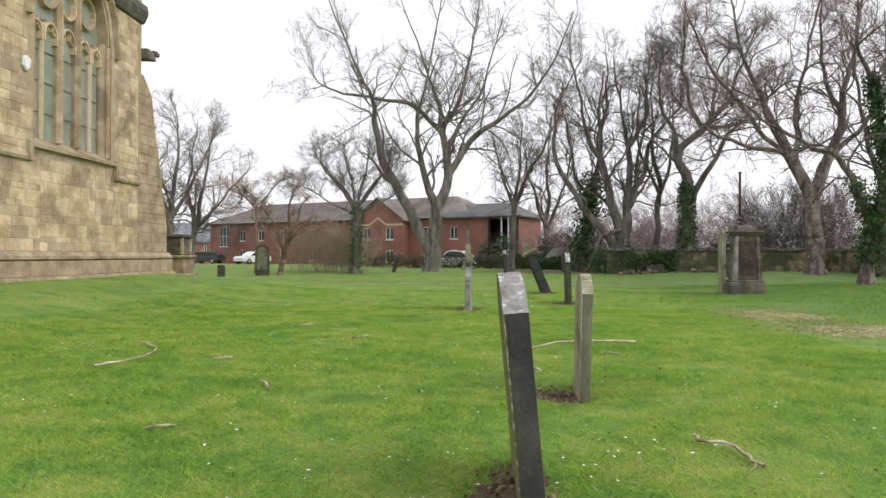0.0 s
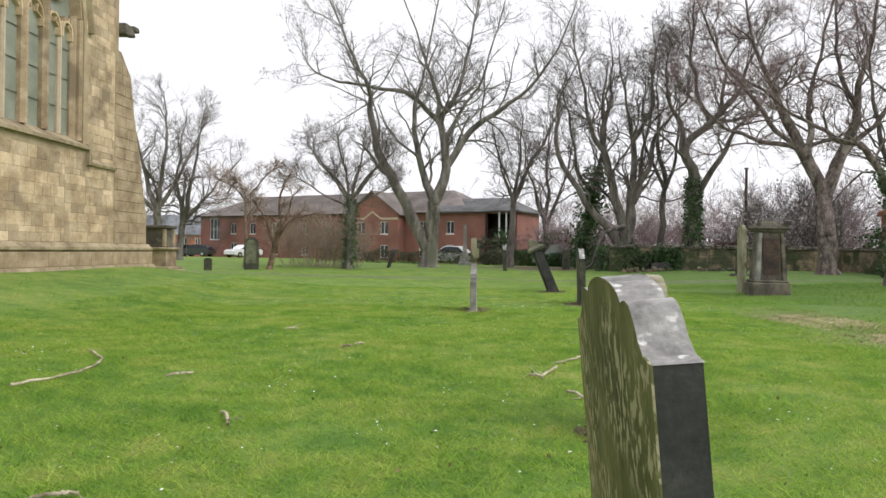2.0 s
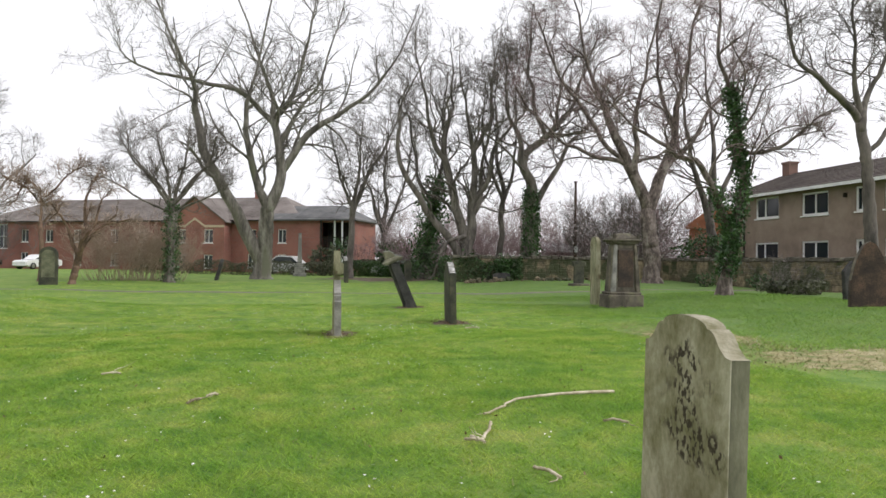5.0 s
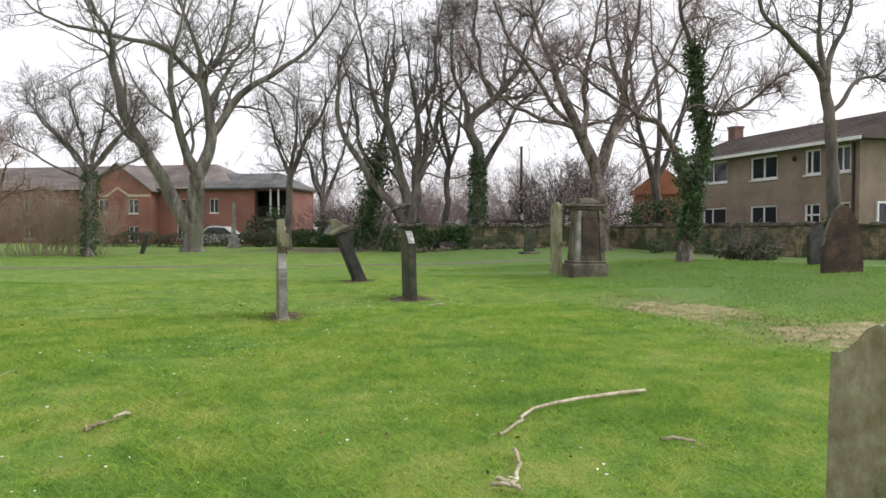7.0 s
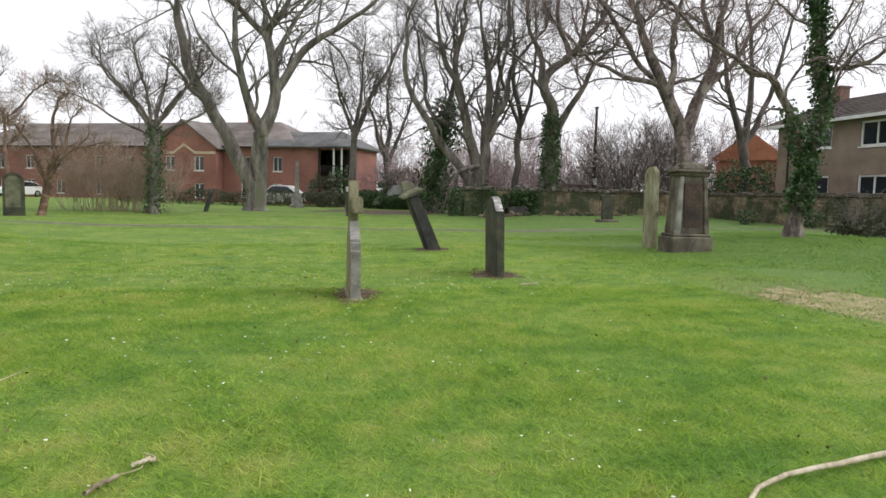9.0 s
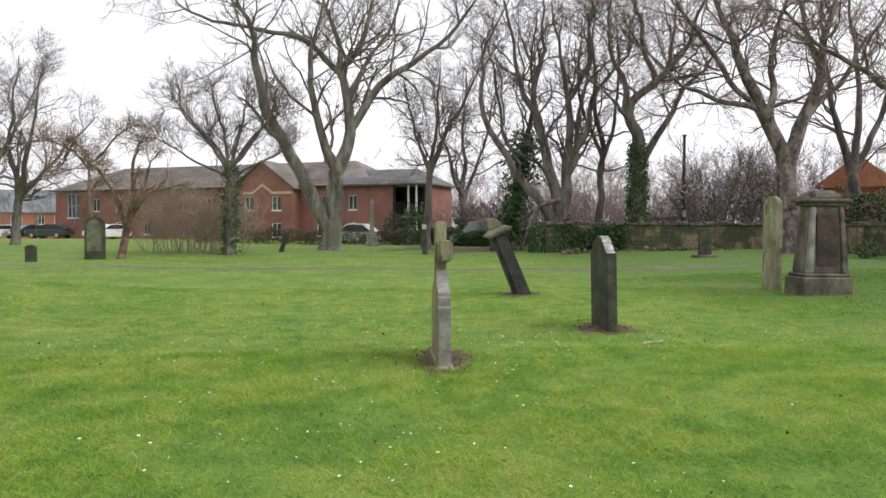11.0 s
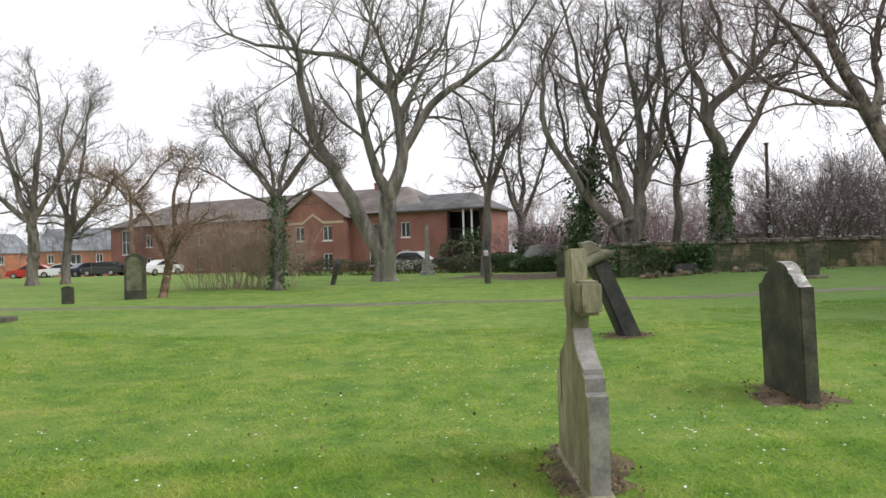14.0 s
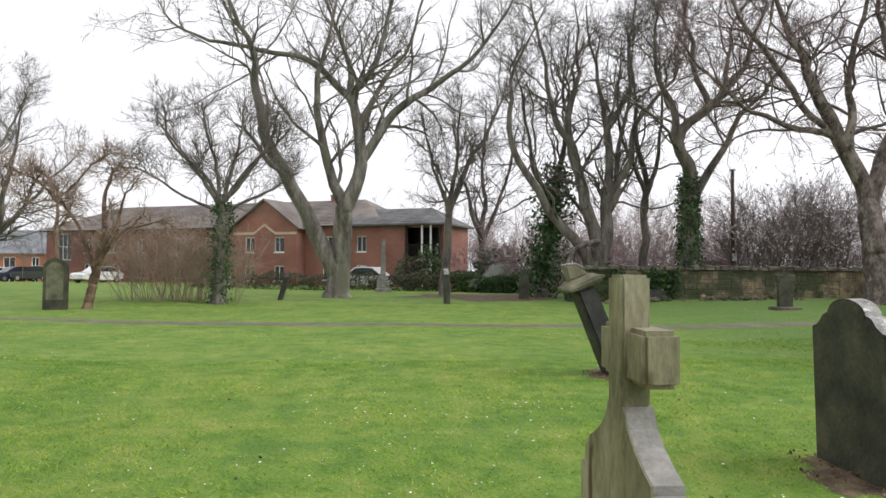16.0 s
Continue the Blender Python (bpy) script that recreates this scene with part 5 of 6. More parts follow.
# buttress at the corner: set back in sloping stages
prof = [(24.7, 0.2), (27.02, 0.2), (27.02, 1.4), (27.0, 2.6), (26.62, 3.9), (26.6, 4.2), (26.0, 6.1), (25.75, 7.3), (25.1, 8.0), (24.7, 8.0)]
bmb = extrude_profile(prof, 1.0, "x", 0.02, 1)
bmesh.ops.translate(bmb, verts=bmb.verts, vec=(WX - 0.502, 0, 0))
part("buttress", bmb, M["ashlar_grey"], church)
# plinth with sloping cap, string courses, sill, cornice
def moulding(name, y0, y1, prof, mat):
    """A moulding along the wall: prof is (out from the wall, height)."""
    bm = bmesh.new()
    a = [bm.verts.new((WX + d, y0, z)) for d, z in prof]
    b = [bm.verts.new((WX + d, y1, z)) for d, z in prof]
    n = len(prof)
    bm.faces.new(a)
    bm.faces.new(b[::-1])
    for i in range(n):
        bm.faces.new((a[i], b[i], b[(i + 1) % n], a[(i + 1) % n]))
    return part(name, bm, mat, church)


moulding("plinth_cap", 2.0, 27.2, [(0.003, 1.47), (0.10, 1.36), (0.16, 1.34), (0.16, 1.26), (0.10, 1.22), (0.003, 1.2)], M["ashlar_grey"])
moulding("plinth", 2.0, 27.25, [(0.003, 0.0), (0.12, 0.0), (0.12, 1.2), (0.003, 1.2)], M["mortar"])
moulding("plinth_foot", 2.0, 27.35, [(0.123, 0.0), (0.22, 0.0), (0.2, 0.66), (0.16, 0.74), (0.123, 0.74)], M["ashlar_grey"])
moulding("string_course", 2.0, 18.75, [(0.003, 4.2), (0.08, 4.1), (0.12, 4.06), (0.1, 3.98), (0.003, 3.96)], M["ashlar_grey"])
moulding("string_course", 23.15, 24.72, [(0.003, 4.12), (0.08, 4.02), (0.12, 3.98), (0.1, 3.9), (0.003, 3.88)], M["ashlar_grey"])
moulding("string_stop", 18.66, 18.8, [(0.003, 4.56), (0.13, 4.5), (0.13, 3.98), (0.003, 3.95)], M["ashlar_grey"])
moulding("string_stop", 23.06, 23.2, [(0.003, 4.56), (0.13, 4.5), (0.13, 3.9), (0.003, 3.87)], M["ashlar_grey"])
sb = bmesh.new()
pr = [(0.14, 4.36), (0.14, 4.46), (0.02, 4.52), (-0.45, 4.78), (-0.45, 4.36)]
a = [sb.verts.new((WX + d, 18.8, z)) for d, z in pr]
b = [sb.verts.new((WX + d, 23.06, z)) for d, z in pr]
sb.faces.new(a)
sb.faces.new(b[::-1])
for i in range(5):
    sb.faces.new((a[i], b[i], b[(i + 1) % 5], a[(i + 1) % 5]))
part("window_sill", sb, M["ashlar_grey"], church)
cor = moulding("cornice", 15.0, 24.95, [(0.003, 10.5), (0.2, 10.45), (0.24, 10.2), (0.2, 10.05), (0.1, 9.85), (0.003, 9.8)], M["coping"])
gg = bmesh.new()
box(gg, WX - 0.2, WX + 0.25, 24.9, 25.3, 8.55, 8.95, 0.03)
box(gg, WX - 0.1, WX + 0.16, 25.28, 25.75, 8.66, 9.0, 0.05)
box(gg, WX - 0.14, WX + 0.2, 25.6, 25.95, 8.88, 9.06, 0.02)
bmesh.ops.bevel(gg, geom=gg.edges[:], offset=0.03, segments=2, affect="EDGES", clamp_overlap=True)
part("gargoyle", gg, M["coping"], church, "weathered stone water spout")
box_al = extrude_profile([(18.56, 6.38), (18.70, 6.50), (18.72, 6.74), (18.56, 6.80), (18.40, 6.74), (18.42, 6.50)], 0.1, "x", 0.025, 2)
bmesh.ops.translate(box_al, verts=box_al.verts, vec=(WX + 0.054, 0, 0))
part("alarm_box", box_al, M["white"], church, "white alarm box")
# window: mullions, tracery, hood mould, leaded panes
GXP = WX - 0.38


def bar(name, y, w, z0, z1, x0=GXP - 0.1, x1=GXP + 0.14, mat="ashlar"):
    bm = bmesh.new()
    p = [(x0, y - w / 2), (x1 - w * 0.5, y - w / 2), (x1, y - w * 0.18), (x1, y + w * 0.18), (x1 - w * 0.5, y + w / 2), (x0, y + w / 2)]
    a = [bm.verts.new((q[0], q[1], z0)) for q in p]
    b = [bm.verts.new((q[0], q[1], z1)) for q in p]
    bm.faces.new(a)
    bm.faces.new(b[::-1])
    for i in range(6):
        bm.faces.new((a[i], b[i], b[(i + 1) % 6], a[(i + 1) % 6]))
    return part(name, bm, M[mat], church)


BIG = (20.47, 21.38)
SMALL = (19.72, 22.13)
for y in BIG:
    bar("mullion", y, 0.22, 4.7, arch_z(y) - 0.02, x1=GXP + 0.24)
for y in SMALL:
    bar("mullion", y, 0.13, 4.7, 7.9, mat="cream")
for y, s in ((WIN0 + 0.12, 1), (WIN1 - 0.12, -1)):
    bar("jamb_shaft", y, 0.24, 4.6, SPRING + 0.3, x1=GXP + 0.2)
    bar("jamb_shaft", y - s * 0.06, 0.12, 4.6, SPRING + 0.2, x1=GXP + 0.36)
yy = np.linspace(WIN0 + 0.02, WIN1 - 0.02, 21)
gl = extrude_profile([(WIN1 - 0.02, 4.6)] + [(y, arch_z(y) - 0.02) for y in yy[::-1]] + [(WIN0 + 0.02, 4.6)], 0.02, "x", 0)
bmesh.ops.translate(gl, verts=gl.verts, vec=(GXP - 0.01, 0, 0))
part("pane", gl, M["lead_glass"], church, "leaded glass, dull green with painted sky reflection")
for z in (5.5, 6.4, 7.3, 8.2):
    part("glazing_bar", boxes((GXP + 0.013, GXP + 0.03, WIN0 + 0.1, WIN1 - 0.1, z, z + 0.018)), M["tomb"], church)


def curve_bar(name, pts, w, x0, x1, mat):
    """A bent stone bar in the window's plane through pts (y, z)."""
    bm = bmesh.new()
    rows = []
    P = [Vector((p[0], p[1])) for p in pts]
    for i, p in enumerate(P):
        d = (P[min(i + 1, len(P) - 1)] - P[max(i - 1, 0)]).normalized()
        n2 = Vector((-d.y, d.x)) * w / 2
        rows.append([bm.verts.new(c) for c in ((x0, *(p + n2)), (x1, *(p + n2 * 0.4)), (x1, *(p - n2 * 0.4)), (x0, *(p - n2)))])
    for a, b in zip(rows, rows[1:]):
        for i in range(4):
            bm.faces.new((a[i], a[(i + 1) % 4], b[(i + 1) % 4], b[i]))
    bm.faces.new(rows[0])
    bm.faces.new(rows[-1][::-1])
    return part(name, bm, mat, church)


hood = [(WIN1 + 0.28, 8.0)] + [(YC + u, arch_z(YC + u * HALF / (HALF + 0.26)) + 0.16) for u in np.linspace(HALF + 0.26, -(HALF + 0.26), 25)] + [(WIN0 - 0.28, 8.0)]
curve_bar("hood_mould", hood, 0.2, WX + 0.002, WX + 0.16, M["ashlar_grey"])
inner = [(YC + u, arch_z(YC + u) - 0.12) for u in np.linspace(HALF - 0.02, -(HALF - 0.02), 25)]
curve_bar("arch_ring", inner, 0.3, WX - 0.5, WX - 0.05, M["ashlar"])
lights = [(WIN0 + 0.24, 19.66), (19.78, 20.36), (20.58, 21.27), (21.49, 22.07), (22.19, WIN1 - 0.24)]
for a0, b0 in lights:
    c0, h0 = (a0 + b0) / 2, (b0 - a0) / 2
    zs0 = 7.75
    pts = [(b0, zs0 - 0.15)] + [(c0 + h0 * math.cos(t), zs0 + 0.75 * h0 * 2 * math.sin(t) ** 0.8) for t in np.linspace(0.15, math.pi - 0.15, 11)] + [(a0, zs0 - 0.15)]
    curve_bar("tracery", pts, 0.13, GXP - 0.02, GXP + 0.16, M["ashlar"])
    for s in (-1, 1):
        curve_bar("cusp", [(c0 + s * h0 * 0.9, zs0 + 0.1), (c0 + s * h0 * 0.35, zs0 + 0.22), (c0 + s * h0 * 0.5, zs0 + 0.5)], 0.09, GXP, GXP + 0.12, M["ashlar"])
for c0, r0, z0 in ((19.95, 0.42, 9.1), (21.9, 0.42, 9.1), (YC, 0.36, 9.0), (YC, 0.55, 10.0)):
    curve_bar("tracery", [(c0 + r0 * math.cos(t), z0 + r0 * 1.15 * math.sin(t)) for t in np.linspace(0, 2 * math.pi, 17)], 0.12, GXP - 0.02, GXP + 0.16, M["ashlar"])

# ---- monument by the church ----
mon = empty("monument", "tall square sandstone tomb monument on moulded steps", "monument", at=(-12.55, 31.0, float(height(-12.55, 31.0))))
part("step", boxes((-1.15, 1.15, -1.0, 1.0, -0.1, 0.14), bevel=0.03), M["tomb"], mon)
part("base", boxes((-0.85, 0.85, -0.75, 0.75, 0.143, 0.3), (-0.75, 0.75, -0.65, 0.65, 0.303, 0.42), bevel=0.03), M["ashlar_grey"], mon)
part("plinth", boxes((-0.55, 0.55, -0.5, 0.5, 0.423, 1.1), bevel=0.02), M["ashlar"], mon)
part("ledge", boxes((-0.68, 0.68, -0.62, 0.62, 1.103, 1.22), bevel=0.03), M["ashlar_grey"], mon)
part("die", boxes((-0.42, 0.42, -0.4, 0.4, 1.223, 2.0), bevel=0.03), M["tomb"], mon)
for sx in (-0.43, 0.43):
    for sy in (-0.41, 0.41):
        part("corner_shaft", boxes((sx - 0.07, sx + 0.07, sy - 0.07, sy + 0.07, 1.223, 1.99), bevel=0.03), M["ashlar_grey"], mon)
part("cap", boxes((-0.55, 0.55, -0.52, 0.52, 2.003, 2.14), bevel=0.03), M["tomb"], mon)

# ---- gravestones ----
def headstone_profile(half, shoulder, apex, kind):
    """Outlines of the five sorts of headstone: (across, up)."""
    if kind == "ogee":
        right = [(half, -0.3), (half, shoulder), (half * 0.88, shoulder + 0.01), (half * 0.80, shoulder + 0.04), (half * 0.74, shoulder + 0.085), (half * 0.67, shoulder + 0.118),
                 (half * 0.60, shoulder + 0.128), (half * 0.54, shoulder + 0.126), (half * 0.49, shoulder + 0.119)]
        right += [(half * 0.47 * math.cos(t), shoulder + 0.114 + (apex - shoulder - 0.114) * math.sin(t)) for t in np.linspace(0.12, math.pi / 2, 9)]
    elif kind == "shouldered":
        right = [(half, -0.3), (half, shoulder), (half * 0.9, shoulder + 0.005), (half * 0.78, shoulder + 0.04), (half * 0.66, shoulder + 0.10), (half * 0.56, shoulder + 0.12), (half * 0.52, shoulder + 0.115)]
        right += [(half * 0.52 * math.cos(t), shoulder + 0.115 + (apex - shoulder - 0.115) * math.sin(t)) for t in np.linspace(0.3, math.pi / 2, 6)]
    elif kind == "round":
        right = [(half, -0.3)] + [(half * math.cos(t), shoulder + (apex - shoulder) * math.sin(t)) for t in np.linspace(0, math.pi / 2, 10)]
    elif kind == "swept":
        # concave shoulders below a rounded point
        right = [(half, -0.3), (half * 0.97, shoulder * 0.6), (half * 0.93, shoulder), (half * 0.80, shoulder + 0.34), (half * 0.62, shoulder + 0.62), (half * 0.44, shoulder + 0.80), (half * 0.30, shoulder + 0.93), (half * 0.14, apex - 0.03), (0.0, apex)]
    else:
        right = [(half, -0.3), (half, shoulder), (half * 0.2, apex), (0.0, apex)]
    left = [(-u, z) for u, z in right if u > 1e-4][::-1]
    return right + left


def rough(bm, amount, scale=3.0, seed=0.0):
    for v in bm.verts:
        d = noise.noise_vector(Vector((v.co.x * scale + seed, v.co.y * scale, v.co.z * scale)))
        v.co += d * amount


def headstone(label, at, half, shoulder, apex, thick, kind, mat, lean=0.0, turn=0.0, axis="x", cap=None, face=None, tilt=0.0, bevel=0.012):
    x, y = at
    ob = empty("gravestone", label, "gravestone", group="gravestones", at=(x, y, float(height(x, y))), ry=lean, rz=turn, rx=tilt)
    prof = headstone_profile(half, shoulder, apex, kind)
    bm = extrude_profile(prof, thick, axis, bevel, 2)
    part("slab", bm, mat, ob)
    if cap:
        # weathered top: a thin skin over the head of the stone
        head = [p for p in prof if p[1] > shoulder - 0.03]
        lip = 0.003 if face else -0.7 * bevel
        cb = bmesh.new()
        rows = []
        for u, z in head:
            n = Vector((u, (z - shoulder) * 1.5 + 0.12)).normalized() * 0.004
            rows.append([cb.verts.new((s * (thick / 2 + lip), u + n.x, z + n.y) if axis == "x" else (u + n.x, s * (thick / 2 + lip), z + n.y)) for s in (-1, 1)])
        for a, b in zip(rows, rows[1:]):
            cb.faces.new((a[0], a[1], b[1], b[0]))
        part("top", cb, cap, ob, "pale top", smooth=True)
    if face:
        pf2 = [(u * 1.002, z if z < 0 else z + 0.002) for u, z in prof]
        fb = extrude_profile(pf2, 0.006, axis, 0)
        off = -(thick / 2 + 0.001)
        bmesh.ops.translate(fb, verts=fb.verts, vec=(off, 0, 0) if axis == "x" else (0, off, 0))
        part("face", fb, face, ob)
    return ob


headstone("leaning sooty gravestone with algae-green face and shouldered top", (1.29, 5.13), 0.53, 1.05, 1.225, 0.115, "ogee", M["soot"], lean=-5.2, turn=0, cap=M["pale"], face=M["algae"], bevel=0.002)
headstone("flaking sandstone gravestone with shouldered round top", (2.01, 8.12), 0.44, 1.03, 1.20, 0.095, "shouldered", M["mossy_edge"], lean=1.5, turn=-4, cap=M["flaked"], face=M["flaked"], bevel=0.005)
headstone("dark sooty gravestone with rounded shouldered top", (3.42, 20.1), 0.465, 1.14, 1.38, 0.145, "shouldered", M["soot_green"], lean=-1.5, turn=-4, cap=M["pale"])

# cross gravestone
cr = empty("cross_gravestone", "greenish sandstone cross gravestone with stepped shoulders", "gravestone", group="gravestones", at=(0.73, 17.91, float(height(0.73, 17.91))), rz=-1)
side_r = [(0.52, -0.3), (0.52, 0.65), (0.455, 0.665), (0.45, 0.75), (0.40, 0.765), (0.395, 0.80), (0.31, 0.835), (0.21, 0.89), (0.14, 0.95), (0.095, 1.03)]
prof = side_r + [(-u, z) for u, z in side_r[::-1]]
part("slab", extrude_profile(prof, 0.13, "x", 0.005, 2), M["cross_grey"], cr, "grey stepped slab")
fb = extrude_profile([(u * 0.997, z if z < 0 else z - 0.002) for u, z in prof], 0.008, "x", 0)
bmesh.ops.translate(fb, verts=fb.verts, vec=(-0.064, 0, 0))
part("face", fb, M["cross"], cr)
xb = boxes((-0.072, 0.055, -0.088, 0.088, 0.96, 1.58), bevel=0.014, seg=2)
part("shaft", xb, M["cross"], cr)
xa = boxes((-0.050, 0.108, -0.272, 0.272, 1.13, 1.36), bevel=0.022, seg=2)
part("arm", xa, M["cross"], cr)
part("foot", boxes((-0.10, 0.10, -0.57, 0.57, -0.3, 0.03), bevel=0.02), M["cross"], cr, "mossy foot stone")

# broken leaning column
lc = empty("leaning_memorial", "dark leaning memorial shaft with a square stone cap", "memorial", group="gravestones", at=(3.32, 25.25, float(height(3.32, 25.25))), ry=-22.5)
sbm = bmesh.new()
box(sbm, -0.17, 0.17, -0.22, 0.22, -0.3, 1.46, 0.012)
bmesh.ops.bevel(sbm, geom=sbm.edges[:], offset=0.05, segments=2, affect="EDGES", clamp_overlap=True)
rough(sbm, 0.015, 4)
part("shaft", sbm, M["soot"], lc)
capb = bmesh.new()
box(capb, -0.25, 0.27, -0.29, 0.29, 1.463, 1.50)
box(capb, -0.29, 0.31, -0.33, 0.33, 1.502, 1.545)
box(capb, -0.26, 0.28, -0.30, 0.30, 1.547, 1.62, 0.10)
bmesh.ops.bevel(capb, geom=capb.edges[:], offset=0.012, segments=2, affect="EDGES", clamp_overlap=True)
part("cap", capb, M["mossy_edge"], lc)
fin = extrude_profile([(-0.17, 1.623), (0.13, 1.623), (0.11, 1.70), (0.02, 1.82), (-0.15, 1.86)], 0.26, "y", 0.02, 2)
part("finial", fin, M["mossy_edge"], lc)
# pale skin on the finial's slope: its lit top put into the stone colour
ft = extrude_profile([(0.135, 1.71), (0.03, 1.845), (-0.15, 1.885), (-0.15, 1.864), (0.02, 1.824), (0.11, 1.704)], 0.24, "y", 0.004, 1)
part("finial_lit_top", ft, M["pale"], lc, "pale top")

# big pedestal tomb
tb = empty("pedestal_tomb", "tall dark pedestal tomb with moulded cornice", "tomb", group="gravestones", at=(9.62, 24.05, float(height(9.62, 24.05))), rz=-2, ry=0.5)
tb.scale = (0.84, 0.62, 1.0)
part("base", boxes((-0.66, 0.66, -0.6, 0.6, -0.2, 0.38), (-0.6, 0.6, -0.54, 0.54, 0.383, 0.46), bevel=0.03), M["tomb"], tb)
d = bmesh.new()
box(d, -0.52, 0.52, -0.46, 0.46, 0.463, 1.9, 0.11)
bmesh.ops.bevel(d, geom=d.edges[:], offset=0.02, segments=2, affect="EDGES", clamp_overlap=True)
part("die", d, M["tomb"], tb)
for sx in (-0.47, 0.47):
    p = bmesh.new()
    box(p, sx - 0.085, sx + 0.085, -0.53, -0.36, 0.463, 1.88, 0.01)
    for v in p.verts:
        if v.co.z > 1:
            v.co.x *= 0.78
            v.co.y *= 0.83
    bmesh.ops.bevel(p, geom=p.edges[:], offset=0.02, segments=2, affect="EDGES", clamp_overlap=True)
    part("pilaster", p, M["cross_grey"] if sx < 0 else M["tomb"], tb)
part("panel", boxes((-0.29, 0.29, -0.455, -0.34, 0.6, 1.72), bevel=0.015), M["redstone"], tb, "dark stained panel")
part("cornice", boxes((-0.50, 0.50, -0.46, 0.46, 1.903, 1.98), (-0.60, 0.60, -0.56, 0.56, 1.983, 2.06), bevel=0.03), M["tomb"], tb)
pd = bmesh.new()
a = [pd.verts.new(p) for p in ((-0.54, -0.5, 2.063), (0.54, -0.5, 2.063), (0.54, 0.5, 2.063), (-0.54, 0.5, 2.063), (-0.18, -0.3, 2.24), (0.18, -0.3, 2.24), (0.18, 0.3, 2.24), (-0.18, 0.3, 2.24))]
for f in ((3, 2, 1, 0), (4, 5, 6, 7), (0, 1, 5, 4), (1, 2, 6, 5), (2, 3, 7, 6), (3, 0, 4, 7)):
    pd.faces.new([a[i] for i in f])
bmesh.ops.bevel(pd, geom=pd.edges[:], offset=0.03, segments=2, affect="EDGES", clamp_overlap=True)
part("capstone", pd, M["tomb"], tb)
for sx in (-0.46, 0.46):
    part("acroterion", boxes((sx - 0.1, sx + 0.1, -0.56, -0.4, 2.06, 2.2), bevel=0.05, seg=2), M["tomb"], tb)

headstone("tall thin upright gravestone behind the pedestal tomb", (9.38, 25.4), 0.42, 1.95, 2.2, 0.12, "round", M["cross"], turn=-10)
headstone("burnt red gravestone with a pointed head", (14.6, 20.0), 0.51, 0.68, 1.70, 0.16, "swept", M["redstone"], axis="y", turn=-18, cap=M["tomb"])
headstone("plain dark gravestone near the house", (16.6, 22.6), 0.36, 0.9, 1.2, 0.15, "flat", M["soot"], axis="y", turn=-5, lean=-3)
g = headstone("dark arched gravestone with raised rim beside a small tree", (-11.55, 39.9), 0.39, 1.42, 1.80, 0.2, "round", M["soot_green"], axis="y", turn=4)
part("panel", (lambda b: (bmesh.ops.translate(b, verts=b.verts, vec=(0, -0.1, 0)), b)[1])(extrude_profile([(0.28, 0.35)] + [(0.28 * math.cos(t), 1.38 + 0.28 * math.sin(t)) for t in np.linspace(0, math.pi, 11)] + [(-0.28, 0.35)], 0.012, "y", 0)), M["moss_panel"], g, "greenish sunk panel")
headstone("small worn gravestone stump", (-13.47, 38.6), 0.2, 0.6, 0.66, 0.16, "flat", M["soot_green"], axis="y", turn=8)
headstone("thin gravestone seen edge on, leaning", (2.6, 44.1), 0.35, 1.25, 1.5, 0.22, "round", M["soot_green"], lean=-3, cap=M["pale"])
headstone("leaning dark gravestone near the big tree", (-4.85, 47.0), 0.3, 1.1, 1.3, 0.18, "flat", M["soot"], lean=16)
cs = headstone("weathered gravestone with flared head on a base", (14.42, 38.5), 0.27, 1.05, 1.35, 0.16, "flat", M["soot_green"], axis="y")
part("base", boxes((-0.5, 0.5, -0.28, 0.28, -0.15, 0.12), bevel=0.03), M["tomb"], cs)
part("arm", boxes((-0.36, 0.36, -0.085, 0.085, 1.02, 1.28), bevel=0.03), M["soot_green"], cs)
for k, (px, py, hgt) in enumerate([(8.7, 46.6, 1.4), (6.7, 47.5, 1.3), (11.3, 45.0, 1.0)]):
    headstone("old dark gravestone under the trees", (px, py), 0.22, hgt * 0.85, hgt, 0.18, "round", M["soot_green"], axis="y", turn=10 * k, lean=3 * k - 3)
headstone("low broad gravestone under the trees", (12.0, 44.6), 0.55, 0.4, 0.5, 0.2, "round", M["soot"], axis="y", tilt=-6)
ob = empty("obelisk", "slim grey obelisk on a stepped base", "obelisk", group="gravestones", at=(-0.05, 57.5, float(height(-0.05, 57.5))))
part("base", boxes((-0.5, 0.5, -0.5, 0.5, -0.1, 0.25), (-0.38, 0.38, -0.38, 0.38, 0.253, 0.7), (-0.28, 0.28, -0.28, 0.28, 0.703, 1.0), bevel=0.03), M["cross_grey"], ob)
d = bmesh.new()
box(d, -0.17, 0.17, -0.17, 0.17, 1.003, 3.3, 0.06)
bmesh.ops.bevel(d, geom=d.edges[:], offset=0.015, segments=1, affect="EDGES", clamp_overlap=True)
part("shaft", d, M["cross_grey"], ob)


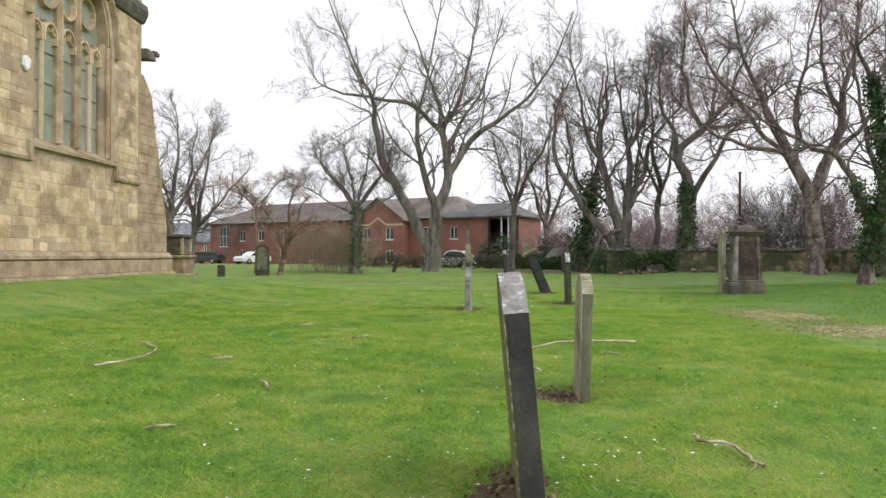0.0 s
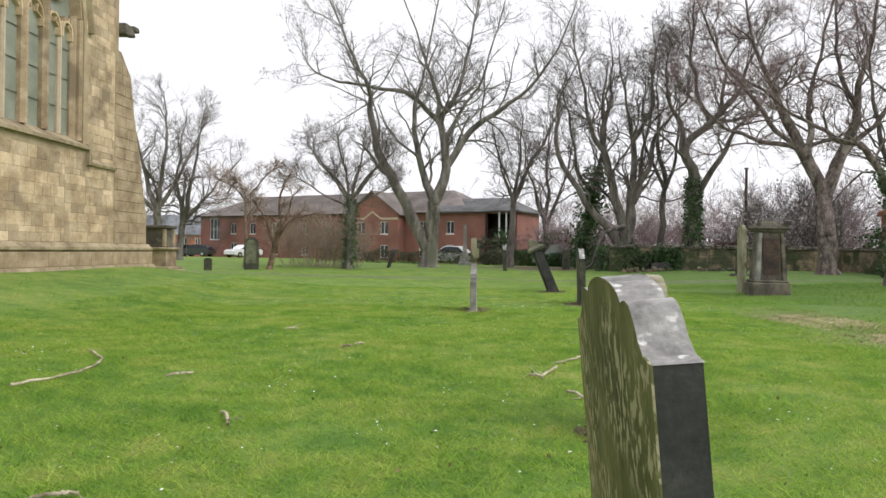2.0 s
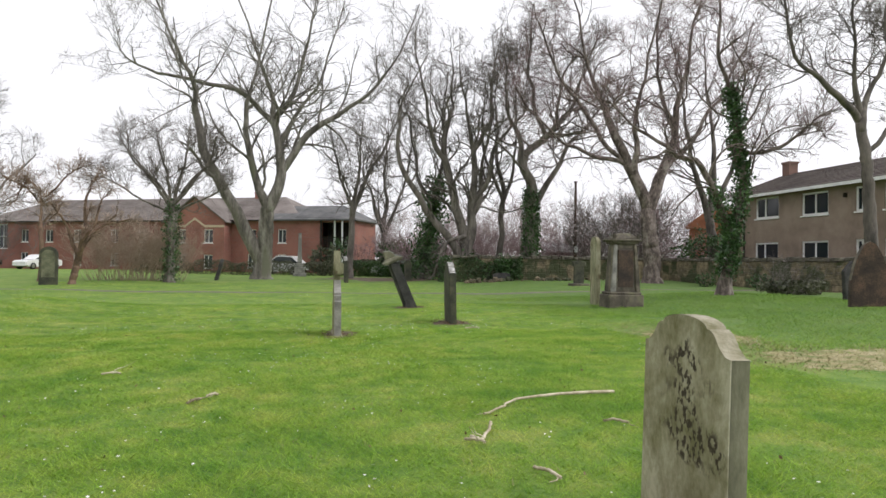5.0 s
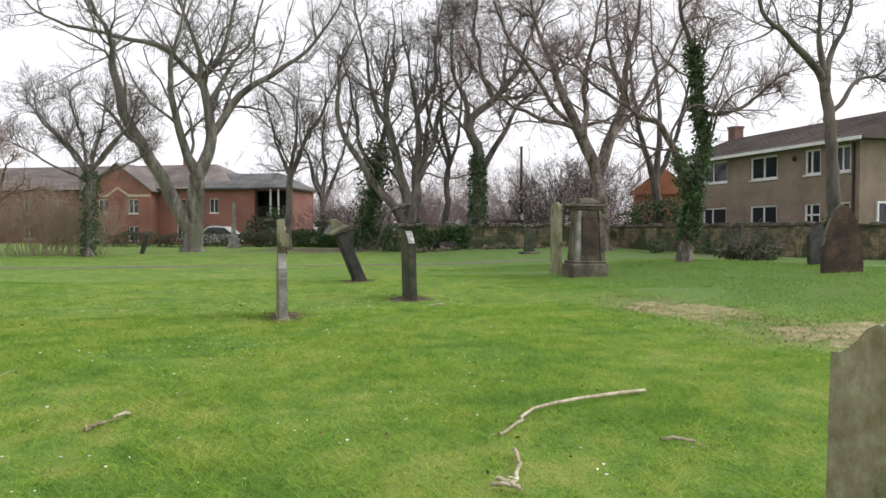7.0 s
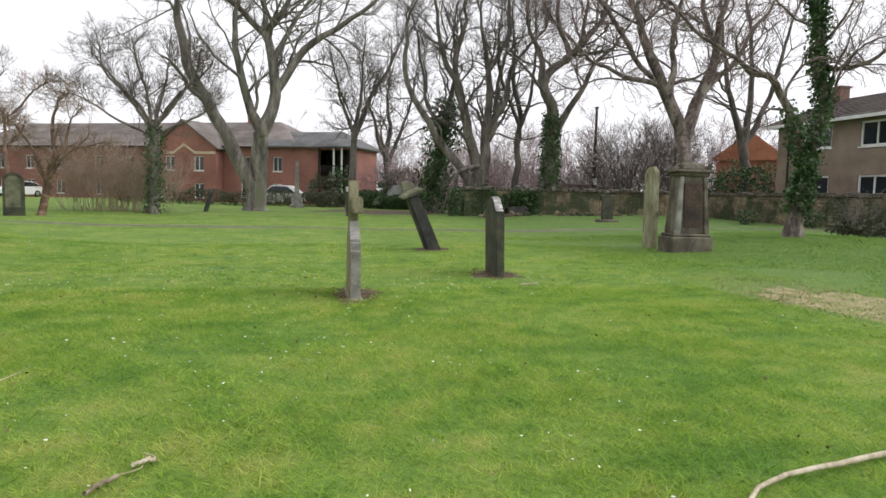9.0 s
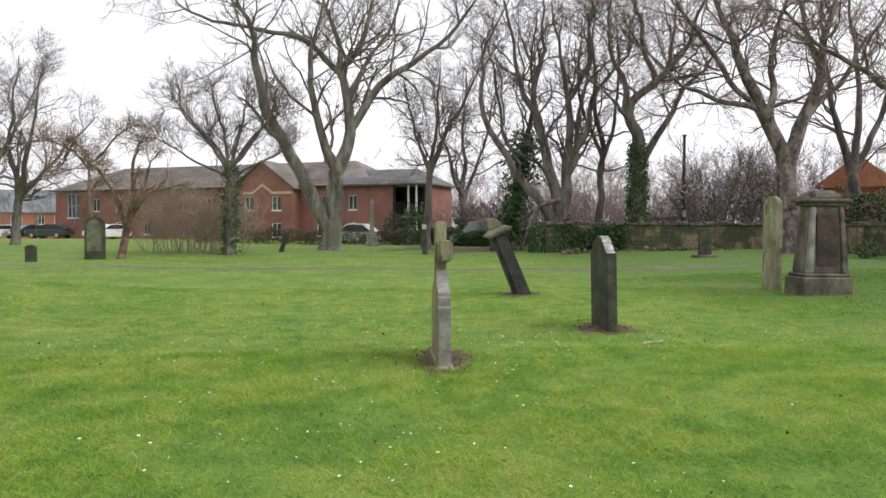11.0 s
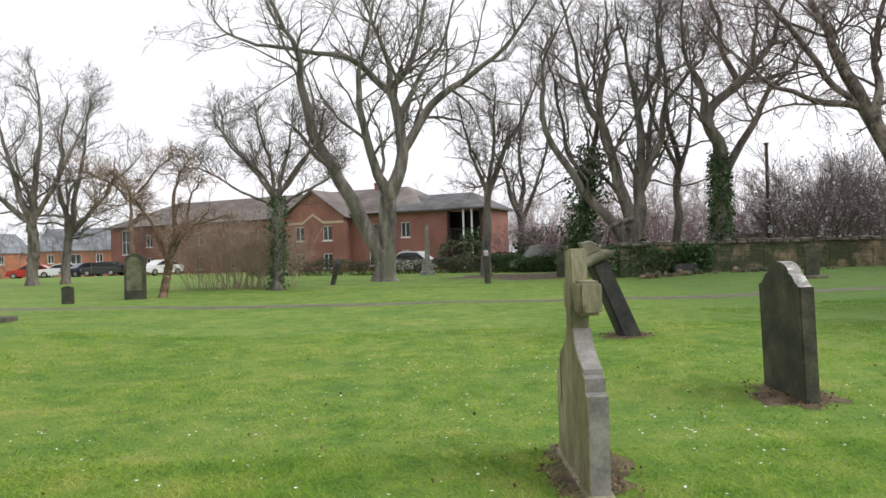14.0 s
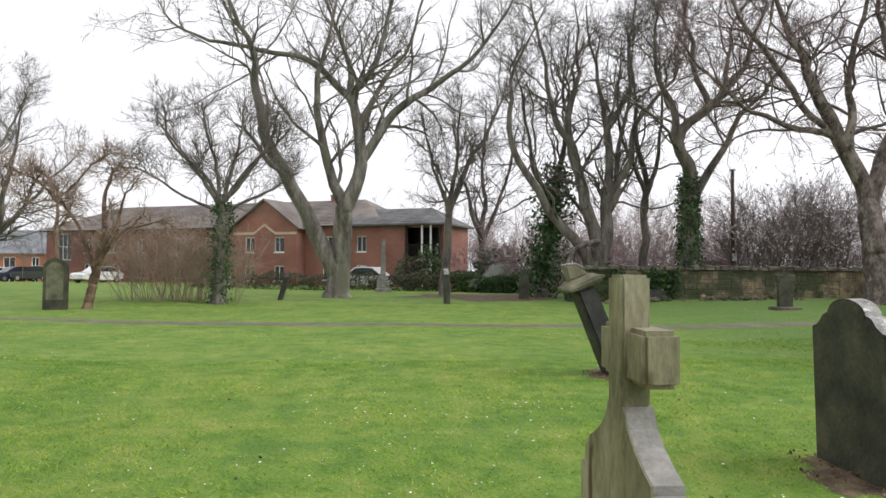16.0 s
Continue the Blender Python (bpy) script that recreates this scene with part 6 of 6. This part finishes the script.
# ---- parked cars ----
def car(label, at, rz, colour, length=4.2, tall=1.45, glass="glass"):
    """A hatchback: body, glass, wheels, lamps. Its length runs along x."""
    o = empty("car", label, "car", group="parked cars", at=(at[0], at[1], float(height(*at))), rz=rz)
    L = length / 2
    low = [(-L, 0.35), (-L + 0.05, 0.72), (-L + 0.25, 0.86), (-L * 0.45, 0.94), (L * 0.35, 0.96), (L * 0.78, 0.98), (L, 0.85), (L, 0.38), (L * 0.75, 0.22), (-L * 0.75, 0.22)]
    top = [(-L * 0.5, 0.94), (-L * 0.16, tall - 0.06), (0.1 * L, tall), (L * 0.55, tall - 0.04), (L * 0.93, 0.97)]
    pt = paint("car_paint", colour)
    part("body", extrude_profile(low, 1.72, "y", 0.06, 3), pt, o)
    part("roof", extrude_profile([(u, z) for u, z in top], 1.42, "y", 0.05, 2), pt, o)
    part("side_glass", extrude_profile([(u * 0.93 + 0.04, 0.97 + (z - 0.97) * 0.86 if z > 0.97 else 0.965) for u, z in top], 1.45, "y", 0.0), M[glass], o)
    part("windscreen", extrude_profile([(u * 1.01 - 0.01, z * 0.99 - 0.01) for u, z in top], 1.28, "y", 0.0), M[glass], o)
    for sx in (-0.62, 0.62):
        for sy in (-1, 1):
            w = bmesh.new()
            bmesh.ops.create_cone(w, cap_ends=True, segments=20, radius1=0.31, radius2=0.31, depth=0.2, matrix=Matrix.Translation((sx * L, sy * 0.8, 0.31)) @ Matrix.Rotation(radians(90), 4, "X"))
            wheel = part("wheel", w, M["rubber"], o)
            r = bmesh.new()
            bmesh.ops.create_cone(r, cap_ends=True, segments=16, radius1=0.19, radius2=0.17, depth=0.03, matrix=Matrix.Translation((sx * L, sy * 0.905, 0.31)) @ Matrix.Rotation(radians(90), 4, "X"))
            part("rim", r, M["steel"], wheel)
    for sy in (-0.62, 0.62):
        part("headlight", boxes((-L - 0.015, -L + 0.1, sy - 0.17, sy + 0.17, 0.58, 0.72), bevel=0.02), M["white"], o)
        part("tail_light", boxes((L - 0.1, L + 0.015, sy - 0.12, sy + 0.12, 0.62, 0.86), bevel=0.02), M["redstone"], o)
    return o


car("red hatchback parked at the far kerb", (-41.5, 85.5), 12, (0.45, 0.02, 0.02))
car("white hatchback parked at the far kerb", (-38.2, 85.0), 20, (0.75, 0.75, 0.76))
car("dark blue hatchback parked at the far kerb", (-35.2, 83.8), 55, (0.03, 0.035, 0.06))
car("dark grey hatchback parked at the far kerb", (-32.4, 82.4), -10, (0.035, 0.04, 0.045))
car("white car parked behind the small trees", (-24.9, 77.2), 62, (0.75, 0.75, 0.76))
car("white car parked behind the hedge", (-1.5, 65.4), -26, (0.75, 0.75, 0.76), 4.2, 1.62)
car("silver car parked beyond the low hedge", (7.4, 58.6), 5, (0.42, 0.44, 0.42), 4.2, 1.85, "sheen_glass")

# ---- fallen branches and litter on the lawn ----
def fallen_branch(label, pts, r, seed, forks=4, mat="wood_pale"):
    rng = np.random.default_rng(seed)
    P = [(x, y, float(height(x, y)) + 0.03 + z, r * (1 - 0.6 * i / (len(pts) - 1))) for i, (x, y, z) in enumerate(pts)]
    o = empty("fallen_branch", label, "branch", group="fallen branches")
    line = resample(P, 16, rng, r * 0.5)[None]
    part("stem", raw_mesh("stem", [tubes(line, 8)]), M[mat], o)
    side = sprout(rng, line, forks, 45, 0.4, 0.5, 5, 0.25, -0.05, 0.3, 0.003)
    side[:, :, 2] = np.maximum(side[:, :, 2], 0.02)
    for s in side:
        part("side_twig", raw_mesh("side_twig", [tubes(s[None], 5)]), M[mat], o)
    return o


fallen_branch("long bleached fallen branch on the lawn", [(3.32, 11.64, 0.0), (2.78, 11.47, 0.02), (2.37, 11.40, 0.02), (2.03, 11.20, 0.01), (1.89, 11.05, 0), (1.69, 10.88, -0.01)], 0.018, 1, 2)
fallen_branch("thin curved fallen branch on the lawn", [(-3.3, 8.8, 0.02), (-3.2, 9.2, 0.0), (-3.1, 9.72, 0.02), (-3.3, 10.25, 0.02), (-3.87, 11.0, 0.0)], 0.015, 2, 1)
fallen_branch("knobbly fallen stick near the gravestone", [(2.53, 6.30, 0.02), (2.54, 6.16, 0.02), (2.70, 6.15, 0.01), (2.74, 5.91, 0.0), (2.77, 5.70, 0.0)], 0.012, 3, 2)
fallen_branch("small bleached stick lying in the grass", [(1.66, 10.55, 0.0), (1.58, 10.31, 0.02), (1.45, 10.07, 0.0), (1.38, 10.14, 0.0)], 0.010, 4, 1)
for k, (x0, y0, x1, y1, r) in enumerate([(1.60, 9.29, 1.71, 9.07, 0.007), (2.65, 10.46, 2.84, 10.35, 0.007), (-1.0, 11.87, -0.9, 12.04, 0.009), (-0.86, 12.16, -0.75, 12.23, 0.008), (-2.25, 9.54, -2.08, 9.76, 0.008),
                                         (-1.19, 8.2, -1.01, 7.84, 0.008), (3.39, 18.56, 3.73, 18.71, 0.009), (1.31, 10.06, 1.45, 9.96, 0.007), (-1.5, 6.4, -1.3, 6.5, 0.007), (-2.2, 13.5, -2.0, 13.55, 0.007)]):
    fallen_branch("short broken twig in the grass", [(x0, y0, 0.0), (x0 * 0.6 + x1 * 0.4 + 0.02, y0 * 0.6 + y1 * 0.4, 0.012), (x1, y1, 0.0)], r, 20 + k, 1)

rng = np.random.default_rng(90)


def scatter(n, x0, x1, y0, y1):
    x, y = rng.uniform(x0, x1, n), rng.uniform(y0, y1, n)
    return x, y


# daisies and scraps of white
cx, cy = scatter(90, -8, 10, 4, 32)
for k in range(100):
    cx, cy = np.append(cx, rng.normal() * 2.2), np.append(cy, rng.uniform(5, 24))
px, py = [], []
for a, b in zip(cx, cy):
    m = rng.integers(4, 15)
    px += list(a + rng.normal(size=m) * 0.35)
    py += list(b + rng.normal(size=m) * 0.35)
px, py = np.array(px), np.array(py)
pc = np.stack([px, py, height(px, py) + 0.035], 1)
dv, df = leaf_cloud(rng, pc, 0.0135)
dv[:, 2] = np.repeat(pc[:, 2], 4) + (dv[:, 2] - np.repeat(pc[:, 2], 4)) * 0.4
daisies = part("daisies", raw_mesh("daisies", [(dv, df)], False), M["petal"])
tagged(daisies, "tiny white daisies and scraps scattered in the grass", "flowers", kind="stuff")
lx, ly = scatter(420, -6, 8, 3.5, 28)
lc2 = np.stack([lx, ly, height(lx, ly) + 0.03], 1)
near = []
for cx0, cy0, rx0, ry0 in BARE:
    k = 150
    a = rng.uniform(0, 6.283, k)
    s = rng.uniform(0.2, 1.15, k)
    bx, by = cx0 + rx0 * s * np.cos(a), cy0 + ry0 * s * np.sin(a)
    near.append(np.stack([bx, by, height(bx, by) + 0.03], 1))
lc2 = np.concatenate([lc2, *near])
leaves = part("dead_leaves", raw_mesh("dead_leaves", [leaf_cloud(rng, lc2, 0.016)], False), M["dead_leaf"])
tagged(leaves, "small brown dead leaves in the grass", "leaves", kind="stuff")
# loose rubble along the foot of the far wall
rb2 = bmesh.new()
for i in range(46):
    x = rng.uniform(9.6, 18.5)
    y = 43.9 + rng.normal() * 0.25
    s = rng.uniform(0.08, 0.22)
    m = Matrix.Translation((x, y, float(height(x, y)) + s * 0.25)) @ Euler(rng.uniform(0, 3, 3)).to_matrix().to_4x4() @ Matrix.Diagonal((s * 1.4, s, s * 0.7, 1))
    bmesh.ops.create_icosphere(rb2, subdivisions=1, radius=1.0, matrix=m)
rubble = part("rubble", rb2, M["rubble"])
tagged(rubble, "loose stones along the foot of the wall", "stones", kind="stuff")

# ---- grass blades ----
def grass(name, n, x0, x1, y0, y1, hmin, hmax, width, keep, mat="blade", label="short green grass blades of the lawn", bare=True):
    x, y = scatter(n, x0, x1, y0, y1)
    tuft = 0.5 + 0.5 * np.sin(x * 2.1 + 1.7 * np.sin(y * 1.3)) * np.sin(y * 1.9 + 1.3 * np.sin(x * 1.1))
    ok = keep(x, y)
    for cx0, cy0, rx0, ry0 in BARE if bare else ():
        ok &= ((x - cx0) / rx0) ** 2 + ((y - cy0) / ry0) ** 2 > rng.uniform(0.1, 1.0, n)
    for cx0, cy0, rx0, ry0 in STRAW if bare else ():
        ok &= (((x - cx0) / rx0) ** 2 + ((y - cy0) / ry0) ** 2 > rng.uniform(0.4, 1.2, n)) | (rng.random(n) < 0.3)
    ok &= np.abs(y - path_y(x)) > rng.uniform(0.1, 0.75, n)
    x, y, tuft = x[ok], y[ok], tuft[ok]
    n = len(x)
    h = (hmin + (hmax - hmin) * rng.random(n) ** 1.6) * (0.65 + 0.7 * tuft)
    a = rng.uniform(0, 6.283, n)
    w = width * rng.uniform(0.6, 1.3, n)
    lean = h * rng.uniform(0.9, 3.0, n)
    b = a + rng.uniform(-1.2, 1.2, n) + 1.57
    z = height(x, y) - 0.004
    v = np.zeros((n, 3, 3))
    v[:, 0] = np.stack([x - np.cos(a) * w, y - np.sin(a) * w, z], 1)
    v[:, 1] = np.stack([x + np.cos(a) * w, y + np.sin(a) * w, z], 1)
    v[:, 2] = np.stack([x + np.cos(b) * lean, y + np.sin(b) * lean, z + h], 1)
    nrm = np.cross(v[:, 1] - v[:, 0], v[:, 2] - v[:, 0])
    turn = 0.6 * nrm[:, 2] - nrm[:, 1] < 0
    v[turn] = v[turn][:, ::-1]
    me = raw_mesh(name, [(v.reshape(-1, 3), np.arange(n * 3).reshape(-1, 3))], False)
    ob = part(name, me, M[mat])
    return tagged(ob, label, "grass", kind="stuff")


grass("grass", 620000, -7.0, 6.5, 4.2, 18.5, 0.018, 0.055, 0.0036, lambda x, y: np.abs(x - 0.2) < (1.8 + 0.7 * np.minimum(y - 3.2, 7.5)) * rng.uniform(0.8, 1.15, len(x)))
grass("grass", 150000, -7.5, 8.5, 18.5, 27.0, 0.012, 0.036, 0.006, lambda x, y: np.abs(x) < 9)
grass("coarse_grass", 70000, 6.5, 17.0, 10.0, 30.0, 0.035, 0.085, 0.007, lambda x, y: x + 2 * np.sin(y * 0.9) > 8.2, label="coarse dark green grass on the bank")
grass("dry_grass", 34000, 5.2, 10.6, 11.0, 20.0, 0.02, 0.07, 0.006, lambda x, y: (((x - 7.5) / 0.95) ** 2 + ((y - 16.7) / 2.2) ** 2 < rng.uniform(0.1, 1.8, len(x))) | (((x - 7.9) / 1.8) ** 2 + ((y - 13.7) / 1.0) ** 2 < rng.uniform(0.1, 1.8, len(x))), "straw", "withered straw-coloured grass stems", False)
grass("grass_tufts", 60000, -5.0, 5.5, 4.5, 17.0, 0.05, 0.10, 0.0042, lambda x, y: np.sin(x * 4.3 + 2 * np.sin(y * 1.7)) * np.sin(y * 3.9 + 2 * np.sin(x * 1.3)) > 0.72, label="longer tufts of grass in the lawn")
grass("dry_grass", 14000, -5.0, 6.0, 4.5, 22.0, 0.02, 0.05, 0.004, lambda x, y: np.sin(x * 3.1 + y) * np.sin(y * 2.3 - x) > 0.35, "straw", "withered straw-coloured grass stems")
grass("grass", 200000, -12, 17, 8.0, 44.0, 0.010, 0.03, 0.009, lambda x, y: (np.abs(x - 0.2) > 6.2) | (y > 26.5))

# ---- stones of the church and of the boundary wall ----
def block_mesh(name, seed, chamfer=0.08):
    """A rough-hewn block from -0.5 to 0.5 across and up, its face at y 0 turned to -y."""
    r = np.random.default_rng(seed)
    f = [(x * (0.5 - chamfer * 0.25), 0.0 + r.uniform(-0.15, 0.0), z * (0.5 - chamfer * 0.5)) for x, z in ((-1, -1), (1, -1), (1, 1), (-1, 1))]
    b = [(x * 0.5, 1.0, z * 0.5) for x, z in ((-1, -1), (1, -1), (1, 1), (-1, 1))]
    m = [(x * 0.5, 0.45, z * 0.5) for x, z in ((-1, -1), (1, -1), (1, 1), (-1, 1))]
    v = f + m + b
    faces = [(0, 1, 2, 3)]
    for k in (0, 4):
        for i in range(4):
            j = (i + 1) % 4
            faces.append((k + i, k + 4 + i, k + 4 + j, k + j)[::-1])
    me = mesh_of(name, v, faces)
    return me


def course_stones(seed, u0, u1, z0, z1, skip, hmin, hmax, lmin, lmax, top=None):
    r = np.random.default_rng(seed)
    z = z0
    while z < z1 - 0.05:
        h = min(r.uniform(hmin, hmax), z1 - z)
        u = u0 - r.uniform(0, lmin)
        while u < u1:
            ln = r.uniform(lmin, lmax)
            a, b = max(u, u0), min(u + ln, u1)
            if b - a > 0.06 and not skip(a, b, z, z + h):
                yield (a + b) / 2, z + h / 2, b - a, h
            u += ln
        z += h


BLOCKS = [block_mesh("ashlar_block", s) for s in range(5)]
for me in BLOCKS:
    me.materials.append(M["ashlar"])


def place_stone(name, meshes, parent, m, r, rest):
    me = meshes[int(r.integers(len(meshes)))]
    if rest is None:
        o = new(name, me)
        o.parent = parent
        o.matrix_basis = m
    else:
        rest.append((me, m))


def joined(name, rest, mat, parent):
    verts, faces = [], []
    for me, m in rest:
        n = len(verts)
        verts += [tuple(m @ p.co) for p in me.vertices]
        faces += [tuple(n + i for i in p.vertices) for p in me.polygons]
    return tagged(part(name, mesh_of(name, verts, faces), mat, parent), kind="stuff")


def in_window(a, b, z, t):
    if b < WIN0 - 0.06 or a > WIN1 + 0.06 or t < SILL - 0.12:
        return False
    if z > SPRING:
        c = min(abs(a - YC), abs(b - YC))
        return z < arch_z(YC + min(c, HALF)) + 0.3 and c < HALF + 0.1
    return True


TURN = Matrix.Rotation(radians(90), 4, "Z")
rc = np.random.default_rng(5)
count, rest = 0, []
panels, edge = [], 24.70
while edge > 8.0:
    step = rc.uniform(0.7, 3.2)
    panels.append((max(edge - step, 8.0), edge))
    edge -= step


def wall_stones():
    for k, (a, b) in enumerate(panels):
        yield from course_stones(300 + k, a, b, 1.48, 9.78, in_window, 0.16, 0.40, 0.22, 0.72)


for u, z, ln, h in wall_stones():
    deep = 0.006 + rc.uniform(0, 0.007)
    m = Matrix.Translation((WX + deep, u, z)) @ TURN @ Matrix.Diagonal((ln - 0.007, 0.016, h - 0.007, 1))
    own = u > 17.2 and count < 290
    count += own
    place_stone("stone", BLOCKS, church, m, rc, None if own else rest)
for u, z, ln, h in course_stones(4, 8.0, 27.2, 0.76, 1.2, lambda *a: False, 0.43, 0.45, 0.6, 1.3):
    m = Matrix.Translation((WX + 0.132, u, z)) @ TURN @ Matrix.Diagonal((ln - 0.010, 0.03, h - 0.010, 1))
    place_stone("stone", BLOCKS, church, m, rc, rest)


for z in np.arange(1.48, 7.6, 0.36):
    edge = float(np.interp(z + 0.36, [0.2, 1.4, 2.6, 3.9, 4.2, 6.1, 7.3, 8.0], [27.02, 27.02, 27.0, 26.62, 26.6, 26.0, 25.75, 25.1])) - 0.02
    cuts = [24.72, 24.72 + (edge - 24.72) * rc.uniform(0.3, 0.7), edge]
    for a, b in zip(cuts, cuts[1:]):
        m = Matrix.Translation((WX + 0.012 + rc.uniform(0, 0.008), (a + b) / 2, z + 0.18)) @ TURN @ Matrix.Diagonal((b - a - 0.010, 0.03, 0.350, 1))
        place_stone("stone", BLOCKS, church, m, rc, rest)
joined("stonework", rest, M["ashlar"], church)

# boundary wall of rubble stone with rough coping
RUB = [block_mesh("rubble_block", 20 + s, 0.25) for s in range(5)]
for me in RUB:
    me.materials.append(M["rubble"])
COP = [block_mesh("coping_block", 30 + s, 0.3) for s in range(4)]
for me in COP:
    me.materials.append(M["coping"])
bw = empty("boundary_wall", "old rubble stone boundary wall with dark rough coping", "wall", kind="structure")
part("core", boxes((9.0, 22.8, 45.03, 45.37, -0.3, 1.62), (22.83, 23.17, 6.0, 45.37, -0.3, 1.58)), M["wall_mortar"], bw)
count, rest, rest_c = 0, [], []
rw = np.random.default_rng(6)
def rubble_stones(seed, u0, u1, top):
    r = np.random.default_rng(seed)
    while u0 < u1:
        e = min(u1, u0 + r.uniform(0.35, 0.9))
        yield from course_stones(seed + int(u0 * 10), u0, e, 0.0, top, lambda *a: False, 0.07, 0.30, 0.12, 0.55)
        u0 = e


for u, z, ln, h in rubble_stones(700, 9.0, 22.8, 1.62):
    m = Matrix.Translation((u, 45.012 - rw.uniform(0, 0.03), z)) @ Matrix.Rotation(rw.uniform(-0.07, 0.07), 4, "Y") @ Matrix.Diagonal((ln - 0.008, 0.035, h - 0.008, 1))
    place_stone("stone", RUB, bw, m, rw, rest)
for u, z, ln, h in rubble_stones(800, -45.0, -6.0, 1.58):
    m = Matrix.Translation((22.812 - rw.uniform(0, 0.03), -u, z)) @ Matrix.Rotation(radians(-90), 4, "Z") @ Matrix.Rotation(rw.uniform(-0.07, 0.07), 4, "Y") @ Matrix.Diagonal((ln - 0.008, 0.035, h - 0.008, 1))
    own = 26.0 < -u < 38.0 and count < 260
    count += own
    place_stone("stone", RUB, bw, m, rw, None if own else rest)
joined("stonework", rest, M["rubble"], bw)
u = 9.0
while u < 22.5:
    ln, tall = rw.uniform(0.16, 0.62), rw.uniform(0.10, 0.26)
    m = Matrix.Translation((u + ln / 2, 44.95 + rw.uniform(-0.03, 0.03), 1.62 + tall / 2)) @ Matrix.Rotation(rw.uniform(-0.06, 0.06), 4, "Y") @ Matrix.Diagonal((ln - 0.015, 0.5, tall, 1))
    u += ln
    place_stone("coping_stone", COP, bw, m, rw, rest_c)
y = 6.0
while y < 44.8:
    ln, tall = rw.uniform(0.18, 0.55), rw.uniform(0.10, 0.24)
    m = Matrix.Translation((22.75 + rw.uniform(-0.03, 0.03), y + ln / 2, 1.58 + tall / 2)) @ Matrix.Rotation(radians(-90), 4, "Z") @ Matrix.Rotation(rw.uniform(-0.06, 0.06), 4, "Y") @ Matrix.Diagonal((ln - 0.015, 0.5, tall, 1))
    y += ln
    place_stone("coping_stone", COP, bw, m, rw, None if 26 < y < 40 else rest_c)
joined("coping", rest_c, M["coping"], bw)
